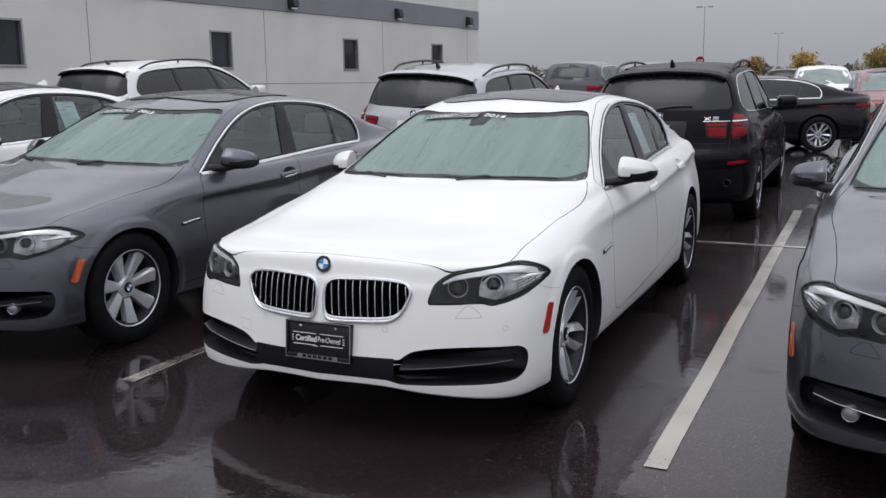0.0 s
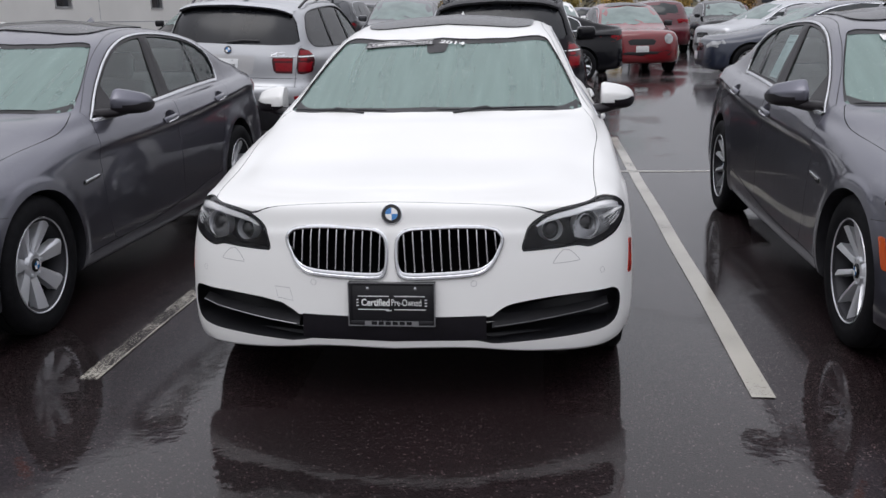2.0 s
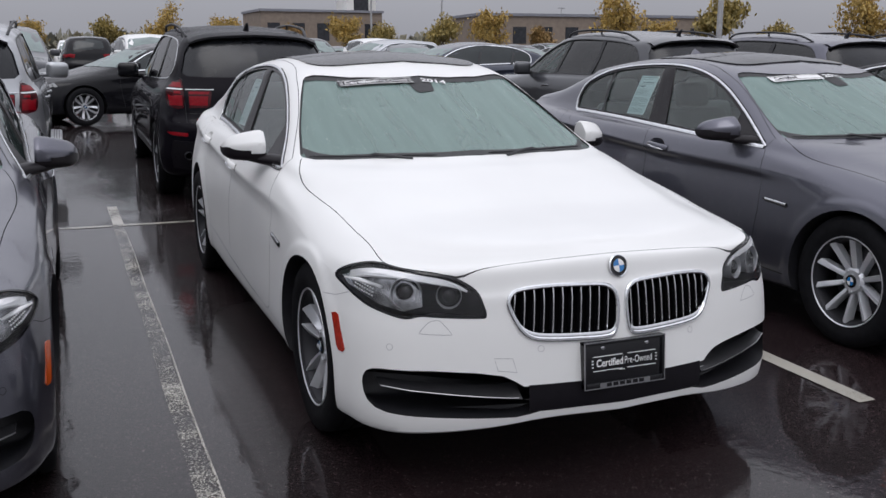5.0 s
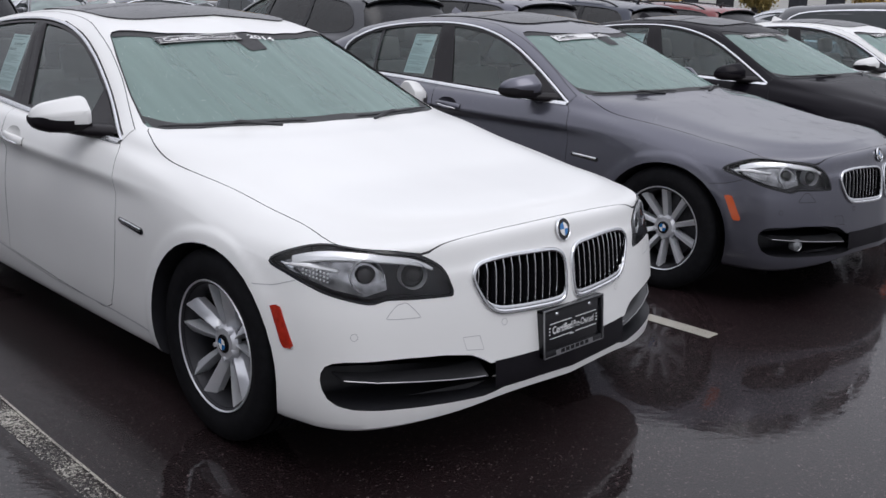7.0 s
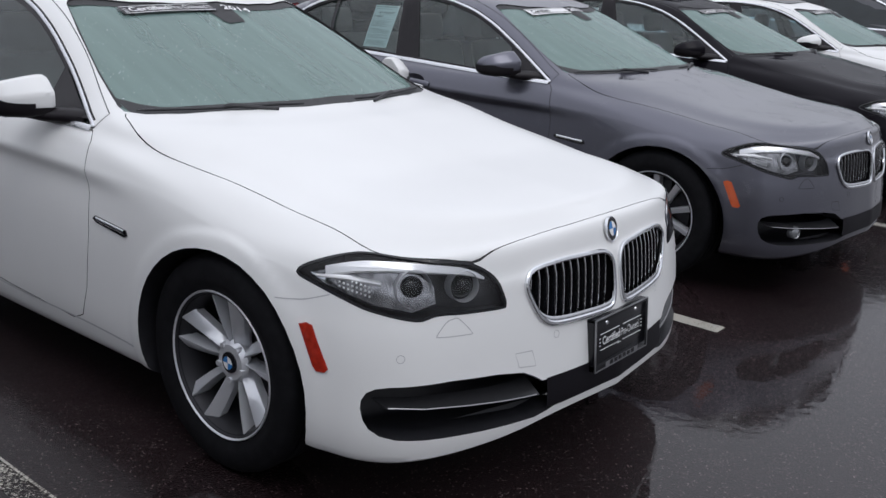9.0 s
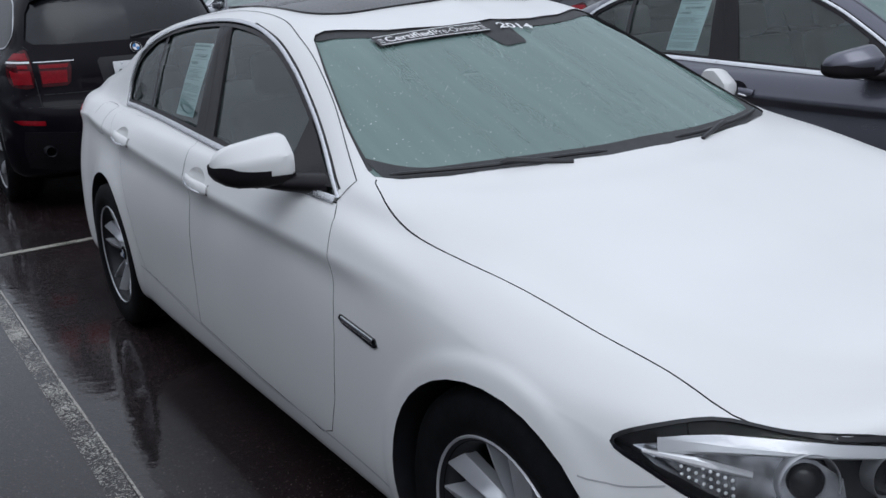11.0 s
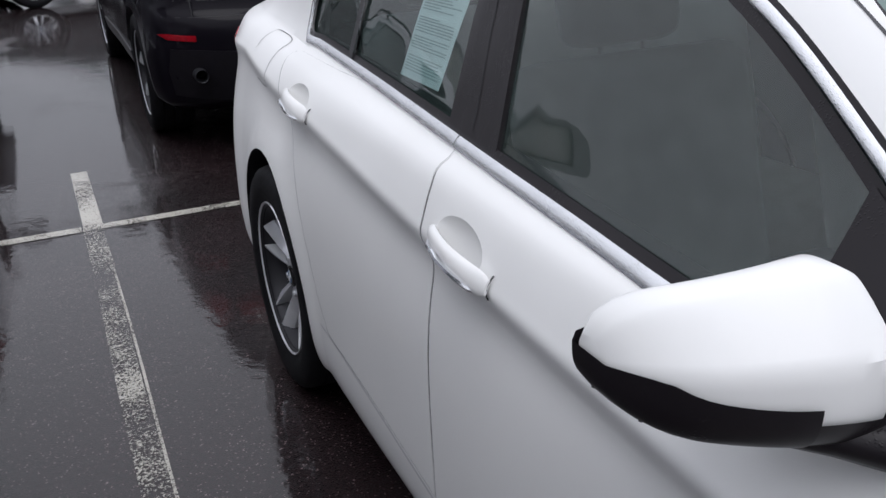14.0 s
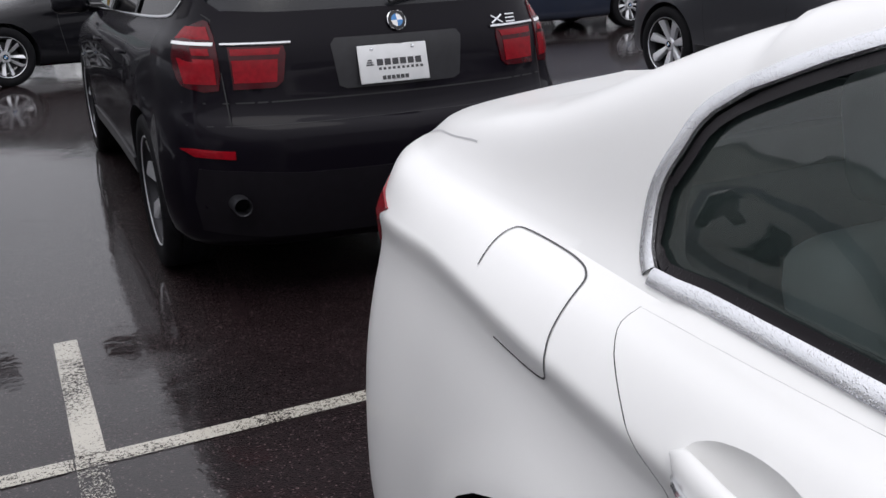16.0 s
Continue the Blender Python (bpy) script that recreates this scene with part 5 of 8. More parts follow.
        kidney(car, T, s)
        door_mirror(car, s, paint_mat, T)
        for y, st in ((0.0, wheels), (2.968, wheels)):
            wheel_parts(car, (0.782 if y == 0 else 0.80) * s, y, s, st)
        # bumper: blade in the side intake, sensors, washer flap
        bm = bmesh.new()
        rows = []
        for x, zz, dep, wdt in ((0.80, 0.375, 0.015, 0.004), (0.72, 0.366, 0.012, 0.008), (0.6, 0.355, 0.012, 0.012), (0.5, 0.345, 0.012, 0.015), (0.42, 0.338, 0.012, 0.020), (0.385, 0.335, 0.010, 0.030), (0.365, 0.334, 0.008, 0.034)):
            q = lay(T, (x * s, -0.9, zz), (0, 1, 0), 0)[0]
            rows.append([bm.verts.new(q + Vector((0, dep, 0))), bm.verts.new(q + Vector((0, dep + 0.004, -0.004))), bm.verts.new(q + Vector((0, dep + 0.055, wdt + 0.004))), bm.verts.new(q + Vector((0, dep + 0.055, wdt + 0.010)))])
        for a, b2 in zip(rows, rows[1:]):
            for k in range(3):
                bm.faces.new((a[k], a[k + 1], b2[k + 1], b2[k]))
            bm.faces.new((a[3], a[0], b2[0], b2[3]))
        bm.faces.new(rows[0])
        bm.faces.new(rows[-1][::-1])
        bmesh.ops.recalc_face_normals(bm, faces=bm.faces)
        part("intake_blade", bm, BLADE, car, "dark satin blade across the intake")
        bm = bmesh.new()
        tube(bm, [lay(T, (x * s, -0.9, z), (0, 1, 0), 0)[0] + Vector((0, 0.010, 0.001)) for x, z in ((0.80, 0.375), (0.72, 0.366), (0.6, 0.355), (0.5, 0.345), (0.42, 0.338), (0.375, 0.335))], 0.0022, 5)
        part("blade_edge", bm, DIMCHROME, car, "bright thin edge of the intake blade")
        for x, z in ((0.30, 0.502), (0.775, 0.513)):
            q, nn = lay(T, (x * s, -0.9, z), (0, 1, 0), 0)
            bm = bmesh.new()
            lathe(bm, [(0.0100, 0.0008), (0.0118, 0.0008)], Matrix.Translation(q) @ nn.to_track_quat("Z", "Y").to_matrix().to_4x4(), 16)
            part("parking_sensor", bm, SHADEGREY if paint_mat is WHITE else GAP, car)
        bm = bmesh.new()
        strip(bm, T, [(x * s, -0.9, z) for x, z in smooth_outline([(0.685, 0.568), (0.657, 0.598), (0.64, 0.604), (0.622, 0.603), (0.59, 0.563), (0.6, 0.558), (0.678, 0.561)], 3)], (0, 1, 0), 0.0025, 0.0006, closed=True)
        part("washer_flap", bm, SHADEGREY if paint_mat is WHITE else GAP, car)
        if fog:
            q, nn = lay(T, (0.68 * s, -0.9, 0.34), (0, 1, 0), -0.02)
            bm = bmesh.new()
            mm = Matrix.Translation(q) @ Vector((0.3 * s, -1, 0)).to_track_quat("Z", "Y").to_matrix().to_4x4()
            lathe(bm, [(0.0, 0.008), (0.016, 0.006), (0.026, 0.0), (0.029, 0.004), (0.032, 0.0), (0.032, -0.03)], mm, 24)
            part("fog_lamp", bm, FOGLENS, car)
        # rear lamp
        bm = bmesh.new()
        P = [(0.95 * s, y, z) for y, z in ((3.70, 0.955), (3.80, 0.968), (3.92, 0.985), (4.0, 0.97), (4.02, 0.90), (4.0, 0.83), (3.92, 0.815), (3.86, 0.84), (3.78, 0.915))]
        sheet(bm, T, P, (-s, -0.25, 0), 0.006, 4, lip=0.01)
        part("tail_light", bm, REDLENS, car, "red tail light lens")
        # wipers
        bm = bmesh.new()
        W0 = [(x * s if s == 1 else x * s + 0.0, y, 1.5) for x, y in ((0.62, 0.572), (0.40, 0.455), (0.2, 0.396), (0.04, 0.374))]
        if s == -1:
            W0 = [(x, y, 1.5) for x, y in ((-0.715, 0.635), (-0.55, 0.52), (-0.40, 0.447), (-0.2, 0.388))]
        P = [lay(T, p, (0, 0, -1), 0.006)[0] for p in smooth_outline(W0, 5, False)]
        tube(bm, P, [0.002] + [0.005] * (len(P) - 2) + [0.002], 6)
        i = len(P) // 2
        tube(bm, [P[i - 1].lerp(P[i], 0.5) + Vector((0, 0.0, 0.002)), P[i] + Vector((0, -0.004, 0.007)), P[i + 1] + Vector((0, -0.008, 0.004)), P[i + 4] + Vector((0, -0.03, -0.012))], [0.007, 0.009, 0.008, 0.006], 6)
        part("wiper", bm, PLASTIC, car)
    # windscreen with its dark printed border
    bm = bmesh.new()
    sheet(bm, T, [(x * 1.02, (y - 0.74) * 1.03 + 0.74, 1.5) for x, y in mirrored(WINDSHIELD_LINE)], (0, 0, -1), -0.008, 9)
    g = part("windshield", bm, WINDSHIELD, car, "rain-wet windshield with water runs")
    g.visible_shadow = False
    bm = bmesh.new()
    half = smooth_outline([(0, 0.375), (0.2, 0.393), (0.4, 0.445), (0.6, 0.545), (0.725, 0.64)], 8, False)
    band = [p for p in half] + [(-p[0], p[1]) for p in half[::-1][:-1]]
    band = sorted(band, key=lambda p: p[0])
    rows = []
    for x, y in band:
        rows.append([bm.verts.new(lay(T, (x, y + dy, 1.5), (0, 0, -1), -0.0062)[0]) for dy in (-0.02, 0.02, 0.046 + 0.075 * max(0.0, (abs(x) - 0.60) / 0.125) ** 2.2)])
    for a, b2 in zip(rows, rows[1:]):
        for k in range(2):
            bm.faces.new((a[k], a[k + 1], b2[k + 1], b2[k]))
    for s in (1, -1):
        edge = smooth_outline([(0.735, 0.70), (0.70, 0.885), (0.63, 1.13), (0.572, 1.315)], 5, False)
        rr = [[bm.verts.new(lay(T, ((x + dx) * s, y, 1.5), (0, 0, -1), -0.0062)[0]) for dx in (0.012, -0.007)] for x, y in edge]
        for a, b2 in zip(rr, rr[1:]):
            bm.faces.new((a[0], a[1], b2[1], b2[0]))
    top = sorted([(x * sg, y) for x, y in smooth_outline([(0.565, 1.34), (0.35, 1.227), (0.18, 1.17), (0, 1.155)], 5, False) for sg in (1, -1)], key=lambda p: p[0])
    rr = [[bm.verts.new(lay(T, (x, y + dy, 1.6), (0, 0, -1), -0.0062)[0]) for dy in (0.02, -0.02, -0.055)] for x, y in top]
    for a, b2 in zip(rr, rr[1:]):
        for k in range(2):
            bm.faces.new((a[k], a[k + 1], b2[k + 1], b2[k]))
    # printed patch that hides the mirror's foot
    rr = [[bm.verts.new(lay(T, (w * k - 0.022, y, 1.6), (0, 0, -1), -0.0045)[0]) for k in (-1, -0.4, 0.4, 1)] for w, y in ((0.072, 1.165), (0.064, 1.11), (0.056, 1.05), (0.050, 1.0), (0.038, 0.98))]
    for a, b2 in zip(rr, rr[1:]):
        for k in range(3):
            bm.faces.new((a[k], a[k + 1], b2[k + 1], b2[k]))
    part("windshield_border", bm, DARKTRIM, car, "dark printed border of the windshield")
    bm = bmesh.new()
    sheet(bm, T, [(x * 1.02, (y - 2.95) * 1.03 + 2.95, 1.5) for x, y in mirrored(REAR_GLASS_LINE)], (0, 0, -1), -0.008, 6)
    g = part("rear_window", bm, PRIVACY, car)
    g.visible_shadow = False
    # roof panel of dark glass and the fin
    bm = bmesh.new()
    P = []
    for k in range(72):
        a = 2 * math.pi * k / 72
        c, s = math.cos(a), math.sin(a)
        P.append((0.49 * math.copysign(abs(c) ** 0.3, c), 1.89 + 0.46 * math.copysign(abs(s) ** 0.3, s) - 0.03 * (1 - abs(c) ** 0.6) * (s < 0), 1.6))
    sheet(bm, T, P, (0, 0, -1), 0.007, 14, lip=0.011)
    part("sunroof", bm, ROOFGLASS, car, "dark glass sunroof")
    bm = bmesh.new()
    for k in range(2):
        strip(bm, T, [(x, 1.78 + 0.012 * k, 1.6) for x in np.linspace(-0.49, 0.49, 21)], (0, 0, -1), 0.006, 0.0085)
    part("sunroof_joint", bm, GAP, car)
    bm = bmesh.new()
    o = lay(T, (0, 2.46, 1.6), (0, 0, -1), 0)[0]
    rows = [[bm.verts.new(o + Vector((dx * w, y, z))) for dx in (-1, 1)] + [bm.verts.new(o + Vector((0, y + 0.02 * (z > 0), z + h)))] for y, z, w, h in ((-0.09, -0.005, 0.012, 0.008), (-0.03, -0.005, 0.03, 0.03), (0.04, -0.012, 0.032, 0.068), (0.07, -0.015, 0.02, 0.05))]
    for a, b2 in zip(rows, rows[1:]):
        bm.faces.new((a[0], a[2], b2[2], b2[0]))
        bm.faces.new((a[2], a[1], b2[1], b2[2]))
    bm.faces.new((rows[-1][0], rows[-1][2], rows[-1][1]))
    part("antenna_fin", bm, paint_mat, car)
    # emblem, plate
    q, nn = lay(T, (0, -0.9, 0.757), (0, 1, 0), 0.004)
    roundel(car, q - nn * 0.0025, nn, 0.038)
    if plate:
        front_plate(car, T)
    # black grille between the side intakes
    bm = bmesh.new()
    rows = [[bm.verts.new(lay(T, (x, -0.9, z), (0, 1, 0), 0.0015)[0]) for z in np.linspace(0.292, 0.382, 6)] for x in np.linspace(-0.345, 0.345, 25)]
    for a, b2 in zip(rows, rows[1:]):
        for k in range(5):
            bm.faces.new((a[k], a[k + 1], b2[k + 1], b2[k]))
    outward(bm, (0, 1, 0))
    part("lower_grille", bm, DARKCLAD, car, "black lower grille")
    bm = bmesh.new()
    strip(bm, T, [(x, -0.9, z) for x, z in ((-0.457, 0.477), (-0.397, 0.474), (-0.384, 0.427), (-0.446, 0.435))], (0, 1, 0), 0.0025, 0.0006, closed=True)
    part("tow_cap", bm, SHADEGREY if paint_mat is WHITE else GAP, car)
    # fuel flap, on the car's right
    bm = bmesh.new()
    flap = smooth_outline([(-0.868, 3.16, 0.916), (-0.872, 3.03, 0.909), (-0.868, 3.0, 0.92), (-0.845, 3.015, 0.95), (-0.80, 3.03, 0.99), (-0.765, 3.062, 1.003), (-0.749, 3.12, 1.009), (-0.747, 3.24, 1.014), (-0.76, 3.268, 1.012), (-0.795, 3.262, 1.0), (-0.828, 3.25, 0.974)], 8, False)
    strip(bm, T, flap, (0.7, 0, -0.7), 0.003, 0.0012)
    part("fuel_flap", bm, JOINT if paint_mat is WHITE else GAP, car)
    # boot lid joints
    for sx in (1, -1):
        bm = bmesh.new()
        strip(bm, T, [(x * sx, y, 1.6) for x, y in smooth_outline(BOOT_JOINT, 4, False)], (0, 0, -1), 0.004, 0.0008)
        part("boot_joint", bm, SHADEGREY if paint_mat is WHITE else GAP, car)
    # windscreen decal
    dec = new("windshield_decal")
    dec.parent = car
    dn = lay(T, (-0.10, 1.10, 1.6), (0, 0, -1), 0)[0] - lay(T, (-0.10, 1.19, 1.6), (0, 0, -1), 0)[0]
    base, up = DECAL_O, -dn.normalized()
    right = (Vector((1, 0, 0)) - up * 0.085).normalized()
    look_d = Vector((0, 0.62, -0.78))

    def dl(bm, text, size, x, y, **k2):
        lettering(bm, text, size, base + right * x + up * y, right, up, T, look_d, **k2)
    bm = bmesh.new()
    if decal_white:
        bar_on(bm, base, right, up, -0.01, -0.018, 0.34, 0.062, T, look_d, 0.0010, 10)
        part("decal_panel", bm, WHITEINK, dec)
        bm = bmesh.new()
        for yy in (0.048, -0.006):
            bar_on(bm, base, right, up, 0.0, yy, 0.33, yy + 0.005, T, look_d, 0.002, 8)
        dl(bm, "Certified", 0.05, 0.02, 0.008, width=0.15, bold=True)
        part("decal_lettering", bm, INK, dec)
        bm = bmesh.new()
        dl(bm, year, 0.06, 0.36, 0.004, width=0.13, bold=True)
        part("decal_year", bm, WHITEINK, dec)
    else:
        bar_on(bm, base, right, up, -0.006, -0.012, 0.381, 0.058, T, look_d, 0.0010, 10)
        part("decal_panel", bm, DARKTRIM, dec, "dark decal strip")
        bm = bmesh.new()
        for yy in (0.050, -0.008):
            bar_on(bm, base, right, up, 0.0, yy, 0.375, yy + 0.0045, T, look_d, 0.002, 8)
        for k in range(3):
            bar_on(bm, base, right, up, 0.004, 0.006 + 0.012 * k, 0.02, 0.010 + 0.012 * k, T, look_d, 0.002, 2)
            bar_on(bm, base, right, up, 0.355, 0.006 + 0.012 * k, 0.371, 0.010 + 0.012 * k, T, look_d, 0.002, 2)
        part("decal_frame", bm, WHITEINK, dec)
        bm = bmesh.new()
        dl(bm, "Certified", 0.05, 0.028, 0.008, width=0.158, bold=True)
        dl(bm, "Pre-Owned", 0.05, 0.192, 0.008, width=0.155)
        part("decal_lettering", bm, WHITEINK, dec, "white words Certified Pre-Owned")
        bm = bmesh.new()
        dl(bm, year, 0.057, 0.412, -0.004, width=0.14, bold=True, shear=0.12)
        part("decal_year", bm, WHITEINK, dec, "white year number")
    for s in stickers:
        window_sticker(car, T, s)
    cabin_parts(car)
    return car


DECAL_O = Vector((-0.425, 1.142, 1.295))
DIMCHROME = mat("dim_chrome", (0.34, 0.34, 0.35), 0.3, 0.8)
SLATCHROME = mat("slat_chrome", (0.70, 0.70, 0.71), 0.22, 0.9)
BLADE = vary(mat("satin_blade", (0.03, 0.03, 0.033), 0.35, 0.2), 30, 0.1)


def window_sticker(car, T, s):
    """A sheet of small print inside a rear side window."""
    st = new("window_sticker")
    st.parent = car
    d = (-s, 0, 0)
    y0, z0, w, h, slant = 2.045, 1.042, 0.215, 0.265, -0.012
    bm = bmesh.new()
    rows = []
    for i in range(7):
        f = i / 6
        yy, zz = y0 + slant * f, z0 + h * f
        rows.append([bm.verts.new(lay(T, (s, yy + w * k / 3, zz), d, -0.014)[0]) for k in range(4)])
    for a, b in zip(rows, rows[1:]):
        for k in range(3):
            bm.faces.new((a[k], a[k + 1], b[k + 1], b[k]))
    part("sheet", bm, PAPER, st)
    bm = bmesh.new()
    rng = random.Random(4)
    # the print runs from the paper's left edge as one reads it from outside
    def at(u, f):
        return (s, y0 + slant * f + (u if s > 0 else w - u), z0 + h * f)
    for i in range(30):
        f = 0.05 + 0.60 * i / 30
        if i in (6, 7, 13, 20, 21):
            continue
        x = w * 0.07
        x1 = w * (0.93 - rng.random() ** 3 * 0.5)
        while x < x1:
            x2 = min(x1, x + w * (0.04 + 0.12 * rng.random()))
            q = [lay(T, at(a, f + b / h), d, -0.0125)[0] for a, b in ((x, 0), (x2, 0), (x2, 0.0022), (x, 0.0022))]
            bm.faces.new([bm.verts.new(v) for v in q])
            x = x2 + 0.0018
    for f, a, b2, hh in ((0.945, 0.06, 0.94, 0.007), (0.90, 0.06, 0.72, 0.003), (0.775, 0.06, 0.94, 0.0015), (0.665, 0.06, 0.94, 0.0015)):
        q = [lay(T, at(w * u, f + b / h), d, -0.0125)[0] for u, b in ((a, 0), (b2, 0), (b2, hh), (a, hh))]
        bm.faces.new([bm.verts.new(v) for v in q])
    part("small_print", bm, SMALLPRINT, st)
    bm = bmesh.new()
    right, up = Vector((0, s, 0)), Vector((0, slant, h)).normalized()
    lettering(bm, "AS IS - NO WARRANTY", 0.017, at(w * 0.22, 0.80), right, up, T, d, off=-0.0125, width=w * 0.66, bold=True)
    lettering(bm, "X WARRANTY", 0.017, at(w * 0.07, 0.70), right, up, T, d, off=-0.0125, width=w * 0.40, bold=True)
    part("sheet_heading", bm, HEADPRINT, st, "dark words on the window sheet")


SMALLPRINT = mat("small_print", (0.45, 0.52, 0.51), 0.8)
HEADPRINT = mat("heading_print", (0.20, 0.25, 0.25), 0.8)


def front_plate(car, T):
    """A dealer plate in a black frame, with its words in white."""
    pl = new("licence_plate")
    pl.parent = car
    m = pose(0, -0.842, 0.434, 90 - 4, 0, 0)
    bm = bmesh.new()
    w, h, e = 0.160, 0.081, 0.011
    for lo, hi in (((-w, -h, -0.03), (w, -h + e * 1.8, 0.006)), ((-w, h - e, -0.03), (w, h, 0.006)), ((-w, -h, -0.03), (-w + e, h, 0.006)), ((w - e, -h, -0.03), (w, h, 0.006))):
        box(bm, lo, hi, 0.003, m)
    part("plate_frame", bm, GLOSSBLK, pl, "black plate frame")
    bm = bmesh.new()
    box(bm, (-w + 0.004, -h + 0.004, -0.02), (w - 0.004, h - 0.004, 0.0), 0.002, m)
    part("plate", bm, GLOSSBLK, pl, "black dealer plate")
    bm = bmesh.new()
    o, r, u = m @ Vector((0, 0, 0.0015)), m.to_3x3() @ Vector((1, 0, 0)), m.to_3x3() @ Vector((0, 1, 0))
    for y0, y1 in ((0.028, 0.031), (-0.022, -0.019)):
        for x0, x1 in ((-0.125, -0.01), (0.01, 0.125)):
            bar_on(bm, o, r, u, x0, y0, x1, y1, n=1)
    bar_on(bm, o, r, u, -0.022, -0.026, 0.0, -0.023, n=1)
    for sgn in (-1, 1):
        for k in range(3):
            bar_on(bm, o, r, u, sgn * 0.127 - 0.004, -0.008 + 0.011 * k, sgn * 0.127 + 0.004, -0.004 + 0.011 * k, n=1)
    lettering(bm, "Certified", 0.036, o - r * 0.112 - u * 0.006, r, u, bold=True, width=0.105)
    lettering(bm, "Pre-Owned", 0.036, o + r * 0.0 - u * 0.006, r, u, width=0.11)
    part("plate_lettering", bm, WHITEINK, pl, "white words Certified Pre-Owned")
    bm = bmesh.new()
    o2 = m @ Vector((0, -h + 0.01, 0.0075))
    bar_on(bm, o2 - (m.to_3x3() @ Vector((0, 0, 0.0006))), r, u, -0.1, -0.0075, 0.1, 0.0085, n=1)
    part("frame_panel", bm, DIMCHROME, pl, "grey band along the foot of the plate frame")
    bm = bmesh.new()
    for k in range(6):
        bar_on(bm, o2, r, u, -0.075 + 0.026 * k, -0.006, -0.055 + 0.026 * k, 0.007, n=1)
    part("frame_lettering", bm, GLOSSBLK, pl)
    bm = bmesh.new()
    for lo, hi in (((-w, h - 0.0022, 0.003), (w, h + 0.001, 0.0075)), ((-w, -h - 0.001, 0.003), (w, -h + 0.0022, 0.0075)), ((-w - 0.001, -h, 0.003), (-w + 0.0022, h, 0.0075)), ((w - 0.0022, -h, 0.003), (w + 0.001, h, 0.0075))):
        box(bm, lo, hi, 0, m)
    part("frame_edge", bm, DIMCHROME, pl)
    for x in (-0.088, 0.088):
        bm = bmesh.new()
        lathe(bm, [(0.0, 0.004), (0.006, 0.003), (0.008, 0.0)], m @ pose(x, h - 0.022, 0.001), 12)
        part("screw", bm, CHROME, pl)


# ---- the sport utility wagons of the row behind ----
SUV_WINDOW = [(0.62, 1.105), (1.5, 1.125), (2.4, 1.155), (3.15, 1.19), (3.34, 1.23), (3.40, 1.31), (3.33, 1.44), (3.18, 1.535), (2.8, 1.58), (2.0, 1.595), (1.5, 1.55), (1.1, 1.40), (0.8, 1.215)]
SUV_SCREEN = [(0, 0.28), (0.35, 0.34), (0.6, 0.44), (0.75, 0.53), (0.70, 0.85), (0.64, 1.22), (0.58, 1.30), (0.3, 1.24), (0, 1.22)]
SUV_REAR = [(0, 1.225), (0.5, 1.225), (0.68, 1.235), (0.72, 1.27), (0.67, 1.45), (0.60, 1.565), (0.52, 1.585), (0, 1.60)]


def suv_shell():
    if "suv" in SHELLS:
        return SHELLS["suv"]
    us = stations(3.2, 0.06)
    sub = 5
    G = loft(SUV, 3.2, us, sub)
    bm = shell(G)
    T = BVHTree.FromBMesh(bm)
    skin = mesh_of(bm, bpy.data.materials["paint_slot"])
    rear = [(x, 3.5, z) for x, z in mirrored(SUV_REAR)]
    body = carve(skin, [
        (mesh_of(cabin_cutter(G, us, 7, 0.3, 3.7, sub, 0.5, 0.94, 0.05, False), CABIN), "DIFFERENCE"),
        (mesh_of(prism([(0.95, y, z) for y, z in smooth_outline(SUV_WINDOW, 3)], (1, 0, 0), 0.45, 0.3, True), GAP), "DIFFERENCE"),
        (mesh_of(prism([(x, y, 1.4) for x, y in mirrored(SUV_SCREEN)], (0, 0, 1), 0.4, 0.5), GAP), "DIFFERENCE"),
        (mesh_of(prism(rear, (0, 1, 0), 0.1, 0.9), GAP), "DIFFERENCE"),
        (mesh_of(arch_cutter([(0, 0.375, 0.42, 0.41), (2.93, 0.375, 0.42, 0.41)], 0, 0, 0.6, 1.3), PLASTIC), "DIFFERENCE"),
    ])
    SHELLS["suv"] = (smoothed(body), T)
    return SHELLS["suv"]


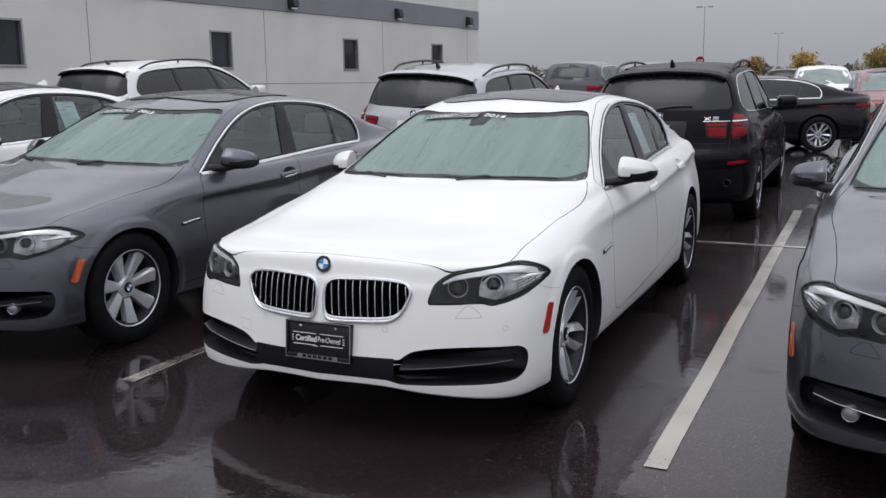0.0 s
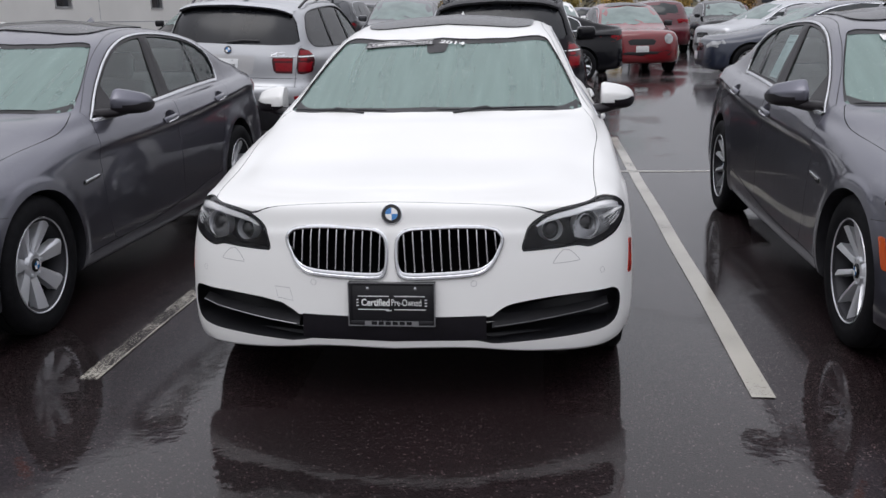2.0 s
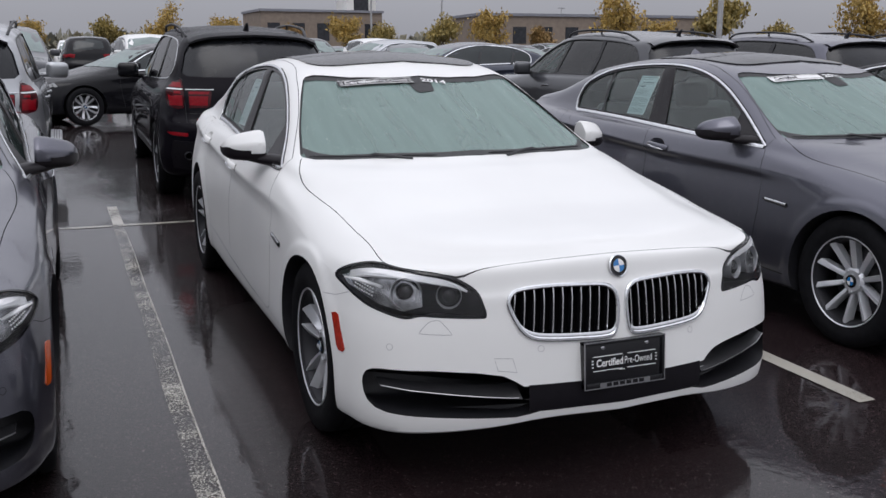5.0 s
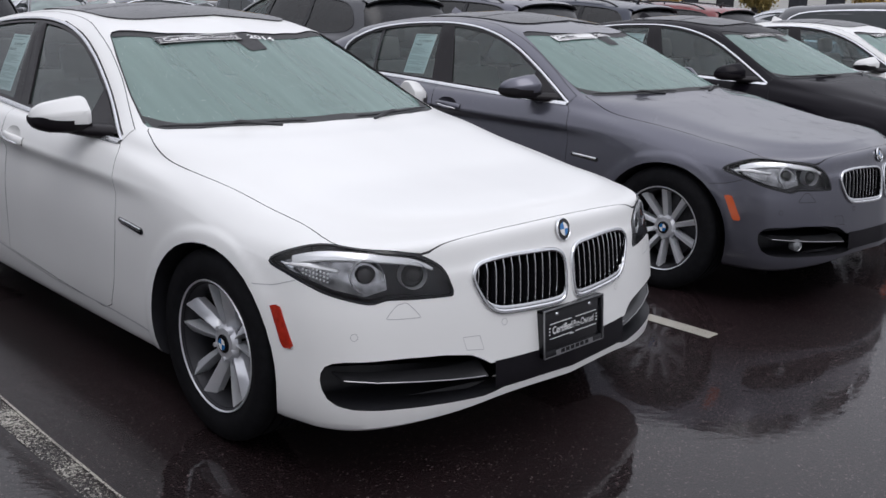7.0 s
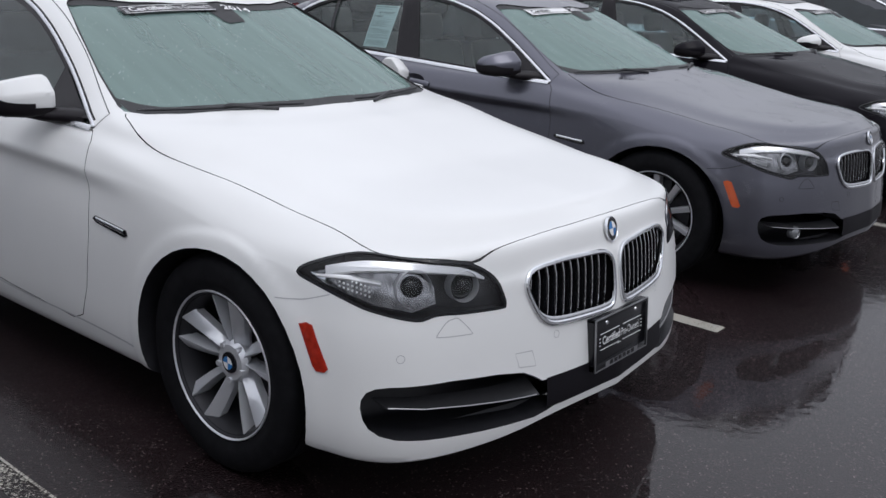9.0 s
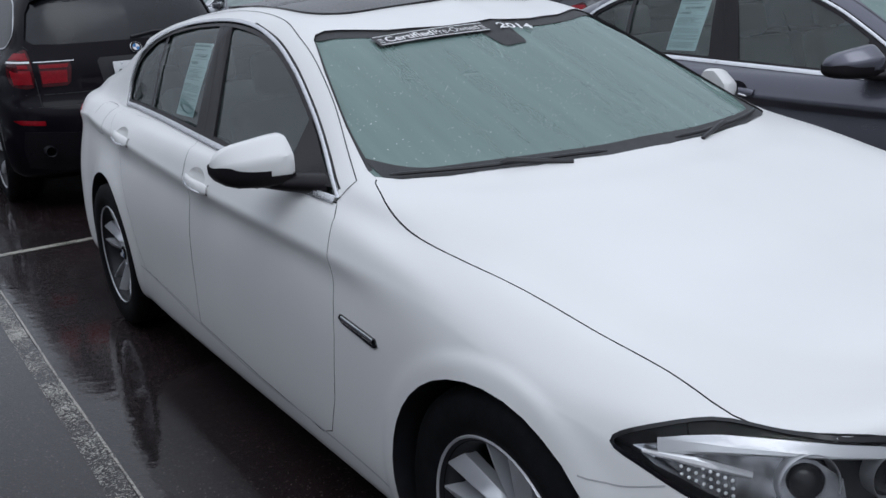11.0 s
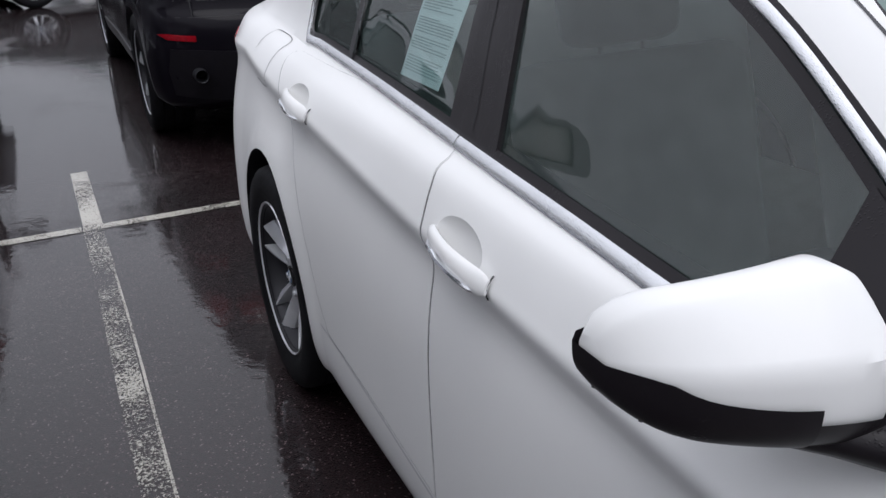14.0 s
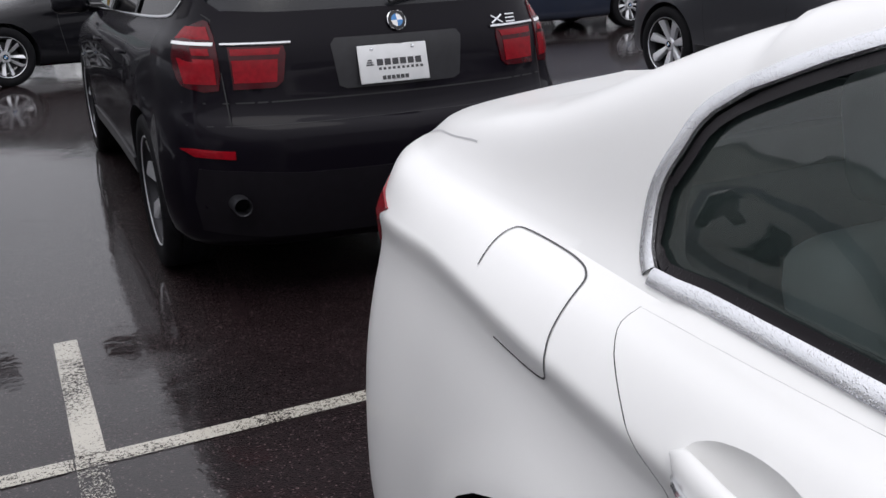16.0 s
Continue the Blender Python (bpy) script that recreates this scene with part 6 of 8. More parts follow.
def suv(m, paint_mat, label, rails=PLASTIC, dark=False, group="", boards=False):
    body, T = suv_shell()
    car = thing("suv", m, label, "car", group)
    part("body", repaint(body, paint_mat), None, car)
    back = (0, -1, 0)
    R = lambda pts: [(x, 4.2, z) for x, z in pts]
    lower = DARKCLAD if dark else PLASTIC
    # lower bumper cladding and its painted valance
    bm = bmesh.new()
    sheet(bm, T, R(mirrored([(0, 0.60), (0.45, 0.605), (0.70, 0.625), (0.84, 0.63), (0.86, 0.50), (0.84, 0.36), (0.6, 0.33), (0, 0.32)])), back, 0.006, 12, lip=0.01, fine=0.05)
    part("bumper_insert", bm, lower, car, "black plastic lower bumper insert")
    bm = bmesh.new()
    for z in (0.885, 0.80):
        strip(bm, T, [(x, 4.2, z) for x in np.linspace(-0.86, 0.86, 25)], back, 0.006 if z > 0.85 else 0.003, 0.001)
    strip(bm, T, R([(-0.71, 0.80), (-0.715, 1.0), (-0.717, 1.2), (-0.74, 1.22)]), back, 0.005, 0.001)
    strip(bm, T, R([(0.71, 0.80), (0.715, 1.0), (0.717, 1.2), (0.74, 1.22)]), back, 0.005, 0.001)
    part("tailgate_seam", bm, GAP, car)
    # plate recess, plate with bars for its print, emblem
    bm = bmesh.new()
    sheet(bm, T, R(mirrored([(0, 1.115), (0.27, 1.115), (0.29, 1.09), (0.27, 0.93), (0.24, 0.915), (0, 0.915)])), back, 0.003, 10, fine=0.04)
    part("plate_recess", bm, PLASTIC if dark else SHADEGREY, car)
    pl = new("licence_plate")
    pl.parent = car
    q, nn = lay(T, (0.036, 4.2, 1.003), back, 0.012)
    pm = Matrix.Translation(q) @ pose(0, 0, 0, 90 - 14, 0, 180)
    bm = bmesh.new()
    box(bm, (-0.1525, -0.077, -0.006), (0.1525, 0.077, 0.0), 0.004, pm)
    part("plate", bm, PLATEWHITE, pl, "white dealer plate")
    bm = bmesh.new()
    o, r, u = pm @ Vector((0, 0, 0.0015)), pm.to_3x3() @ Vector((1, 0, 0)), pm.to_3x3() @ Vector((0, 1, 0))
    for k in range(6):
        bar_on(bm, o, r, u, -0.075 + 0.034 * k, -0.008, -0.048 + 0.034 * k, 0.018, n=1)
    for k in range(10):
        bar_on(bm, o, r, u, -0.07 + 0.0205 * k, -0.026, -0.058 + 0.0205 * k, -0.016, n=1)
    for k in range(6):
        bar_on(bm, o, r, u, -0.058 + 0.02 * k, -0.066, -0.042 + 0.02 * k, -0.05, n=1)
    for k in range(3):
        bar_on(bm, o, r, u, -0.122 + 0.004 * k, -0.006 + 0.009 * k, -0.088 - 0.004 * k, 0.0 + 0.009 * k, n=1)
    part("plate_lettering", bm, INK, pl)
    for x in (-0.09, 0.09):
        bm = bmesh.new()
        lathe(bm, [(0.0, 0.004), (0.006, 0.003), (0.008, 0.0)], pm @ pose(x, 0.06, 0.001), 12)
        part("screw", bm, CHROME, pl)
    q, nn = lay(T, (0, 4.2, 1.165), back, 0.006)
    roundel(car, q, nn, 0.043)
    bm = bmesh.new()
    for a, b in (((-0.46, 1.12), (-0.52, 1.152)), ((-0.46, 1.152), (-0.52, 1.12))):
        strip(bm, T, [(a[0] + (b[0] - a[0]) * k / 4, 4.2, a[1] + (b[1] - a[1]) * k / 4) for k in range(5)], back, 0.009, 0, depth=0.005)
    for z in (1.121, 1.136, 1.151):
        strip(bm, T, [(-0.54 - 0.055 * k / 3, 4.2, z) for k in range(4)], back, 0.008, 0, depth=0.005)
    part("model_badge", bm, CHROME, car)
    for s in (1, -1):
        tl = new("tail_light")
        tl.parent = car
        bm = bmesh.new()
        sheet(bm, T, [(x * s, 4.2, z) for x, z in smooth_outline([(0.722, 1.19), (0.755, 1.19), (0.80, 1.16), (0.838, 1.115), (0.86, 1.06), (0.858, 0.975), (0.83, 0.94), (0.73, 0.935), (0.718, 1.07)], 2)], back, 0.006, 6, lip=0.012, fine=0.03)
        part("outer_lens", bm, SMOKERED, tl)
        bm = bmesh.new()
        sheet(bm, T, [(x * s, 4.2, z) for x, z in [(0.68, 1.098), (0.6, 1.098), (0.475, 1.098), (0.47, 1.07), (0.49, 0.965), (0.52, 0.94), (0.678, 0.937)]], back, 0.006, 6, lip=0.012, fine=0.03)
        part("inner_lens", bm, SMOKERED, tl)
        bm = bmesh.new()
        strip(bm, T, [(x * s, 4.2, 1.109) for x in np.linspace(0.445, 0.702, 8)], back, 0.012, 0, depth=0.010)
        part("bright_strip", bm, CHROME, tl)
        bm = bmesh.new()
        strip(bm, T, [(x * s, 4.2, 1.109) for x in np.linspace(0.725, 0.845, 8)], back, 0.014, 0.009)
        part("reversing_strip", bm, WHITELENS, tl)
        # brighter chambers behind the smoked lens
        for x0, x1, x2, z0, z1 in ((0.732, 0.832, 0.79, 1.124, 1.172), (0.745, 0.80, 0.80, 1.068, 1.092), (0.734, 0.838, 0.846, 0.958, 1.054), (0.498, 0.672, 0.672, 1.066, 1.09), (0.515, 0.672, 0.672, 0.962, 1.048)):
            bm = bmesh.new()
            sheet(bm, T, [(x * s, 4.2, z) for x, z in ((x0, z0), ((x0 + x1) / 2, z0), (x1, z0), (x2, z1), ((x0 + x2) / 2, z1), (x0 - (0.012 if x0 < 0.6 else 0), z1))], back, 0.0085, 4, lip=0.004, fine=0.03)
            part("light_chamber", bm, REDLENS, tl)
        bm = bmesh.new()
        sheet(bm, T, [(x * s, 4.2, z) for x, z in ((0.71, 0.705), (0.85, 0.712), (0.89, 0.705), (0.85, 0.68), (0.71, 0.672))], back, 0.005, 4, lip=0.006, fine=0.03)
        part("rear_reflector", bm, REDLENS, car, "red rear reflector")
        # tailpipe
        bm = bmesh.new()
        lathe(bm, [(0.03, -0.12), (0.033, 0.0), (0.036, 0.003), (0.038, -0.004), (0.038, -0.16)], Matrix.Translation((0.715 * s, 3.86, 0.49)) @ pose(0, 0, 0, -90, 0, 0), 28)
        part("tailpipe", bm, BARREL, car, "dark metal tailpipe")
        # roof rails on feet
        bm = bmesh.new()
        P = [lay(T, (0.61 * s, y, 2.2), (0, 0, -1), h)[0] for y, h in ((1.45, -0.005), (1.56, 0.04), (1.75, 0.055), (2.3, 0.058), (2.85, 0.055), (3.05, 0.04), (3.17, -0.005))]
        tube(bm, [Vector(v) for v in smooth_outline([tuple(v) for v in P], 4, False)], 0.014, 8)
        for y in (2.3,):
            q = lay(T, (0.61 * s, y, 2.2), (0, 0, -1), 0)[0]
            tube(bm, [q, q + Vector((0, 0, 0.055))], 0.012, 8)
        part("roof_rail", bm, rails, car)
        down = (-s, 0, 0)
        for nm, line in (("side_window", [(0.64, 1.09), (1.55, 1.11), (1.6, 1.3), (1.68, 1.60), (1.5, 1.57), (1.08, 1.42), (0.78, 1.23)]), ("side_window", [(1.58, 1.11), (2.42, 1.14), (2.5, 1.35), (2.5, 1.60), (1.95, 1.62), (1.7, 1.6), (1.62, 1.3)]), ("quarter_window", [(2.45, 1.14), (3.15, 1.17), (3.36, 1.22), (3.42, 1.31), (3.35, 1.45), (3.2, 1.55), (2.8, 1.6), (2.53, 1.6), (2.53, 1.35)])):
            bm = bmesh.new()
            sheet(bm, T, [(s, y, z) for y, z in line], down, -0.010, 4)
            g = part(nm, bm, PRIVACY if nm[0] == "q" or line[0][0] > 1 else GLASS, car)
            g.visible_shadow = False
        for ln in ([(1.55, 1.11), (1.6, 1.3), (1.68, 1.6)], [(2.43, 1.14), (2.51, 1.35), (2.52, 1.6)]):
            bm = bmesh.new()
            strip(bm, T, [(s, y, z) for y, z in ln], down, 0.07, -0.003)
            part("window_pillar", bm, PLASTIC, car)
        bm = bmesh.new()
        strip(bm, T, [(s, y, z) for y, z in smooth_outline(SUV_WINDOW, 4)], down, 0.014, 0, closed=True, depth=0.005)
        part("window_trim", bm, CHROME if dark else PLASTIC, car)
        bm = bmesh.new()
        for ln in ([(0.62, 1.09), (0.55, 0.9), (0.56, 0.6), (0.6, 0.42)], [(1.6, 1.1), (1.58, 0.9), (1.56, 0.42)], [(2.55, 1.15), (2.5, 0.95), (2.42, 0.75), (2.3, 0.55), (2.25, 0.42)]):
            strip(bm, T, [(s, y, z) for y, z in smooth_outline(ln, 4, False)], down, 0.005, 0.001)
        part("door_seam", bm, GAP, car)
        for y0, z0 in ((1.32, 0.955), (2.28, 0.975)):
            L = lambda y, z, off: lay(T, (s, y, z), down, off)[0]
            part("door_handle", _grip(L, y0, y0 + 0.2, z0, z0 + 0.008), paint_mat, car)
        bm = bmesh.new()
        sheet(bm, T, [(s, y, z) for y, z in ((0.46, 0.33), (1.5, 0.34), (2.45, 0.36), (2.45, 0.44), (1.5, 0.43), (0.46, 0.42))], down, 0.01, 2, lip=0.015)
        part("sill_board", bm, PLASTIC, car)
        if boards:
            bm = bmesh.new()
            box(bm, (min(0.86 * s, 1.075 * s), 0.50, 0.375), (max(0.86 * s, 1.075 * s), 2.40, 0.425), 0.022, seg=3)
            rb = part("running_board", bm, ALLOY, car, "bright ribbed running board")
            for x in (0.985, 1.012, 1.039):
                bm = bmesh.new()
                box(bm, (x * s - 0.005, 0.56, 0.424), (x * s + 0.005, 2.34, 0.428), 0.0015)
                part("tread_strip", bm, PLASTIC, rb)
        # mirror
        bm = bmesh.new()
        box(bm, (-0.12, -0.07, -0.09), (0.12, 0.09, 0.09), 0.05, pose(1.03 * s, 0.86, 1.17, 0, 0, -14 * s), seg=3)
        tube(bm, [(0.82 * s, 0.80, 1.10), (0.95 * s, 0.84, 1.11)], 0.03, 8)
        part("door_mirror", bm, BLACK if dark else paint_mat, car)
        for y in (0.0, 2.93):
            wheel_parts(car, 0.82 * s, y, s, "seven", 0.372, 0.265, 0.262)
        # headlight
        bm = bmesh.new()
        sheet(bm, T, [(x * s, -1.2, z) for x, z in ((0.42, 0.83), (0.62, 0.87), (0.80, 0.90), (0.86, 0.87), (0.82, 0.79), (0.62, 0.76), (0.45, 0.77))], (0, 1, 0), 0.006, 3, lip=0.01)
        part("headlight", bm, WHITELENS, car)
    # glass
    bm = bmesh.new()
    sheet(bm, T, [(x * 1.03, 4.2, (z - 1.41) * 1.04 + 1.41) for x, z in mirrored(SUV_REAR)], back, -0.006, 10, fine=0.06)
    g = part("rear_window", bm, DARKPANE, car, "dark wet rear window")
    g.visible_shadow = False
    bm = bmesh.new()
    sheet(bm, T, [(x * 1.02, (y - 0.8) * 1.03 + 0.8, 2.2) for x, y in mirrored(SUV_SCREEN)], (0, 0, -1), -0.010, 6)
    g = part("windshield", bm, WINDSHIELD, car)
    g.visible_shadow = False
    # spoiler lip over the rear window, with a dark underside
    bm = bmesh.new()
    rows = []
    for x in np.linspace(-0.63, 0.63, 17):
        a = lay(T, (x, 3.36, 2.2), (0, 0, -1), 0)[0]
        w = 1 - 0.35 * abs(x / 0.63) ** 3
        rows.append([bm.verts.new(v) for v in (a + Vector((0, 0, 0.004)), a + Vector((0, 0.13 * w, 0.0)), a + Vector((0, 0.235 * w, -0.03)), a + Vector((0, 0.225 * w, -0.052)), a + Vector((0, 0.12 * w, -0.05)))])
    for a, b in zip(rows, rows[1:]):
        for k in range(4):
            bm.faces.new((a[k], a[k + 1], b[k + 1], b[k])).material_index = 0 if k < 2 else 1
    bmesh.ops.recalc_face_normals(bm, faces=bm.faces)
    part("roof_spoiler", bm, [paint_mat, PLASTIC], car)
    bm = bmesh.new()
    sheet(bm, T, R(mirrored([(0, 1.52), (0.5, 1.515), (0.62, 1.505), (0.585, 1.58), (0, 1.605)])), back, -0.006, 5, fine=0.06)
    part("window_shade_band", bm, GLOSSBLK, car)
    bm = bmesh.new()
    P = [lay(T, (x, 4.2, z), back, 0.02)[0] for x, z in ((0.02, 1.235), (-0.15, 1.262), (-0.33, 1.262))]
    tube(bm, P, 0.010, 6)
    part("rear_wiper", bm, PLASTIC, car)
    bm = bmesh.new()
    o = lay(T, (0, 3.12, 2.2), (0, 0, -1), 0)[0]
    tube(bm, [o, o + Vector((0, 0.04, 0.05)), o + Vector((0, 0.07, 0.07))], [0.03, 0.018, 0.006], 8)
    part("antenna_fin", bm, PLASTIC, car)
    for x in (-0.37, 0.37):
        bm = bmesh.new()
        box(bm, (x - 0.24, 1.2, 0.55), (x + 0.24, 1.8, 0.75), 0.06)
        box(bm, (-0.24, -0.07, 0), (0.24, 0.07, 0.6), 0.05, pose(x, 1.75, 0.7, -12, 0, 0))
        box(bm, (-0.13, -0.05, 0), (0.13, 0.05, 0.17), 0.04, pose(x, 1.92, 1.30, -8, 0, 0))
        part("front_seat", bm, SEAT, car)
        bm = bmesh.new()
        box(bm, (-0.32, -0.07, 0), (0.32, 0.07, 0.62), 0.05, pose(x * 0.95, 2.7, 0.68, -12, 0, 0))
        box(bm, (-0.13, -0.05, 0), (0.13, 0.05, 0.16), 0.04, pose(x, 2.86, 1.29, -8, 0, 0))
        part("rear_seat", bm, SEAT, car)
    return car




# ---- simpler cars farther off ----
PLAIN = {}


def plain_shell(kind):
    if kind not in PLAIN:
        rows, end = (SEDAN, 3.4) if kind == "sedan" else (SUV, 3.2)
        us = np.concatenate([np.linspace(-1, -0.2, 10), np.arange(-0.05, end, 0.16), np.linspace(end, end + 0.8, 10)])
        bm = shell(loft(rows, end, us, 2))
        T = BVHTree.FromBMesh(bm)
        cy = [(0, 0.34, 0.39, 0.38), (2.95, 0.34, 0.39, 0.39)]
        me = carve(mesh_of(bm, bpy.data.materials["paint_slot"]), [(mesh_of(arch_cutter(cy, 0, 0, 0.6, 1.3, 20), PLASTIC), "DIFFERENCE")])
        PLAIN[kind] = (smoothed(me, 45), T)
    return PLAIN[kind]


def plain_car(kind, m, paint_mat, label, roof=None, grille=True, lamps="wide", group="cars across the lot", big_wheels=True, detail=True):
    """A parked car seen from afar: body, windows, lamps, wheels."""
    me, T = plain_shell(kind)
    car = thing("parked_car", m, label, "car", group)
    part("body", repaint(me, paint_mat), None, car)
    wl = SIDE_WINDOW if kind == "sedan" else SUV_WINDOW
    sc = WINDSHIELD_LINE if kind == "sedan" else SUV_SCREEN
    bm = bmesh.new()
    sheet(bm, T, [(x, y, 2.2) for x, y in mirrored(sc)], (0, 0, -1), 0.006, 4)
    part("windshield", bm, FARGLASS_SHEEN, car)
    bm = bmesh.new()
    if kind == "sedan":
        sheet(bm, T, [(x, y, 2.2) for x, y in mirrored(REAR_GLASS_LINE)], (0, 0, -1), 0.006, 3)
    else:
        sheet(bm, T, [(x, 4.2, z) for x, z in mirrored(SUV_REAR)], (0, -1, 0), 0.006, 3)
    part("rear_window", bm, FARGLASS, car)
    if roof:
        bm = bmesh.new()
        sheet(bm, T, [(x, y, 2.4) for x, y in mirrored([(0, 1.3), (0.45, 1.36), (0.56, 1.5), (0.56, 2.6), (0.5, 3.0), (0, 3.1)])], (0, 0, -1), 0.008, 4)
        part("roof_panel", bm, roof, car)
    f = (0, 1, 0)
    k = 0.0 if kind == "sedan" else 0.12
    if grille:
        bm = bmesh.new()
        sheet(bm, T, [(x, -1.2, z + k) for x, z in mirrored([(0, 0.70), (0.25, 0.69), (0.33, 0.65), (0.28, 0.56), (0, 0.55)])], f, 0.006, 2, lip=0.008)
        part("grille", bm, GLOSSBLK, car)
        bm = bmesh.new()
        sheet(bm, T, [(x, -1.2, z + k) for x, z in mirrored([(0, 0.42), (0.6, 0.42), (0.72, 0.38), (0.65, 0.30), (0, 0.30)])], f, 0.006, 2, lip=0.008)
        part("intake", bm, PLASTIC, car)
        bm = bmesh.new()
        box(bm, (-0.15, -0.01, -0.075), (0.15, 0.0, 0.075), 0.003, Matrix.Translation(lay(T, (0, -1.2, 0.46 + k), f, 0.012)[0]))
        part("licence_plate", bm, PLATEWHITE, car)
    for s in (1, -1):
        d = (-s, 0, 0)
        line = smooth_outline(wl, 2)
        bm = bmesh.new()
        sheet(bm, T, [(s, y, z) for y, z in line], d, 0.006, 3)
        part("side_window", bm, FARGLASS, car)
        bm = bmesh.new()
        strip(bm, T, [(s, y, z) for y, z in line], d, 0.02, 0.008, closed=True)
        part("window_trim", bm, CHROME, car)
        bm = bmesh.new()
        for y in (1.85, 2.6):
            bm = bmesh.new()
            strip(bm, T, [(s, y - 0.08 + 0.05 * j, 0.99 + k + 0.12 * j) for j in range(4)], d, 0.05, 0.008)
            part("window_pillar", bm, PLASTIC, car)
        bm = bmesh.new()
        if lamps == "round":
            P = [(s * (0.64 + 0.105 * math.cos(a)), -1.2, 0.81 + 0.12 * math.sin(a)) for a in np.linspace(0, 2 * math.pi, 16, endpoint=False)]
        else:
            P = [(x * s, -1.2, z + k) for x, z in ((0.45, 0.66), (0.62, 0.74), (0.8, 0.755), (0.85, 0.70), (0.78, 0.62), (0.5, 0.61))]
        sheet(bm, T, P, f, 0.008, 3, lip=0.012)
        part("headlight", bm, FARLAMP, car)
        bm = bmesh.new()
        sheet(bm, T, [(x * s, 4.6, z + k * 1.2) for x, z in ((0.45, 0.93), (0.62, 0.95), (0.80, 0.93), (0.86, 0.88), (0.82, 0.80), (0.5, 0.80))], (0, -1, 0), 0.008, 3, lip=0.012)
        part("tail_light", bm, REDLENS, car)
        bm = bmesh.new()
        box(bm, (-0.10, -0.06, -0.07), (0.10, 0.07, 0.07), 0.04, pose(0.97 * s, 0.95, 1.05 + k, 0, 0, -12 * s))
        part("door_mirror", bm, paint_mat if not roof else PLASTIC, car)
        bm = bmesh.new()
        for ln in ([(0.68, 0.93), (0.66, 0.7), (0.72, 0.32)], [(1.82, 0.97), (1.8, 0.7), (1.8, 0.33)], [(2.9, 1.0), (2.7, 0.8), (2.5, 0.4)]):
            strip(bm, T, [(s, y, z + k) for y, z in smooth_outline(ln, 3, False)], d, 0.008, 0.002)
        part("door_seam", bm, GAP, car)
        for y in (0.0, 2.95):
            if detail:
                wheel_parts(car, 0.81 * s, y, s, "twin")
            else:
                bm = bmesh.new()
                cyl(bm, 0.335, 0.335, 0.22, pose(0.81 * s, y, 0.335, 0, 90, 0), 20)
                w = part("wheel", bm, RUBBER, car)
                bm = bmesh.new()
                cyl(bm, 0.235, 0.235, 0.232, pose(0.81 * s, y, 0.335, 0, 90, 0), 20)
                o = new("rim", finish("rim", bm, ALLOY))
                o.parent = w
    return car


def recolour(car, paint_from, paint_to):
    for o in car.children_recursive:
        if o.type == "MESH":
            for sl in o.material_slots:
                if sl.material is paint_from:
                    sl.link = "OBJECT"
                    sl.material = paint_to
    return car


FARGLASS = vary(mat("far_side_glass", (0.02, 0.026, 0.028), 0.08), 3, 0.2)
# fog and sky sheen are put into the pale colour of far windshields
FARGLASS_SHEEN = vary(mat("far_windshield_sheen", (0.16, 0.21, 0.20), 0.1), 3, 0.2)


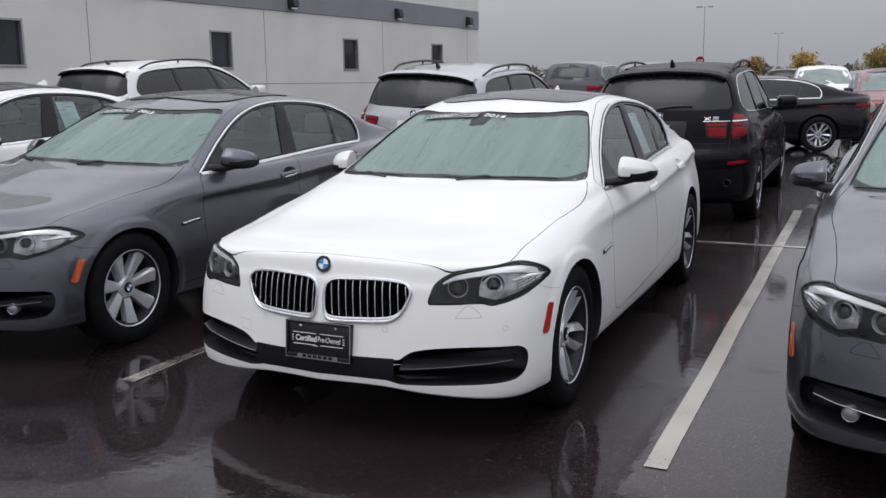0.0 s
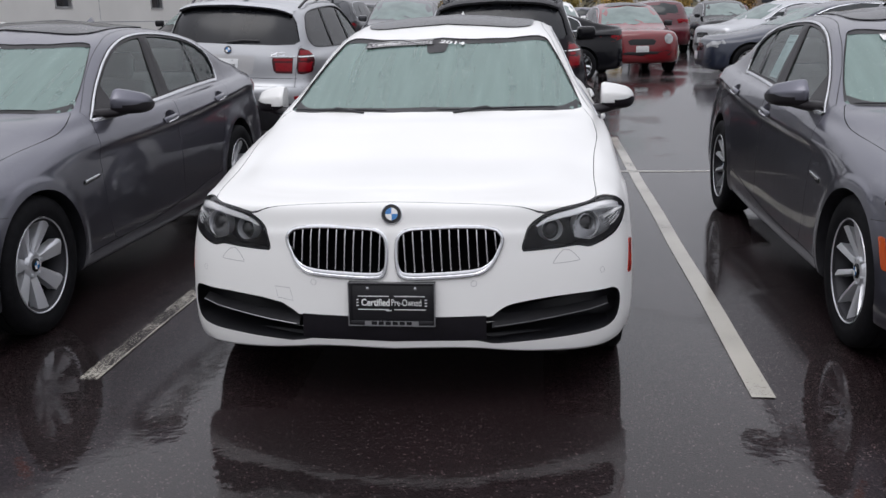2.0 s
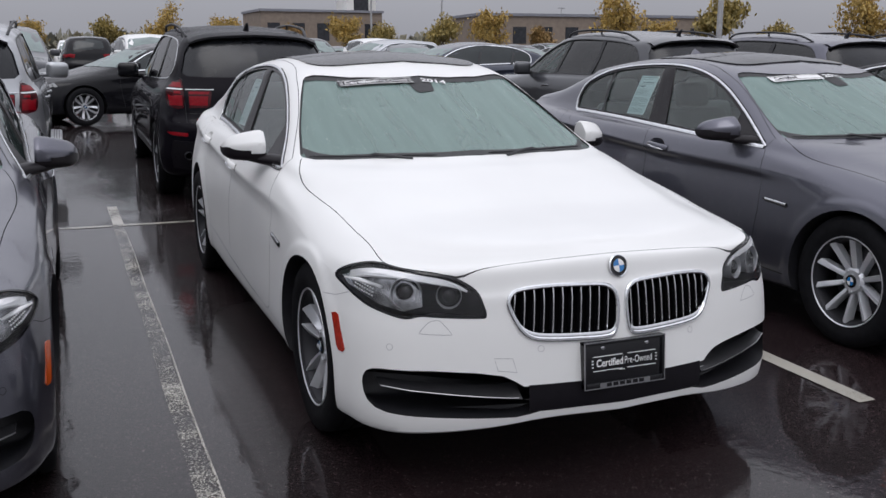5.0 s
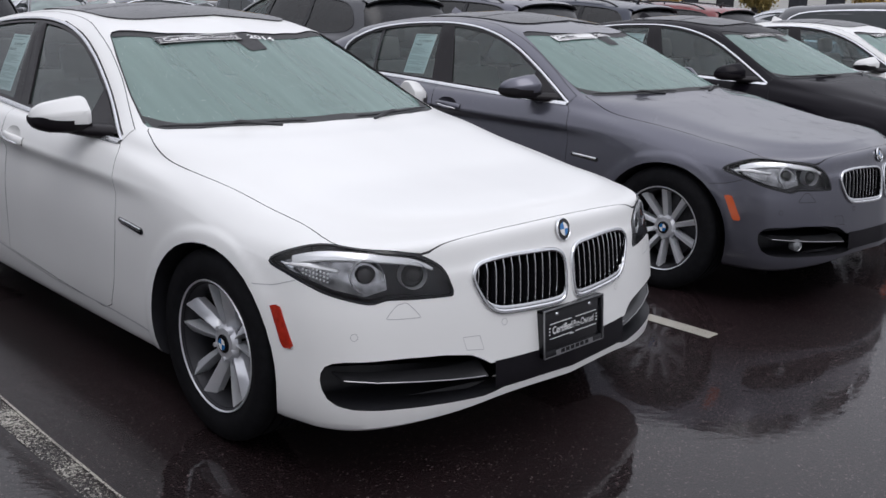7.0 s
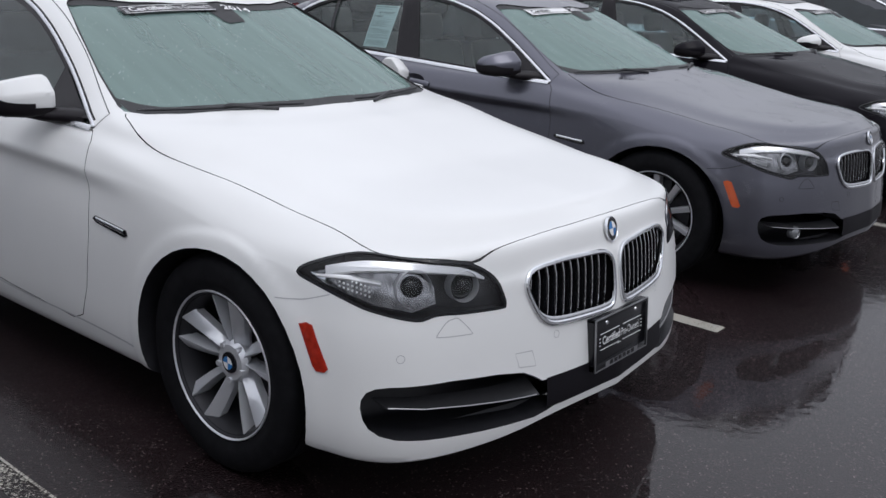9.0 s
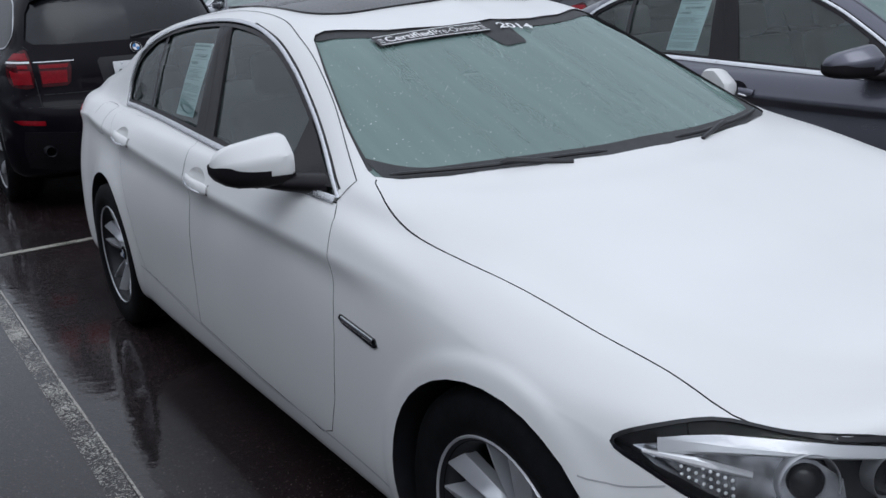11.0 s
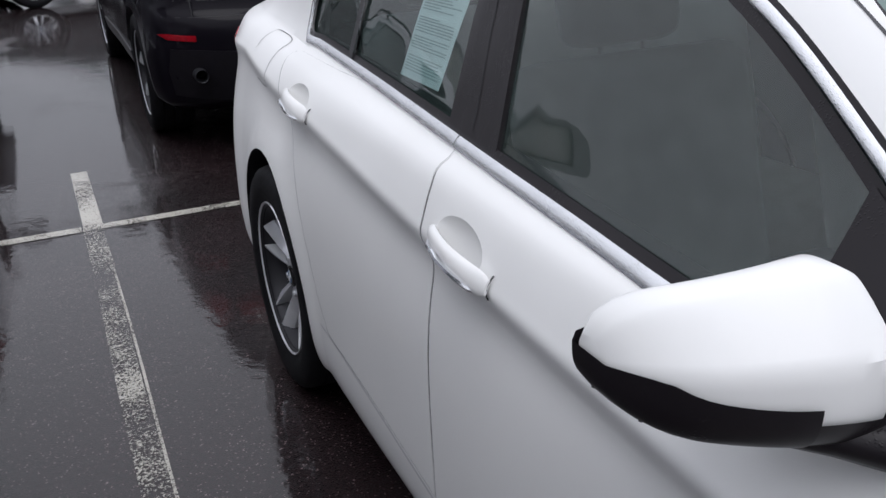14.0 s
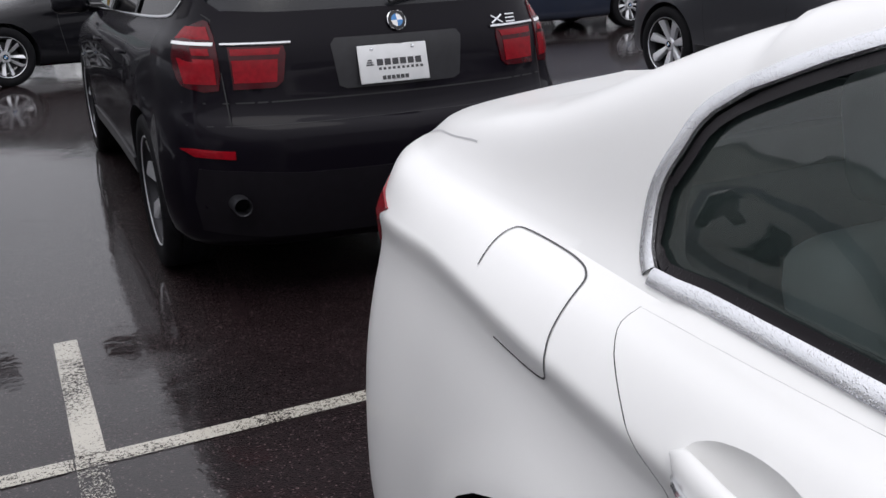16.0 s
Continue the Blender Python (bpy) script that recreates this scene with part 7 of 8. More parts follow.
# ---- ground ----
def wet_asphalt():
    m = bpy.data.materials.new("wet_asphalt")
    m.use_nodes = True
    n, l, b = nodes_of(m)
    co = n.new("ShaderNodeTexCoord")
    P = co.outputs["Object"]

    def noise_at(scale, detail, rough=0.55):
        t = n.new("ShaderNodeTexNoise")
        t.inputs["Scale"].default_value, t.inputs["Detail"].default_value, t.inputs["Roughness"].default_value = scale, detail, rough
        l.new(P, t.inputs["Vector"])
        return t.outputs["Fac"]

    def rng(v, a, b2, c, d, smooth=False):
        r = n.new("ShaderNodeMapRange")
        for k, q in zip(("From Min", "From Max", "To Min", "To Max"), (a, b2, c, d)):
            r.inputs[k].default_value = q
        if smooth:
            r.interpolation_type = "SMOOTHSTEP"
        l.new(v, r.inputs["Value"])
        return r.outputs[0]

    stones = n.new("ShaderNodeTexVoronoi")
    stones.inputs["Scale"].default_value = 215.0
    l.new(P, stones.inputs["Vector"])
    ramp = n.new("ShaderNodeValToRGB")
    e = ramp.color_ramp.elements
    e[0].position, e[0].color = 0.0, (0.0050, 0.0028, 0.0032, 1)
    e[1].position, e[1].color = 1.0, (0.15, 0.115, 0.115, 1)
    k = ramp.color_ramp.elements.new(0.955)
    k.color = (0.0155, 0.0078, 0.0088, 1)
    sep = n.new("ShaderNodeSeparateColor")
    l.new(stones.outputs["Color"], sep.inputs[0])
    l.new(sep.outputs[0], ramp.inputs[0])
    big = rng(noise_at(0.9, 6.0), 0.3, 0.7, 0.6, 1.4)
    mul = n.new("ShaderNodeMix")
    mul.data_type, mul.blend_type = "RGBA", "MULTIPLY"
    mul.inputs[0].default_value = 1.0
    l.new(ramp.outputs[0], mul.inputs[6])
    l.new(big, mul.inputs[7])
    l.new(mul.outputs[2], b.inputs["Base Color"])
    b.inputs["Roughness"].default_value = 0.55
    b.inputs["Specular IOR Level"].default_value = 0.12
    # a film of water lies over all of it, deep and still in the puddles, broken by the stones elsewhere
    # the stalls are worn hollow and hold more of it than the lane before them
    place = n.new("ShaderNodeSeparateXYZ")
    l.new(P, place.inputs[0])
    level = n.new("ShaderNodeMath")
    l.new(noise_at(0.42, 6.0, 0.62), level.inputs[0])
    l.new(rng(place.outputs[1], -2.3, -0.7, -0.11, 0.10, True), level.inputs[1])
    puddle = rng(level.outputs[0], 0.47, 0.53, 0.0, 1.0, True)
    b.inputs["Coat Weight"].default_value = 1.0
    b.inputs["Coat IOR"].default_value = 1.43
    l.new(rng(puddle, 0, 1, 0.24, 0.02), b.inputs["Coat Roughness"])
    rough_h = n.new("ShaderNodeMath")
    rough_h.operation = "MULTIPLY"
    l.new(noise_at(260.0, 3.0), rough_h.inputs[0])
    l.new(rng(puddle, 0, 1, 1.0, 0.05), rough_h.inputs[1])
    rip = n.new("ShaderNodeMath")
    rip.operation = "MULTIPLY_ADD"
    l.new(noise_at(5.0, 2.0), rip.inputs[0])
    rip.inputs[1].default_value = 1.7
    fret = n.new("ShaderNodeMath")
    fret.operation = "MULTIPLY_ADD"
    l.new(noise_at(19.0, 3.0), fret.inputs[0])
    fret.inputs[1].default_value = 1.6
    l.new(rough_h.outputs[0], fret.inputs[2])
    l.new(fret.outputs[0], rip.inputs[2])
    bump = n.new("ShaderNodeBump")
    bump.inputs["Strength"].default_value, bump.inputs["Distance"].default_value = 0.5, 0.0011
    l.new(rip.outputs[0], bump.inputs["Height"])
    l.new(bump.outputs[0], b.inputs["Coat Normal"])
    bump2 = n.new("ShaderNodeBump")
    bump2.inputs["Strength"].default_value, bump2.inputs["Distance"].default_value = 0.4, 0.003
    l.new(stones.outputs["Distance"], bump2.inputs["Height"])
    l.new(bump2.outputs[0], b.inputs["Normal"])
    return m


def line_paint(name, wear, color=(0.56, 0.53, 0.46)):
    """Road paint, chipped off in flakes by a share of wear, under the same film of water."""
    m = bpy.data.materials.new(name)
    m.use_nodes = True
    n, l, b = nodes_of(m)
    co = n.new("ShaderNodeTexCoord")
    t = n.new("ShaderNodeTexNoise")
    t.inputs["Scale"].default_value, t.inputs["Detail"].default_value, t.inputs["Roughness"].default_value = 130.0, 8.0, 0.7
    l.new(co.outputs["Object"], t.inputs["Vector"])
    t2 = n.new("ShaderNodeTexNoise")
    t2.inputs["Scale"].default_value, t2.inputs["Detail"].default_value = 2.3, 3.0
    l.new(co.outputs["Object"], t2.inputs["Vector"])
    a = n.new("ShaderNodeMath")
    a.operation = "MULTIPLY_ADD"
    l.new(t2.outputs["Fac"], a.inputs[0])
    a.inputs[1].default_value = 0.5
    l.new(t.outputs["Fac"], a.inputs[2])
    r = n.new("ShaderNodeMapRange")
    r.inputs["From Min"].default_value, r.inputs["From Max"].default_value = 0.51 + wear, 0.58 + wear
    l.new(a.outputs[0], r.inputs["Value"])
    c = n.new("ShaderNodeMix")
    c.data_type = "RGBA"
    c.inputs[6].default_value, c.inputs[7].default_value = (*[q * 0.55 for q in color], 1), (*color, 1)
    l.new(t2.outputs["Fac"], c.inputs[0])
    l.new(c.outputs[2], b.inputs["Base Color"])
    # where the paint has gone the asphalt shows
    bare = n.new("ShaderNodeBsdfTransparent")
    mix = n.new("ShaderNodeMixShader")
    l.new(r.outputs[0], mix.inputs[0])
    l.new(bare.outputs[0], mix.inputs[1])
    l.new(b.outputs[0], mix.inputs[2])
    l.new(mix.outputs[0], n["Material Output"].inputs[0])
    b.inputs["Roughness"].default_value = 0.5
    b.inputs["Coat Weight"].default_value, b.inputs["Coat Roughness"].default_value, b.inputs["Coat IOR"].default_value = 1.0, 0.06, 1.33
    k = n.new("ShaderNodeBump")
    k.inputs["Strength"].default_value, k.inputs["Distance"].default_value = 0.25, 0.0006
    l.new(t.outputs["Fac"], k.inputs["Height"])
    l.new(k.outputs[0], b.inputs["Coat Normal"])
    return m


def lot_height(x, y):
    """The lot rises a little away from the front row and towards the building, and falls off towards the lane."""
    e = lambda v: (lambda u: u * u * (3 - 2 * u))(min(1.0, max(0.0, v)))
    return 0.19 * e((y - 6.8) / 6.7) + 0.16 * e((-x - 1.2) / 7.0) - 0.012 * min(6.0, max(0.0, -0.4 - y)) + 0.06 * e((y - 5.4) / 3.6) * e((-x - 1.7) / 1.4)


def stand(x, y, turn=0.0):
    """The pose of a car on the lot at x, y, leaning with the slope under it."""
    c, s = math.cos(radians(turn)), math.sin(radians(turn))
    front, rear = lot_height(x, y), lot_height(x - 2.95 * s, y + 2.95 * c)
    ux = (lot_height(x + 0.8 * c, y + 0.8 * s) - lot_height(x - 0.8 * c, y - 0.8 * s)) / 1.6
    uy = (rear - front) / 2.95
    X = Vector((c, s, ux)).normalized()
    Y = Vector((-s, c, uy))
    Y = (Y - X * Y.dot(X)).normalized()
    m = Matrix((X, Y, X.cross(Y))).transposed().to_4x4()
    m.translation = (x, y, front)
    return m


bm = bmesh.new()
gx = [-600, -200, -60, -30, -20] + list(np.arange(-15, 10.01, 0.5)) + [14, 20, 35, 60, 120, 250, 600]
gy = [-600, -150, -40, -15, -8] + list(np.arange(-5, 16.01, 0.5)) + [20, 30, 50, 90, 150, 270, 600]
gv = [[bm.verts.new((x, y, lot_height(x, y))) for x in gx] for y in gy]
for a, b in zip(gv, gv[1:]):
    for i in range(len(gx) - 1):
        bm.faces.new((a[i], a[i + 1], b[i + 1], b[i]))
tagged(part("ground", bm, wet_asphalt(), smooth=60), "rain-wet dark asphalt of the car lot", "ground", kind="structure")

LINE_NEW, LINE_OLD = line_paint("lot_paint", 0.03), line_paint("worn_lot_paint", 0.255)
LINE_MID = line_paint("chipped_lot_paint", 0.08)
LINE_CHIP = line_paint("cracked_lot_paint", 0.165)
LINE_FLAKE = line_paint("flaked_lot_paint", 0.24)
LINE_EDGE = line_paint("thin_paint_edge", 0.16)


def stall_line(x0, y0, x1, y1, material, label, lift=0.004):
    bm = bmesh.new()
    n = max(2, int(max(x1 - x0, y1 - y0) / 0.25))
    v = []
    along_x = (x1 - x0) > (y1 - y0)
    for i in range(n + 1):
        f = i / n
        j = 0.003 * math.sin(7 * i + x0 * 3)
        a, b = ((x0 + (x1 - x0) * f, y0 + j), (x0 + (x1 - x0) * f, y1 + j)) if along_x else ((x0 + j, y0 + (y1 - y0) * f), (x1 + j, y0 + (y1 - y0) * f))
        v.append([bm.verts.new((*a, lot_height(*a) + lift)), bm.verts.new((*b, lot_height(*b) + lift))])
    for a, b in zip(v, v[1:]):
        bm.faces.new((a[0], a[1], b[1], b[0]))
    outward(bm, (0, 0, -1))
    return tagged(part("stall_line", bm, material, smooth=0), label, "road marking", "painted lines of the lot", "structure")


stall_line(1.36, -0.61, 1.452, 4.72, LINE_NEW, "cream painted stall line, slightly worn")
stall_line(1.36, 4.83, 1.452, 7.3, LINE_MID, "cream painted stall line, chipped")
stall_line(-1.40, -0.575, -1.312, -0.25, LINE_FLAKE, "cream painted stall line, flaked at its end")
stall_line(-1.40, -0.249, -1.322, 4.2, LINE_OLD, "cream painted stall line, badly worn")
stall_line(-1.321, -0.575, -1.312, 4.2, LINE_EDGE, "thin cream edge left of a worn stall line", 0.006)
stall_line(-1.40, 4.201, -1.312, 4.74, LINE_FLAKE, "cream painted stall line, flaked")
stall_line(-1.40, 4.825, -1.312, 5.81, LINE_CHIP, "cream painted stall line, chipped")
stall_line(-9.0, 4.745, -1.405, 4.82, LINE_CHIP, "cream cross line between the rows, chipped")
stall_line(-1.40, 4.746, 9.0, 4.819, LINE_CHIP, "cream cross line between the rows, chipped")
for x in (-4.12, 4.15, 6.9, 9.65):
    stall_line(x - 0.045, -0.6, x + 0.045, 4.74, LINE_MID, "cream painted stall line, chipped")


# ---- the row of sedans ----
sedan(Matrix(), WHITE, "white wet sedan with a black dealer plate between grey sedans", "2014", "twin", stickers=(-1, 1))
sedan(stand(-2.725, 0.02), GREY, "dark grey wet sedan with a 2013 decal, eight-spoke wheels", "2013", "seven", fog=True, side_mark=ORANGE)
sedan(stand(2.765, 0.03), GREY, "dark grey wet sedan with a white 2015 decal, ten-spoke wheels", "2015", "ten", fog=True, stickers=(-1, 1), side_mark=ORANGE, decal_white=True, plate=False)
sedan(stand(-5.45, 0.25), WHITE, "white wet sedan with a paper in its side window", "2013", "twin", stickers=(1,))
sedan(stand(5.55, 0.2), NIGHT, "black wet sedan at the far side of the grey one", "2014", "ten", stickers=(-1,), side_mark=ORANGE)
sedan(stand(8.3, 0.2), WHITE, "white wet sedan next to the black one", "2014", "ten")

# ---- the row behind, tails towards the sedans ----
BACK = 5.62 + 3.93
suv(stand(0.085, BACK, 180), NIGHT, "black wet sport utility wagon, tail towards the white sedan", dark=True, rails=PLASTIC)
suv(stand(-2.84, BACK, 180), SILVER, "silver wet sport utility wagon with red tail lights", boards=True)
suv(stand(-8.25, BACK + 0.2, 180), WHITE, "white wet sport utility wagon with dark windows", rails=PLASTIC)
suv(stand(5.5, BACK + 0.1, 180), DGREY, "dark grey wet sport utility wagon with black roof rails")
suv(stand(8.25, BACK + 0.1, 180), GREY, "grey wet sport utility wagon with black roof rails")
suv(stand(11.0, BACK + 0.1, 180), NAVY, "dark blue wet sport utility wagon")
suv(stand(13.7, BACK + 0.1, 180), RED, "red wet sport utility wagon")


# ---- across the lane ----
def scaled(m, k):
    return m @ Matrix.Diagonal((*k, 1))


plain_car("sedan", scaled(stand(-1.6, 14.2, -74), (0.96, 0.93, 0.95)), BLACK, "black wet coupe standing across the lane", group="cars across the lane")
plain_car("suv", scaled(stand(2.62, 17.5, 6), (0.93, 0.84, 0.90)), RED, "red wet compact car with a black roof, facing the lane", roof=GLOSSBLK, lamps="round", group="cars across the lane")
plain_car("sedan", scaled(stand(4.45, 15.1, -90), (1.02, 1.03, 0.99)), NAVY, "dark blue wet saloon standing across the lane", group="cars across the lane")
plain_car("suv", scaled(stand(5.6, 22.5, -70), (0.95, 0.95, 0.92)), SILVER, "silver wet crossover behind the dark blue saloon", group="cars across the lane")
plain_car("sedan", stand(7.4, 20.6, -8), DGREY, "dark wet sedan with a windshield paper, facing the lane", group="cars across the lane")
plain_car("suv", stand(0.9, 24.0, 5), WHITE, "white wet wagon facing the lane", group="cars across the lane")
plain_car("suv", stand(4.4, 31.0, 180), MAROON, "maroon wet wagon, tail towards the lane", group="cars across the lane")
plain_car("suv", stand(-2.75, 17.4, 4), DGREY, "dark wet wagon facing the lane", group="cars across the lane")
plain_car("sedan", stand(-7.4, 16.4, 0), BLACK, "black wet sedan facing the lane", group="cars across the lane")
plain_car("suv", stand(-4.9, 22.5, 180), DGREY, "dark wet wagon, tail towards the lane", group="cars across the lane")

# ---- rows of parked cars out to the edge of the lot ----
templates = []
for kind in ("sedan", "suv"):
    templates.append(plain_car(kind, pose(60, 60, 0), SILVER, "wet parked car in a far row of the lot", detail=False, group="far rows of parked cars"))
paints = [WHITE, SILVER, BLACK, GREY, DGREY, NAVY, MAROON, WHITE, BLACK, SILVER]
rng = random.Random(11)
spots = []
for y, x0, x1, turn in ((29.5, 7, 34, 0), (35.5, -9, 38, 180), (46, -12, 46, 0), (52, 0, 52, 180), (63, -6, 62, 0), (70, 8, 70, 180), (84, -10, 84, 0)):
    x = x0
    while x < x1:
        if rng.random() < 0.72:
            spots.append((x + rng.uniform(-0.15, 0.15), y + rng.uniform(-0.4, 0.4), turn))
        x += 2.75
for x, y, turn in ((16.5, 9.6, 180), (19.3, 9.6, 180), (22.0, 9.6, 180), (11.1, 0.2, 0), (13.8, 0.2, 0), (14.5, 21, 0), (17.3, 21, 0), (20.1, 21, 0), (22.8, 21, 0), (11.5, 21.2, 0), (26, 21, 0), (29, 21, 0)):
    spots.append((x, y, turn))
for i, (x, y, turn) in enumerate(spots):
    t = templates[1 if rng.random() < 0.5 else 0]
    c = copy_thing(t, stand(x, y, turn + rng.uniform(-2, 2)))
    p = paints[rng.randrange(len(paints))]
    recolour(c, SILVER, p)
    names = {"white_paint": "white", "silver_paint": "silver", "black_paint": "black", "space_grey_paint": "grey", "dark_grey_paint": "dark grey", "navy_paint": "dark blue", "maroon_paint": "maroon"}
    c["label"] = f"{names[p.name]} wet parked car in a far row"

# ---- building beside the lot ----
WALL = vary(mat("painted_precast", (0.74, 0.73, 0.70), 0.75), 0.6, 0.06, bump=0.0015, bump_scale=60)
BAND = vary(mat("grey_wall_band", (0.25, 0.255, 0.285), 0.7), 0.8, 0.08, bump=0.0015, bump_scale=60)
FRAME = vary(mat("window_frame_metal", (0.42, 0.42, 0.42), 0.4, 0.6), 10, 0.1)
ROOMGLASS = vary(mat("dark_room_glass", (0.03, 0.032, 0.038), 0.06), 1.5, 0.3)
WALL_M = pose(-14, 16.3, 0, 0, 0, -5)
hall = thing("building", WALL_M, "long low cream building with a grey band", "building", kind="structure")
OPEN = [(-18.3, 2.08), (-12.2, 2.08), (-6.58, 2.08), (-0.09, 2.1), (5.96, 2.14), (11.6, 2.15)]
bm = bmesh.new()
y0, y1 = -40.0, 15.44
ys = sorted([y0, y1] + [v for o, _ in OPEN for v in (o, o + 0.86)])
zs = [0, 1.96, 2.98, 3.64]
for za, zb in zip(zs, zs[1:]):
    for a, b in zip(ys, ys[1:]):
        if za == 1.96 and any(abs(a - o) < 1e-6 for o, _ in OPEN):
            continue
        box(bm, (-0.3, a, za), (0, b, zb))
box(bm, (-0.3, y0, 4.36), (0, y1, 6.8))
bmesh.ops.remove_doubles(bm, verts=bm.verts, dist=0.001)
part("wall", bm, WALL, hall, smooth=0)
bm = bmesh.new()
box(bm, (-0.3, y0, 3.642), (0.03, y1, 4.358), 0.008)
part("wall_band", bm, BAND, hall, smooth=0)
bm = bmesh.new()
box(bm, (-0.35, y0, 6.8), (0.06, y1 + 0.04, 7.0), 0.01)
part("parapet_cap", bm, FRAME, hall, smooth=0)
bm = bmesh.new()
box(bm, (-18, y1 - 0.3, 0), (-0.3, y1, 6.8))
box(bm, (-18, y0, 0), (-17.7, y1, 6.8))
box(bm, (-18, y0, 6.6), (-0.3, y1, 6.79))
part("rear_walls", bm, WALL, hall, smooth=0)
for o, z in OPEN:
    w = new("window")
    w.parent = hall
    bm = bmesh.new()
    for lo, hi in (((-0.12, o, 1.96), (0.02, o + 0.05, 2.98)), ((-0.12, o + 0.81, 1.96), (0.02, o + 0.86, 2.98)), ((-0.12, o, 2.93), (0.02, o + 0.86, 2.98)), ((-0.12, o, 1.96), (0.03, o + 0.86, 2.01))):
        box(bm, lo, hi, 0.004)
    part("window_frame", bm, FRAME, w, smooth=0)
    bm = bmesh.new()
    box(bm, (-0.1, o + 0.05, 2.01), (-0.085, o + 0.81, 2.93))
    part("pane", bm, ROOMGLASS, w, smooth=0)
for a in np.arange(-35.2, 15, 6.16):
    bm = bmesh.new()
    box(bm, (-0.01, a + 0.38, 0), (0.003, a + 0.40, 3.64))
    part("wall_joint", bm, BAND, hall, smooth=0)
bm = bmesh.new()
box(bm, (-0.01, y0, 1.545), (0.004, y1, 1.565))
part("wall_joint", bm, BAND, hall, smooth=0)
for a in (-20.05, -14.15, -8.35, -2.5, 3.36, 9.2, 14.45):
    wp = new("wall_lamp")
    wp.parent = hall
    bm = bmesh.new()
    v = [(0.03, -0.16, 3.72), (0.03, 0.16, 3.72), (0.03, 0.16, 4.1), (0.03, -0.16, 4.1), (0.26, -0.13, 3.80), (0.26, 0.13, 3.80), (0.20, 0.15, 4.06), (0.20, -0.15, 4.06)]
    vs = [bm.verts.new((x, y + a, z)) for x, y, z in v]
    for f in ((0, 1, 5, 4), (4, 5, 6, 7), (7, 6, 2, 3), (0, 4, 7, 3), (1, 2, 6, 5), (0, 3, 2, 1)):
        bm.faces.new([vs[i] for i in f])
    bmesh.ops.bevel(bm, geom=list(bm.edges), offset=0.015, segments=2, affect="EDGES")
    bmesh.ops.recalc_face_normals(bm, faces=bm.faces)
    part("lamp_housing", bm, PLASTIC, wp)
    bm = bmesh.new()
    box(bm, (0.10, a - 0.1, 3.715), (0.2, a + 0.1, 3.76), 0.005)
    part("lamp_lens", bm, WHITELENS, wp)

# ---- lamp posts ----
POST = vary(mat("galvanised_post", (0.45, 0.45, 0.46), 0.45, 0.5), 6, 0.12)


def lamp_post(x, y, h, turn=0, r=0.075):
    p = thing("lamp_post", pose(x, y, 0, 0, 0, turn), "tall grey lot lamp post with two box heads", "lamp post", "lot lamp posts")
    bm = bmesh.new()
    tube(bm, [(0, 0, 0.55), (0, 0, h * 0.5), (0, 0, h)], [r, r * 0.85, r * 0.62], 12)
    part("pole", bm, POST, p)
    bm = bmesh.new()
    lathe(bm, [(0.0, 0.0), (0.3, 0.0), (0.3, 0.56), (0.27, 0.6), (0.0, 0.6)], Matrix(), 24)
    part("concrete_base", bm, WALL, p)
    for s in (-1, 1):
        bm = bmesh.new()
        tube(bm, [(0, 0, h - 0.1), (0.45 * s, 0, h - 0.06)], 0.04, 8)
        box(bm, (0.4 * s - 0.0, -0.2, h - 0.14), (0.95 * s, 0.2, h + 0.02), 0.0)
        part("lamp_head", bm, POST, p, smooth=30)
    return p


for x, y, h, tn, r in ((-17.3, 116.8, 10.5, 0, 0.075), (-15.3, 195, 10.5, 0, 0.075), (19.4, 190, 10.5, 0, 0.075), (24.3, 77.4, 10.5, 10, 0.1), (34, 84.6, 10.5, 0, 0.1), (101, 180, 10.5, 20, 0.12), (28.1, 34.2, 10.5, 0, 0.15), (60, 40, 10.5, 0, 0.1)):
    lamp_post(x, y, h, tn, r)

# stop sign far behind the silver wagon
sg = thing("stop_sign", pose(-12.3, 84.0, 0.3, 0, 0, 0), "small red octagonal sign on a thin post", "sign")
bm = bmesh.new()
tube(bm, [(0, 0.03, 0), (0, 0.03, 3.3)], 0.03, 8)
part("post", bm, POST, sg)
bm = bmesh.new()
cyl(bm, 0.40, 0.40, 0.02, pose(0, 0, 2.95, 90, 22.5, 0), 8)
part("sign_plate", bm, REDLENS, sg, smooth=0)
bm = bmesh.new()
lettering(bm, "STOP", 0.26, (-0.26, -0.014, 2.86), (1, 0, 0), (0, 0, 1), bold=True, width=0.52)
part("sign_word", bm, WHITEINK, sg, smooth=0)

# ---- far buildings and trees along the edge of the lot ----
BRICK = vary(mat("tan_brick", (0.26, 0.21, 0.17), 0.85), 1.2, 0.12)


def far_building(x, y, w, d, h, turn, material, label):
    b = thing("far_building", pose(x, y, 0, 0, 0, turn), label, "building", "far buildings", "structure")
    bm = bmesh.new()
    box(bm, (-w / 2, 0, 0), (w / 2, d, h))
    part("wall", bm, material, b, smooth=0)
    bm = bmesh.new()
    box(bm, (-w / 2 - 0.3, -0.3, h), (w / 2 + 0.3, d + 0.3, h + 0.5))
    part("roof_edge", bm, BAND, b, smooth=0)
    n = int(w / 5)
    for i in range(n):
        bm = bmesh.new()
        box(bm, (-w / 2 + (i + 0.25) * w / n, -0.06, h * 0.35), (-w / 2 + (i + 0.75) * w / n, 0.05, h * 0.75))
        part("window", bm, ROOMGLASS, b, smooth=0)


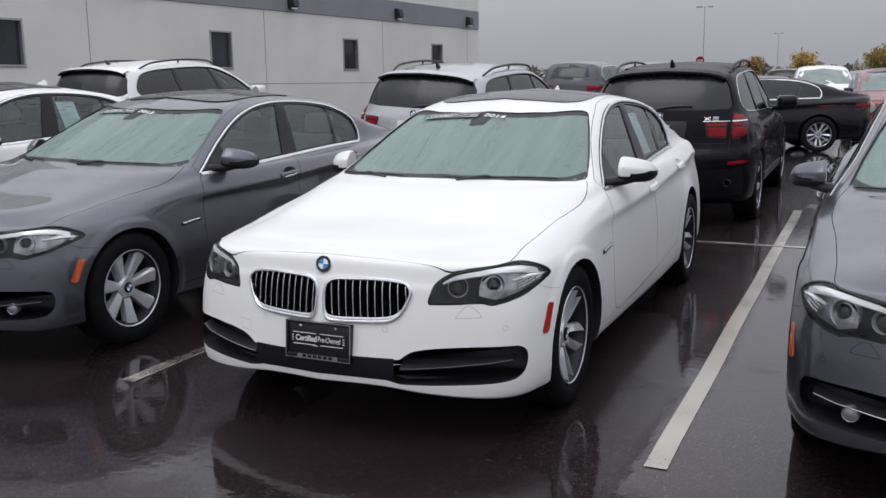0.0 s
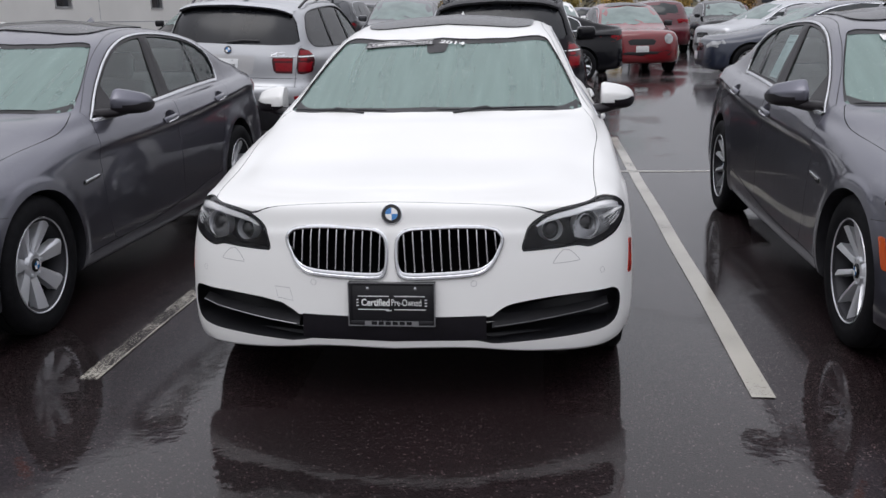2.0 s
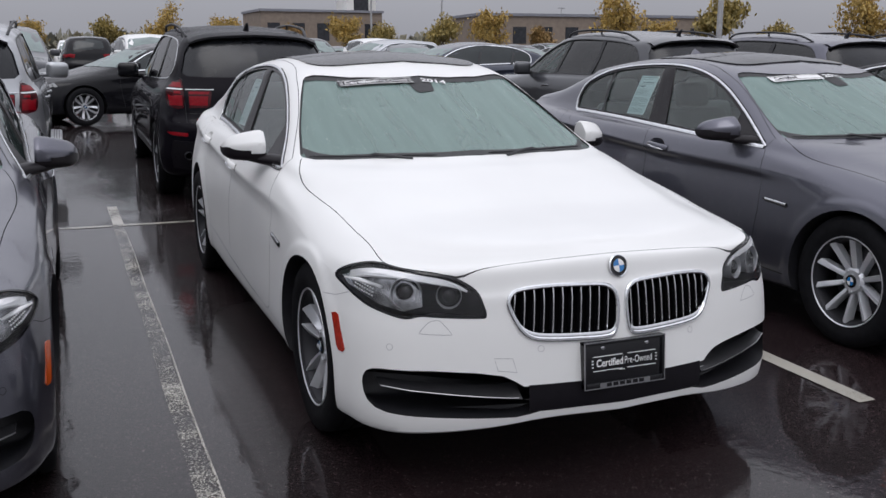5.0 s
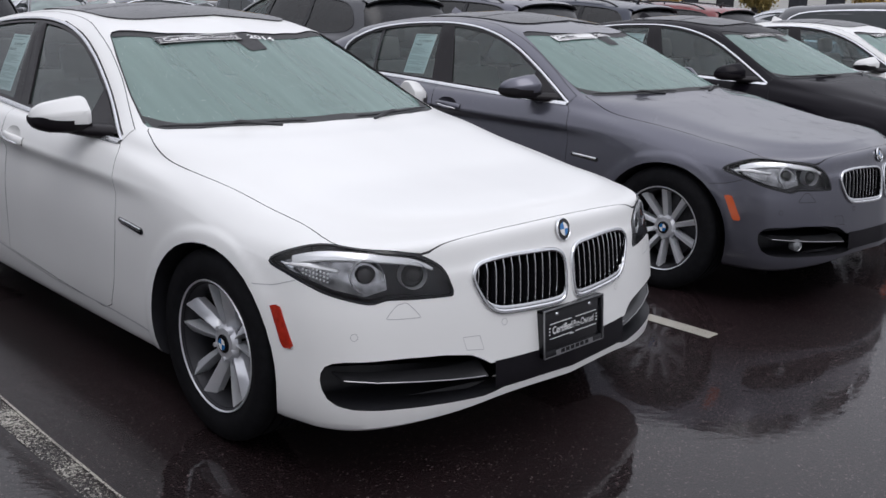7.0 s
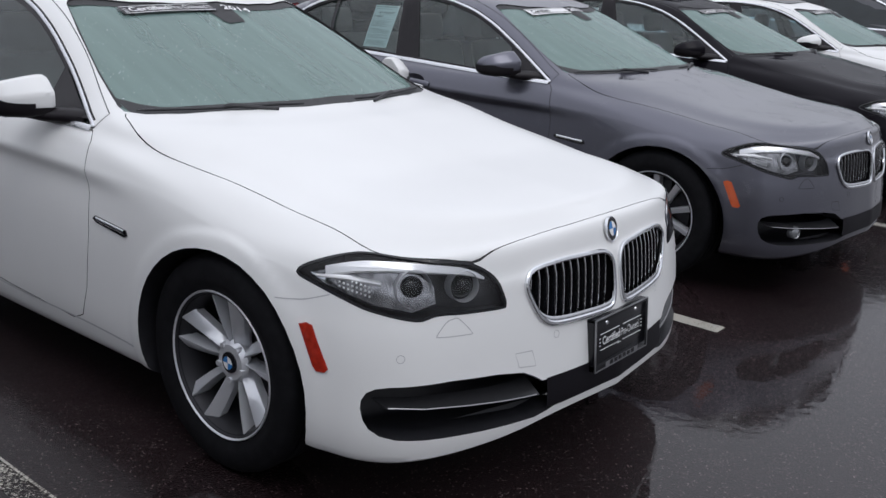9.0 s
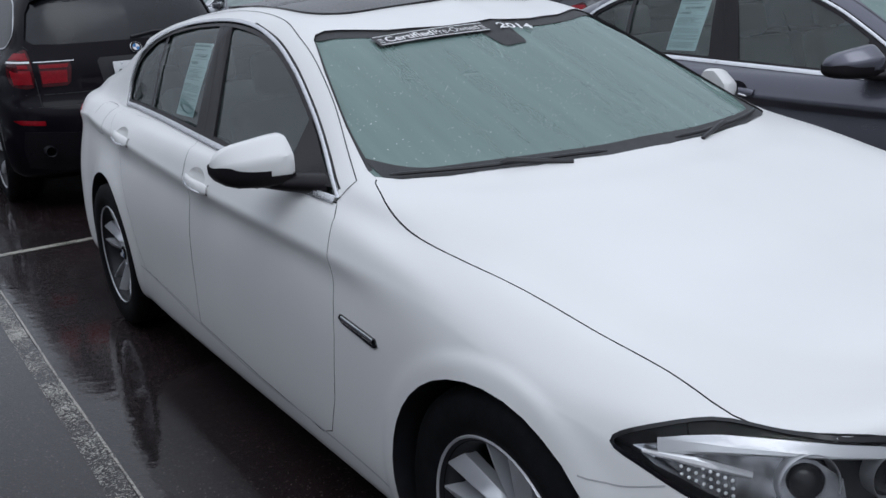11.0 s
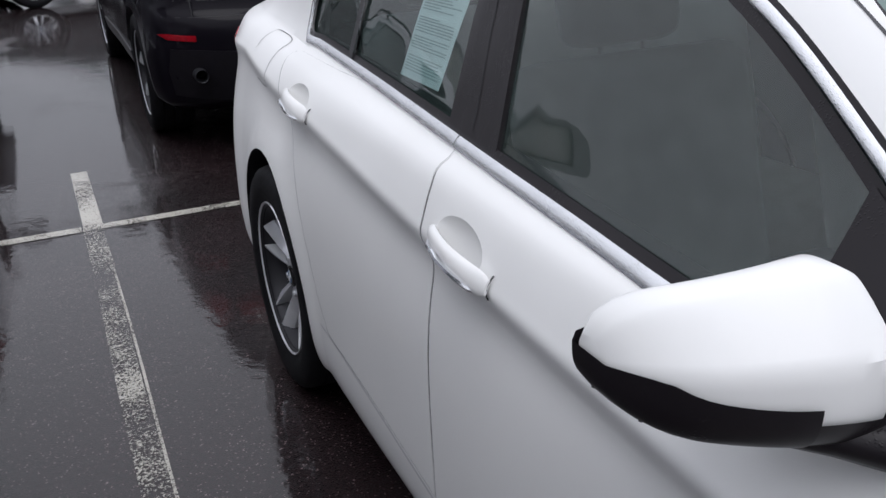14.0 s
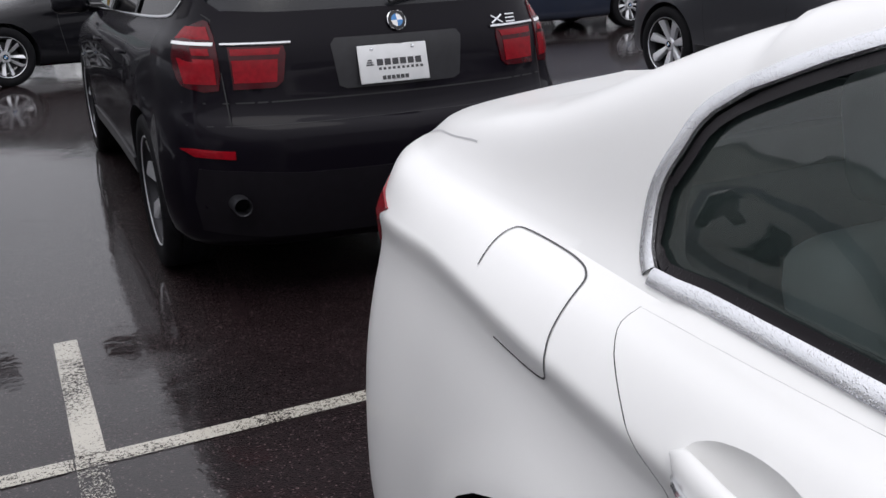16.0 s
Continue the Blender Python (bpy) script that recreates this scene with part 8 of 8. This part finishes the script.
far_building(92, 150, 46, 20, 7.5, -8, BRICK, "low tan building far beyond the lot")
far_building(50, 190, 26, 20, 9, 0, BRICK, "low brown building far beyond the lot")
far_building(63, 205, 7, 8, 21, 0, WALL, "narrow pale tower far beyond the lot")
far_building(128, 62, 50, 20, 6.5, -62, WALL, "long pale building past the lot")

BARK = vary(mat("tree_bark", (0.10, 0.075, 0.055), 0.9), 14, 0.3, bump=0.01, bump_scale=40)


def leaf_mat(name, a, b):
    m = mat(name, a, 0.6)
    n, l, p = nodes_of(m)
    g = n.new("ShaderNodeNewGeometry")
    r = n.new("ShaderNodeValToRGB")
    r.color_ramp.elements[0].color, r.color_ramp.elements[1].color = (*a, 1), (*b, 1)
    l.new(g.outputs["Random Per Island"], r.inputs[0])
    l.new(r.outputs[0], p.inputs["Base Color"])
    return m


LEAVES = [leaf_mat("yellow_leaves", (0.52, 0.34, 0.08), (0.30, 0.22, 0.07)), leaf_mat("green_gold_leaves", (0.38, 0.28, 0.08), (0.22, 0.18, 0.06)), leaf_mat("rust_leaves", (0.38, 0.22, 0.07), (0.2, 0.14, 0.05))]


def tree_meshes(seed, h, spread, leaf, n_leaf, size):
    rg = random.Random(seed)
    bm = bmesh.new()
    trunk = [(rg.uniform(-0.06, 0.06) * i, rg.uniform(-0.06, 0.06) * i, h * 0.62 * i / 4) for i in range(5)]
    tube(bm, trunk, [0.02 * h * (1 - 0.17 * i) for i in range(5)], 8)
    tips = []
    for i in range(13):
        z0 = h * rg.uniform(0.25, 0.6)
        a, t = rg.uniform(0, 6.28), rg.uniform(0.5, 1.0)
        L = spread * t
        e = Vector((L * math.cos(a), L * math.sin(a), z0 + h * rg.uniform(0.12, 0.36)))
        o = Vector((trunk[2][0], trunk[2][1], z0))
        mid = o.lerp(e, 0.5) + Vector((0, 0, 0.05 * h))
        tube(bm, [o, mid, e], [0.009 * h, 0.006 * h, 0.002 * h], 5)
        tips += [mid, e, o.lerp(e, 0.75)]
    tips += [Vector((trunk[4][0], trunk[4][1], h * q)) for q in (0.6, 0.75, 0.86)]
    wood = finish("trunk", bm, BARK)
    V, F = [], []
    for i in range(n_leaf):
        c = tips[rg.randrange(len(tips))] + Vector((rg.gauss(0, 1), rg.gauss(0, 1), rg.gauss(0, 0.8))) * spread * 0.2
        if c.z < h * 0.24:
            c.z = h * 0.24 + rg.random() * 0.1 * h
        q = Euler((rg.uniform(0, 6.28), rg.uniform(0, 6.28), rg.uniform(0, 6.28))).to_matrix()
        s = size * rg.uniform(0.6, 1.3)
        k = len(V)
        for u in ((-s, 0, 0), (0, -s * 0.5, 0.1 * s), (s, 0, 0), (0, s * 0.5, 0.1 * s)):
            V.append(tuple(c + q @ Vector(u)))
        F.append((k, k + 1, k + 2, k + 3))
    me = bpy.data.meshes.new("crown")
    me.from_pydata(V, [], F)
    me.materials.append(leaf)
    return wood, me


KINDS = [tree_meshes(i + 3, h, sp, LEAVES[lf], 2600, 0.16) for i, (h, sp, lf) in enumerate(((5.6, 1.6, 0), (5.0, 1.5, 1), (6.4, 2.0, 0), (4.6, 1.5, 2)))]
far_trees = []
rng = random.Random(5)
# from the lot: direction in degrees east of the row's axis, distance
for a, d, k, sc in ((31.6, 62, 2, 1.0), (24.0, 74, 0, 1.0), (37.4, 60, 1, 1.2), (15.4, 76, 0, 0.9), (17.6, 80, 1, 0.9), (21.2, 72, 1, 1.0), (27.5, 95, 3, 1), (45.5, 70, 2, 1.1), (51, 58, 0, 1.15), (12, 90, 3, 1), (8.5, 95, 0, 1), (5, 92, 2, 1), (2, 98, 1, 1.1), (-2, 96, 0, 0.9), (-5, 100, 3, 1), (34.5, 84, 0, 0.9), (41, 90, 1, 1), (56, 75, 2, 1), (61, 70, 1, 1.1), (67, 72, 0, 1)):
    x, y = -0.5 + d * math.sin(radians(a)), -3.5 + d * math.cos(radians(a))
    tr = thing("tree", scaled(pose(x, y, 0, 0, 0, rng.uniform(0, 360)), (sc * 0.82, sc * 0.82, sc * 0.86)), ("young tree with yellow autumn leaves", "young tree with green-gold leaves", "tree with thinning yellow leaves", "young tree with rust leaves")[k], "tree", "young trees along the lot")
    for nm, me in zip(("trunk", "crown"), KINDS[k]):
        o = new(nm, me)
        o.parent = tr

# a band of woods on the horizon, low and uneven
V, F = [], []
rg = random.Random(8)
for i in range(9000):
    a = rg.uniform(-62, 112)
    d = rg.uniform(215, 260)
    top = 4.5 + 3.0 * noise.noise(Vector((a * 0.11, 0, 3))) + 1.6 * noise.noise(Vector((a * 0.6, 2, 0)))
    z = rg.random() ** 0.7 * max(1.5, top)
    c = Vector((d * math.sin(radians(a)), d * math.cos(radians(a)), z))
    q = Euler((rg.uniform(0, 6.28), rg.uniform(0, 6.28), rg.uniform(0, 6.28))).to_matrix()
    s = rg.uniform(0.6, 1.5)
    k = len(V)
    for u in ((-s, 0, 0), (0, -s * 0.7, 0.2), (s, 0, 0), (0, s * 0.7, 0.2)):
        V.append(tuple(c + q @ Vector(u)))
    F.append((k, k + 1, k + 2, k + 3))
me = bpy.data.meshes.new("woods")
me.from_pydata(V, [], F)
me.materials.append(leaf_mat("far_wood_leaves", (0.26, 0.23, 0.15), (0.14, 0.14, 0.11)))
tagged(new("far_woods", me), "low autumn woods along the horizon", "woods", kind="stuff")
# the ground of the woods
bm = bmesh.new()
for i in range(60):
    a0, a1 = radians(-64 + 178 * i / 60), radians(-64 + 178 * (i + 1) / 60)
    q = [bm.verts.new((r * math.sin(a), r * math.cos(a), z)) for a, r, z in ((a0, 262, 0), (a1, 262, 0), (a1, 266, 3.0), (a0, 266, 3.0))]
    bm.faces.new(q)
tagged(part("wooded_bank", bm, vary(mat("bank_earth", (0.07, 0.065, 0.045), 0.9), 0.2, 0.3), smooth=0), "dark wooded bank on the horizon", "bank", kind="structure")
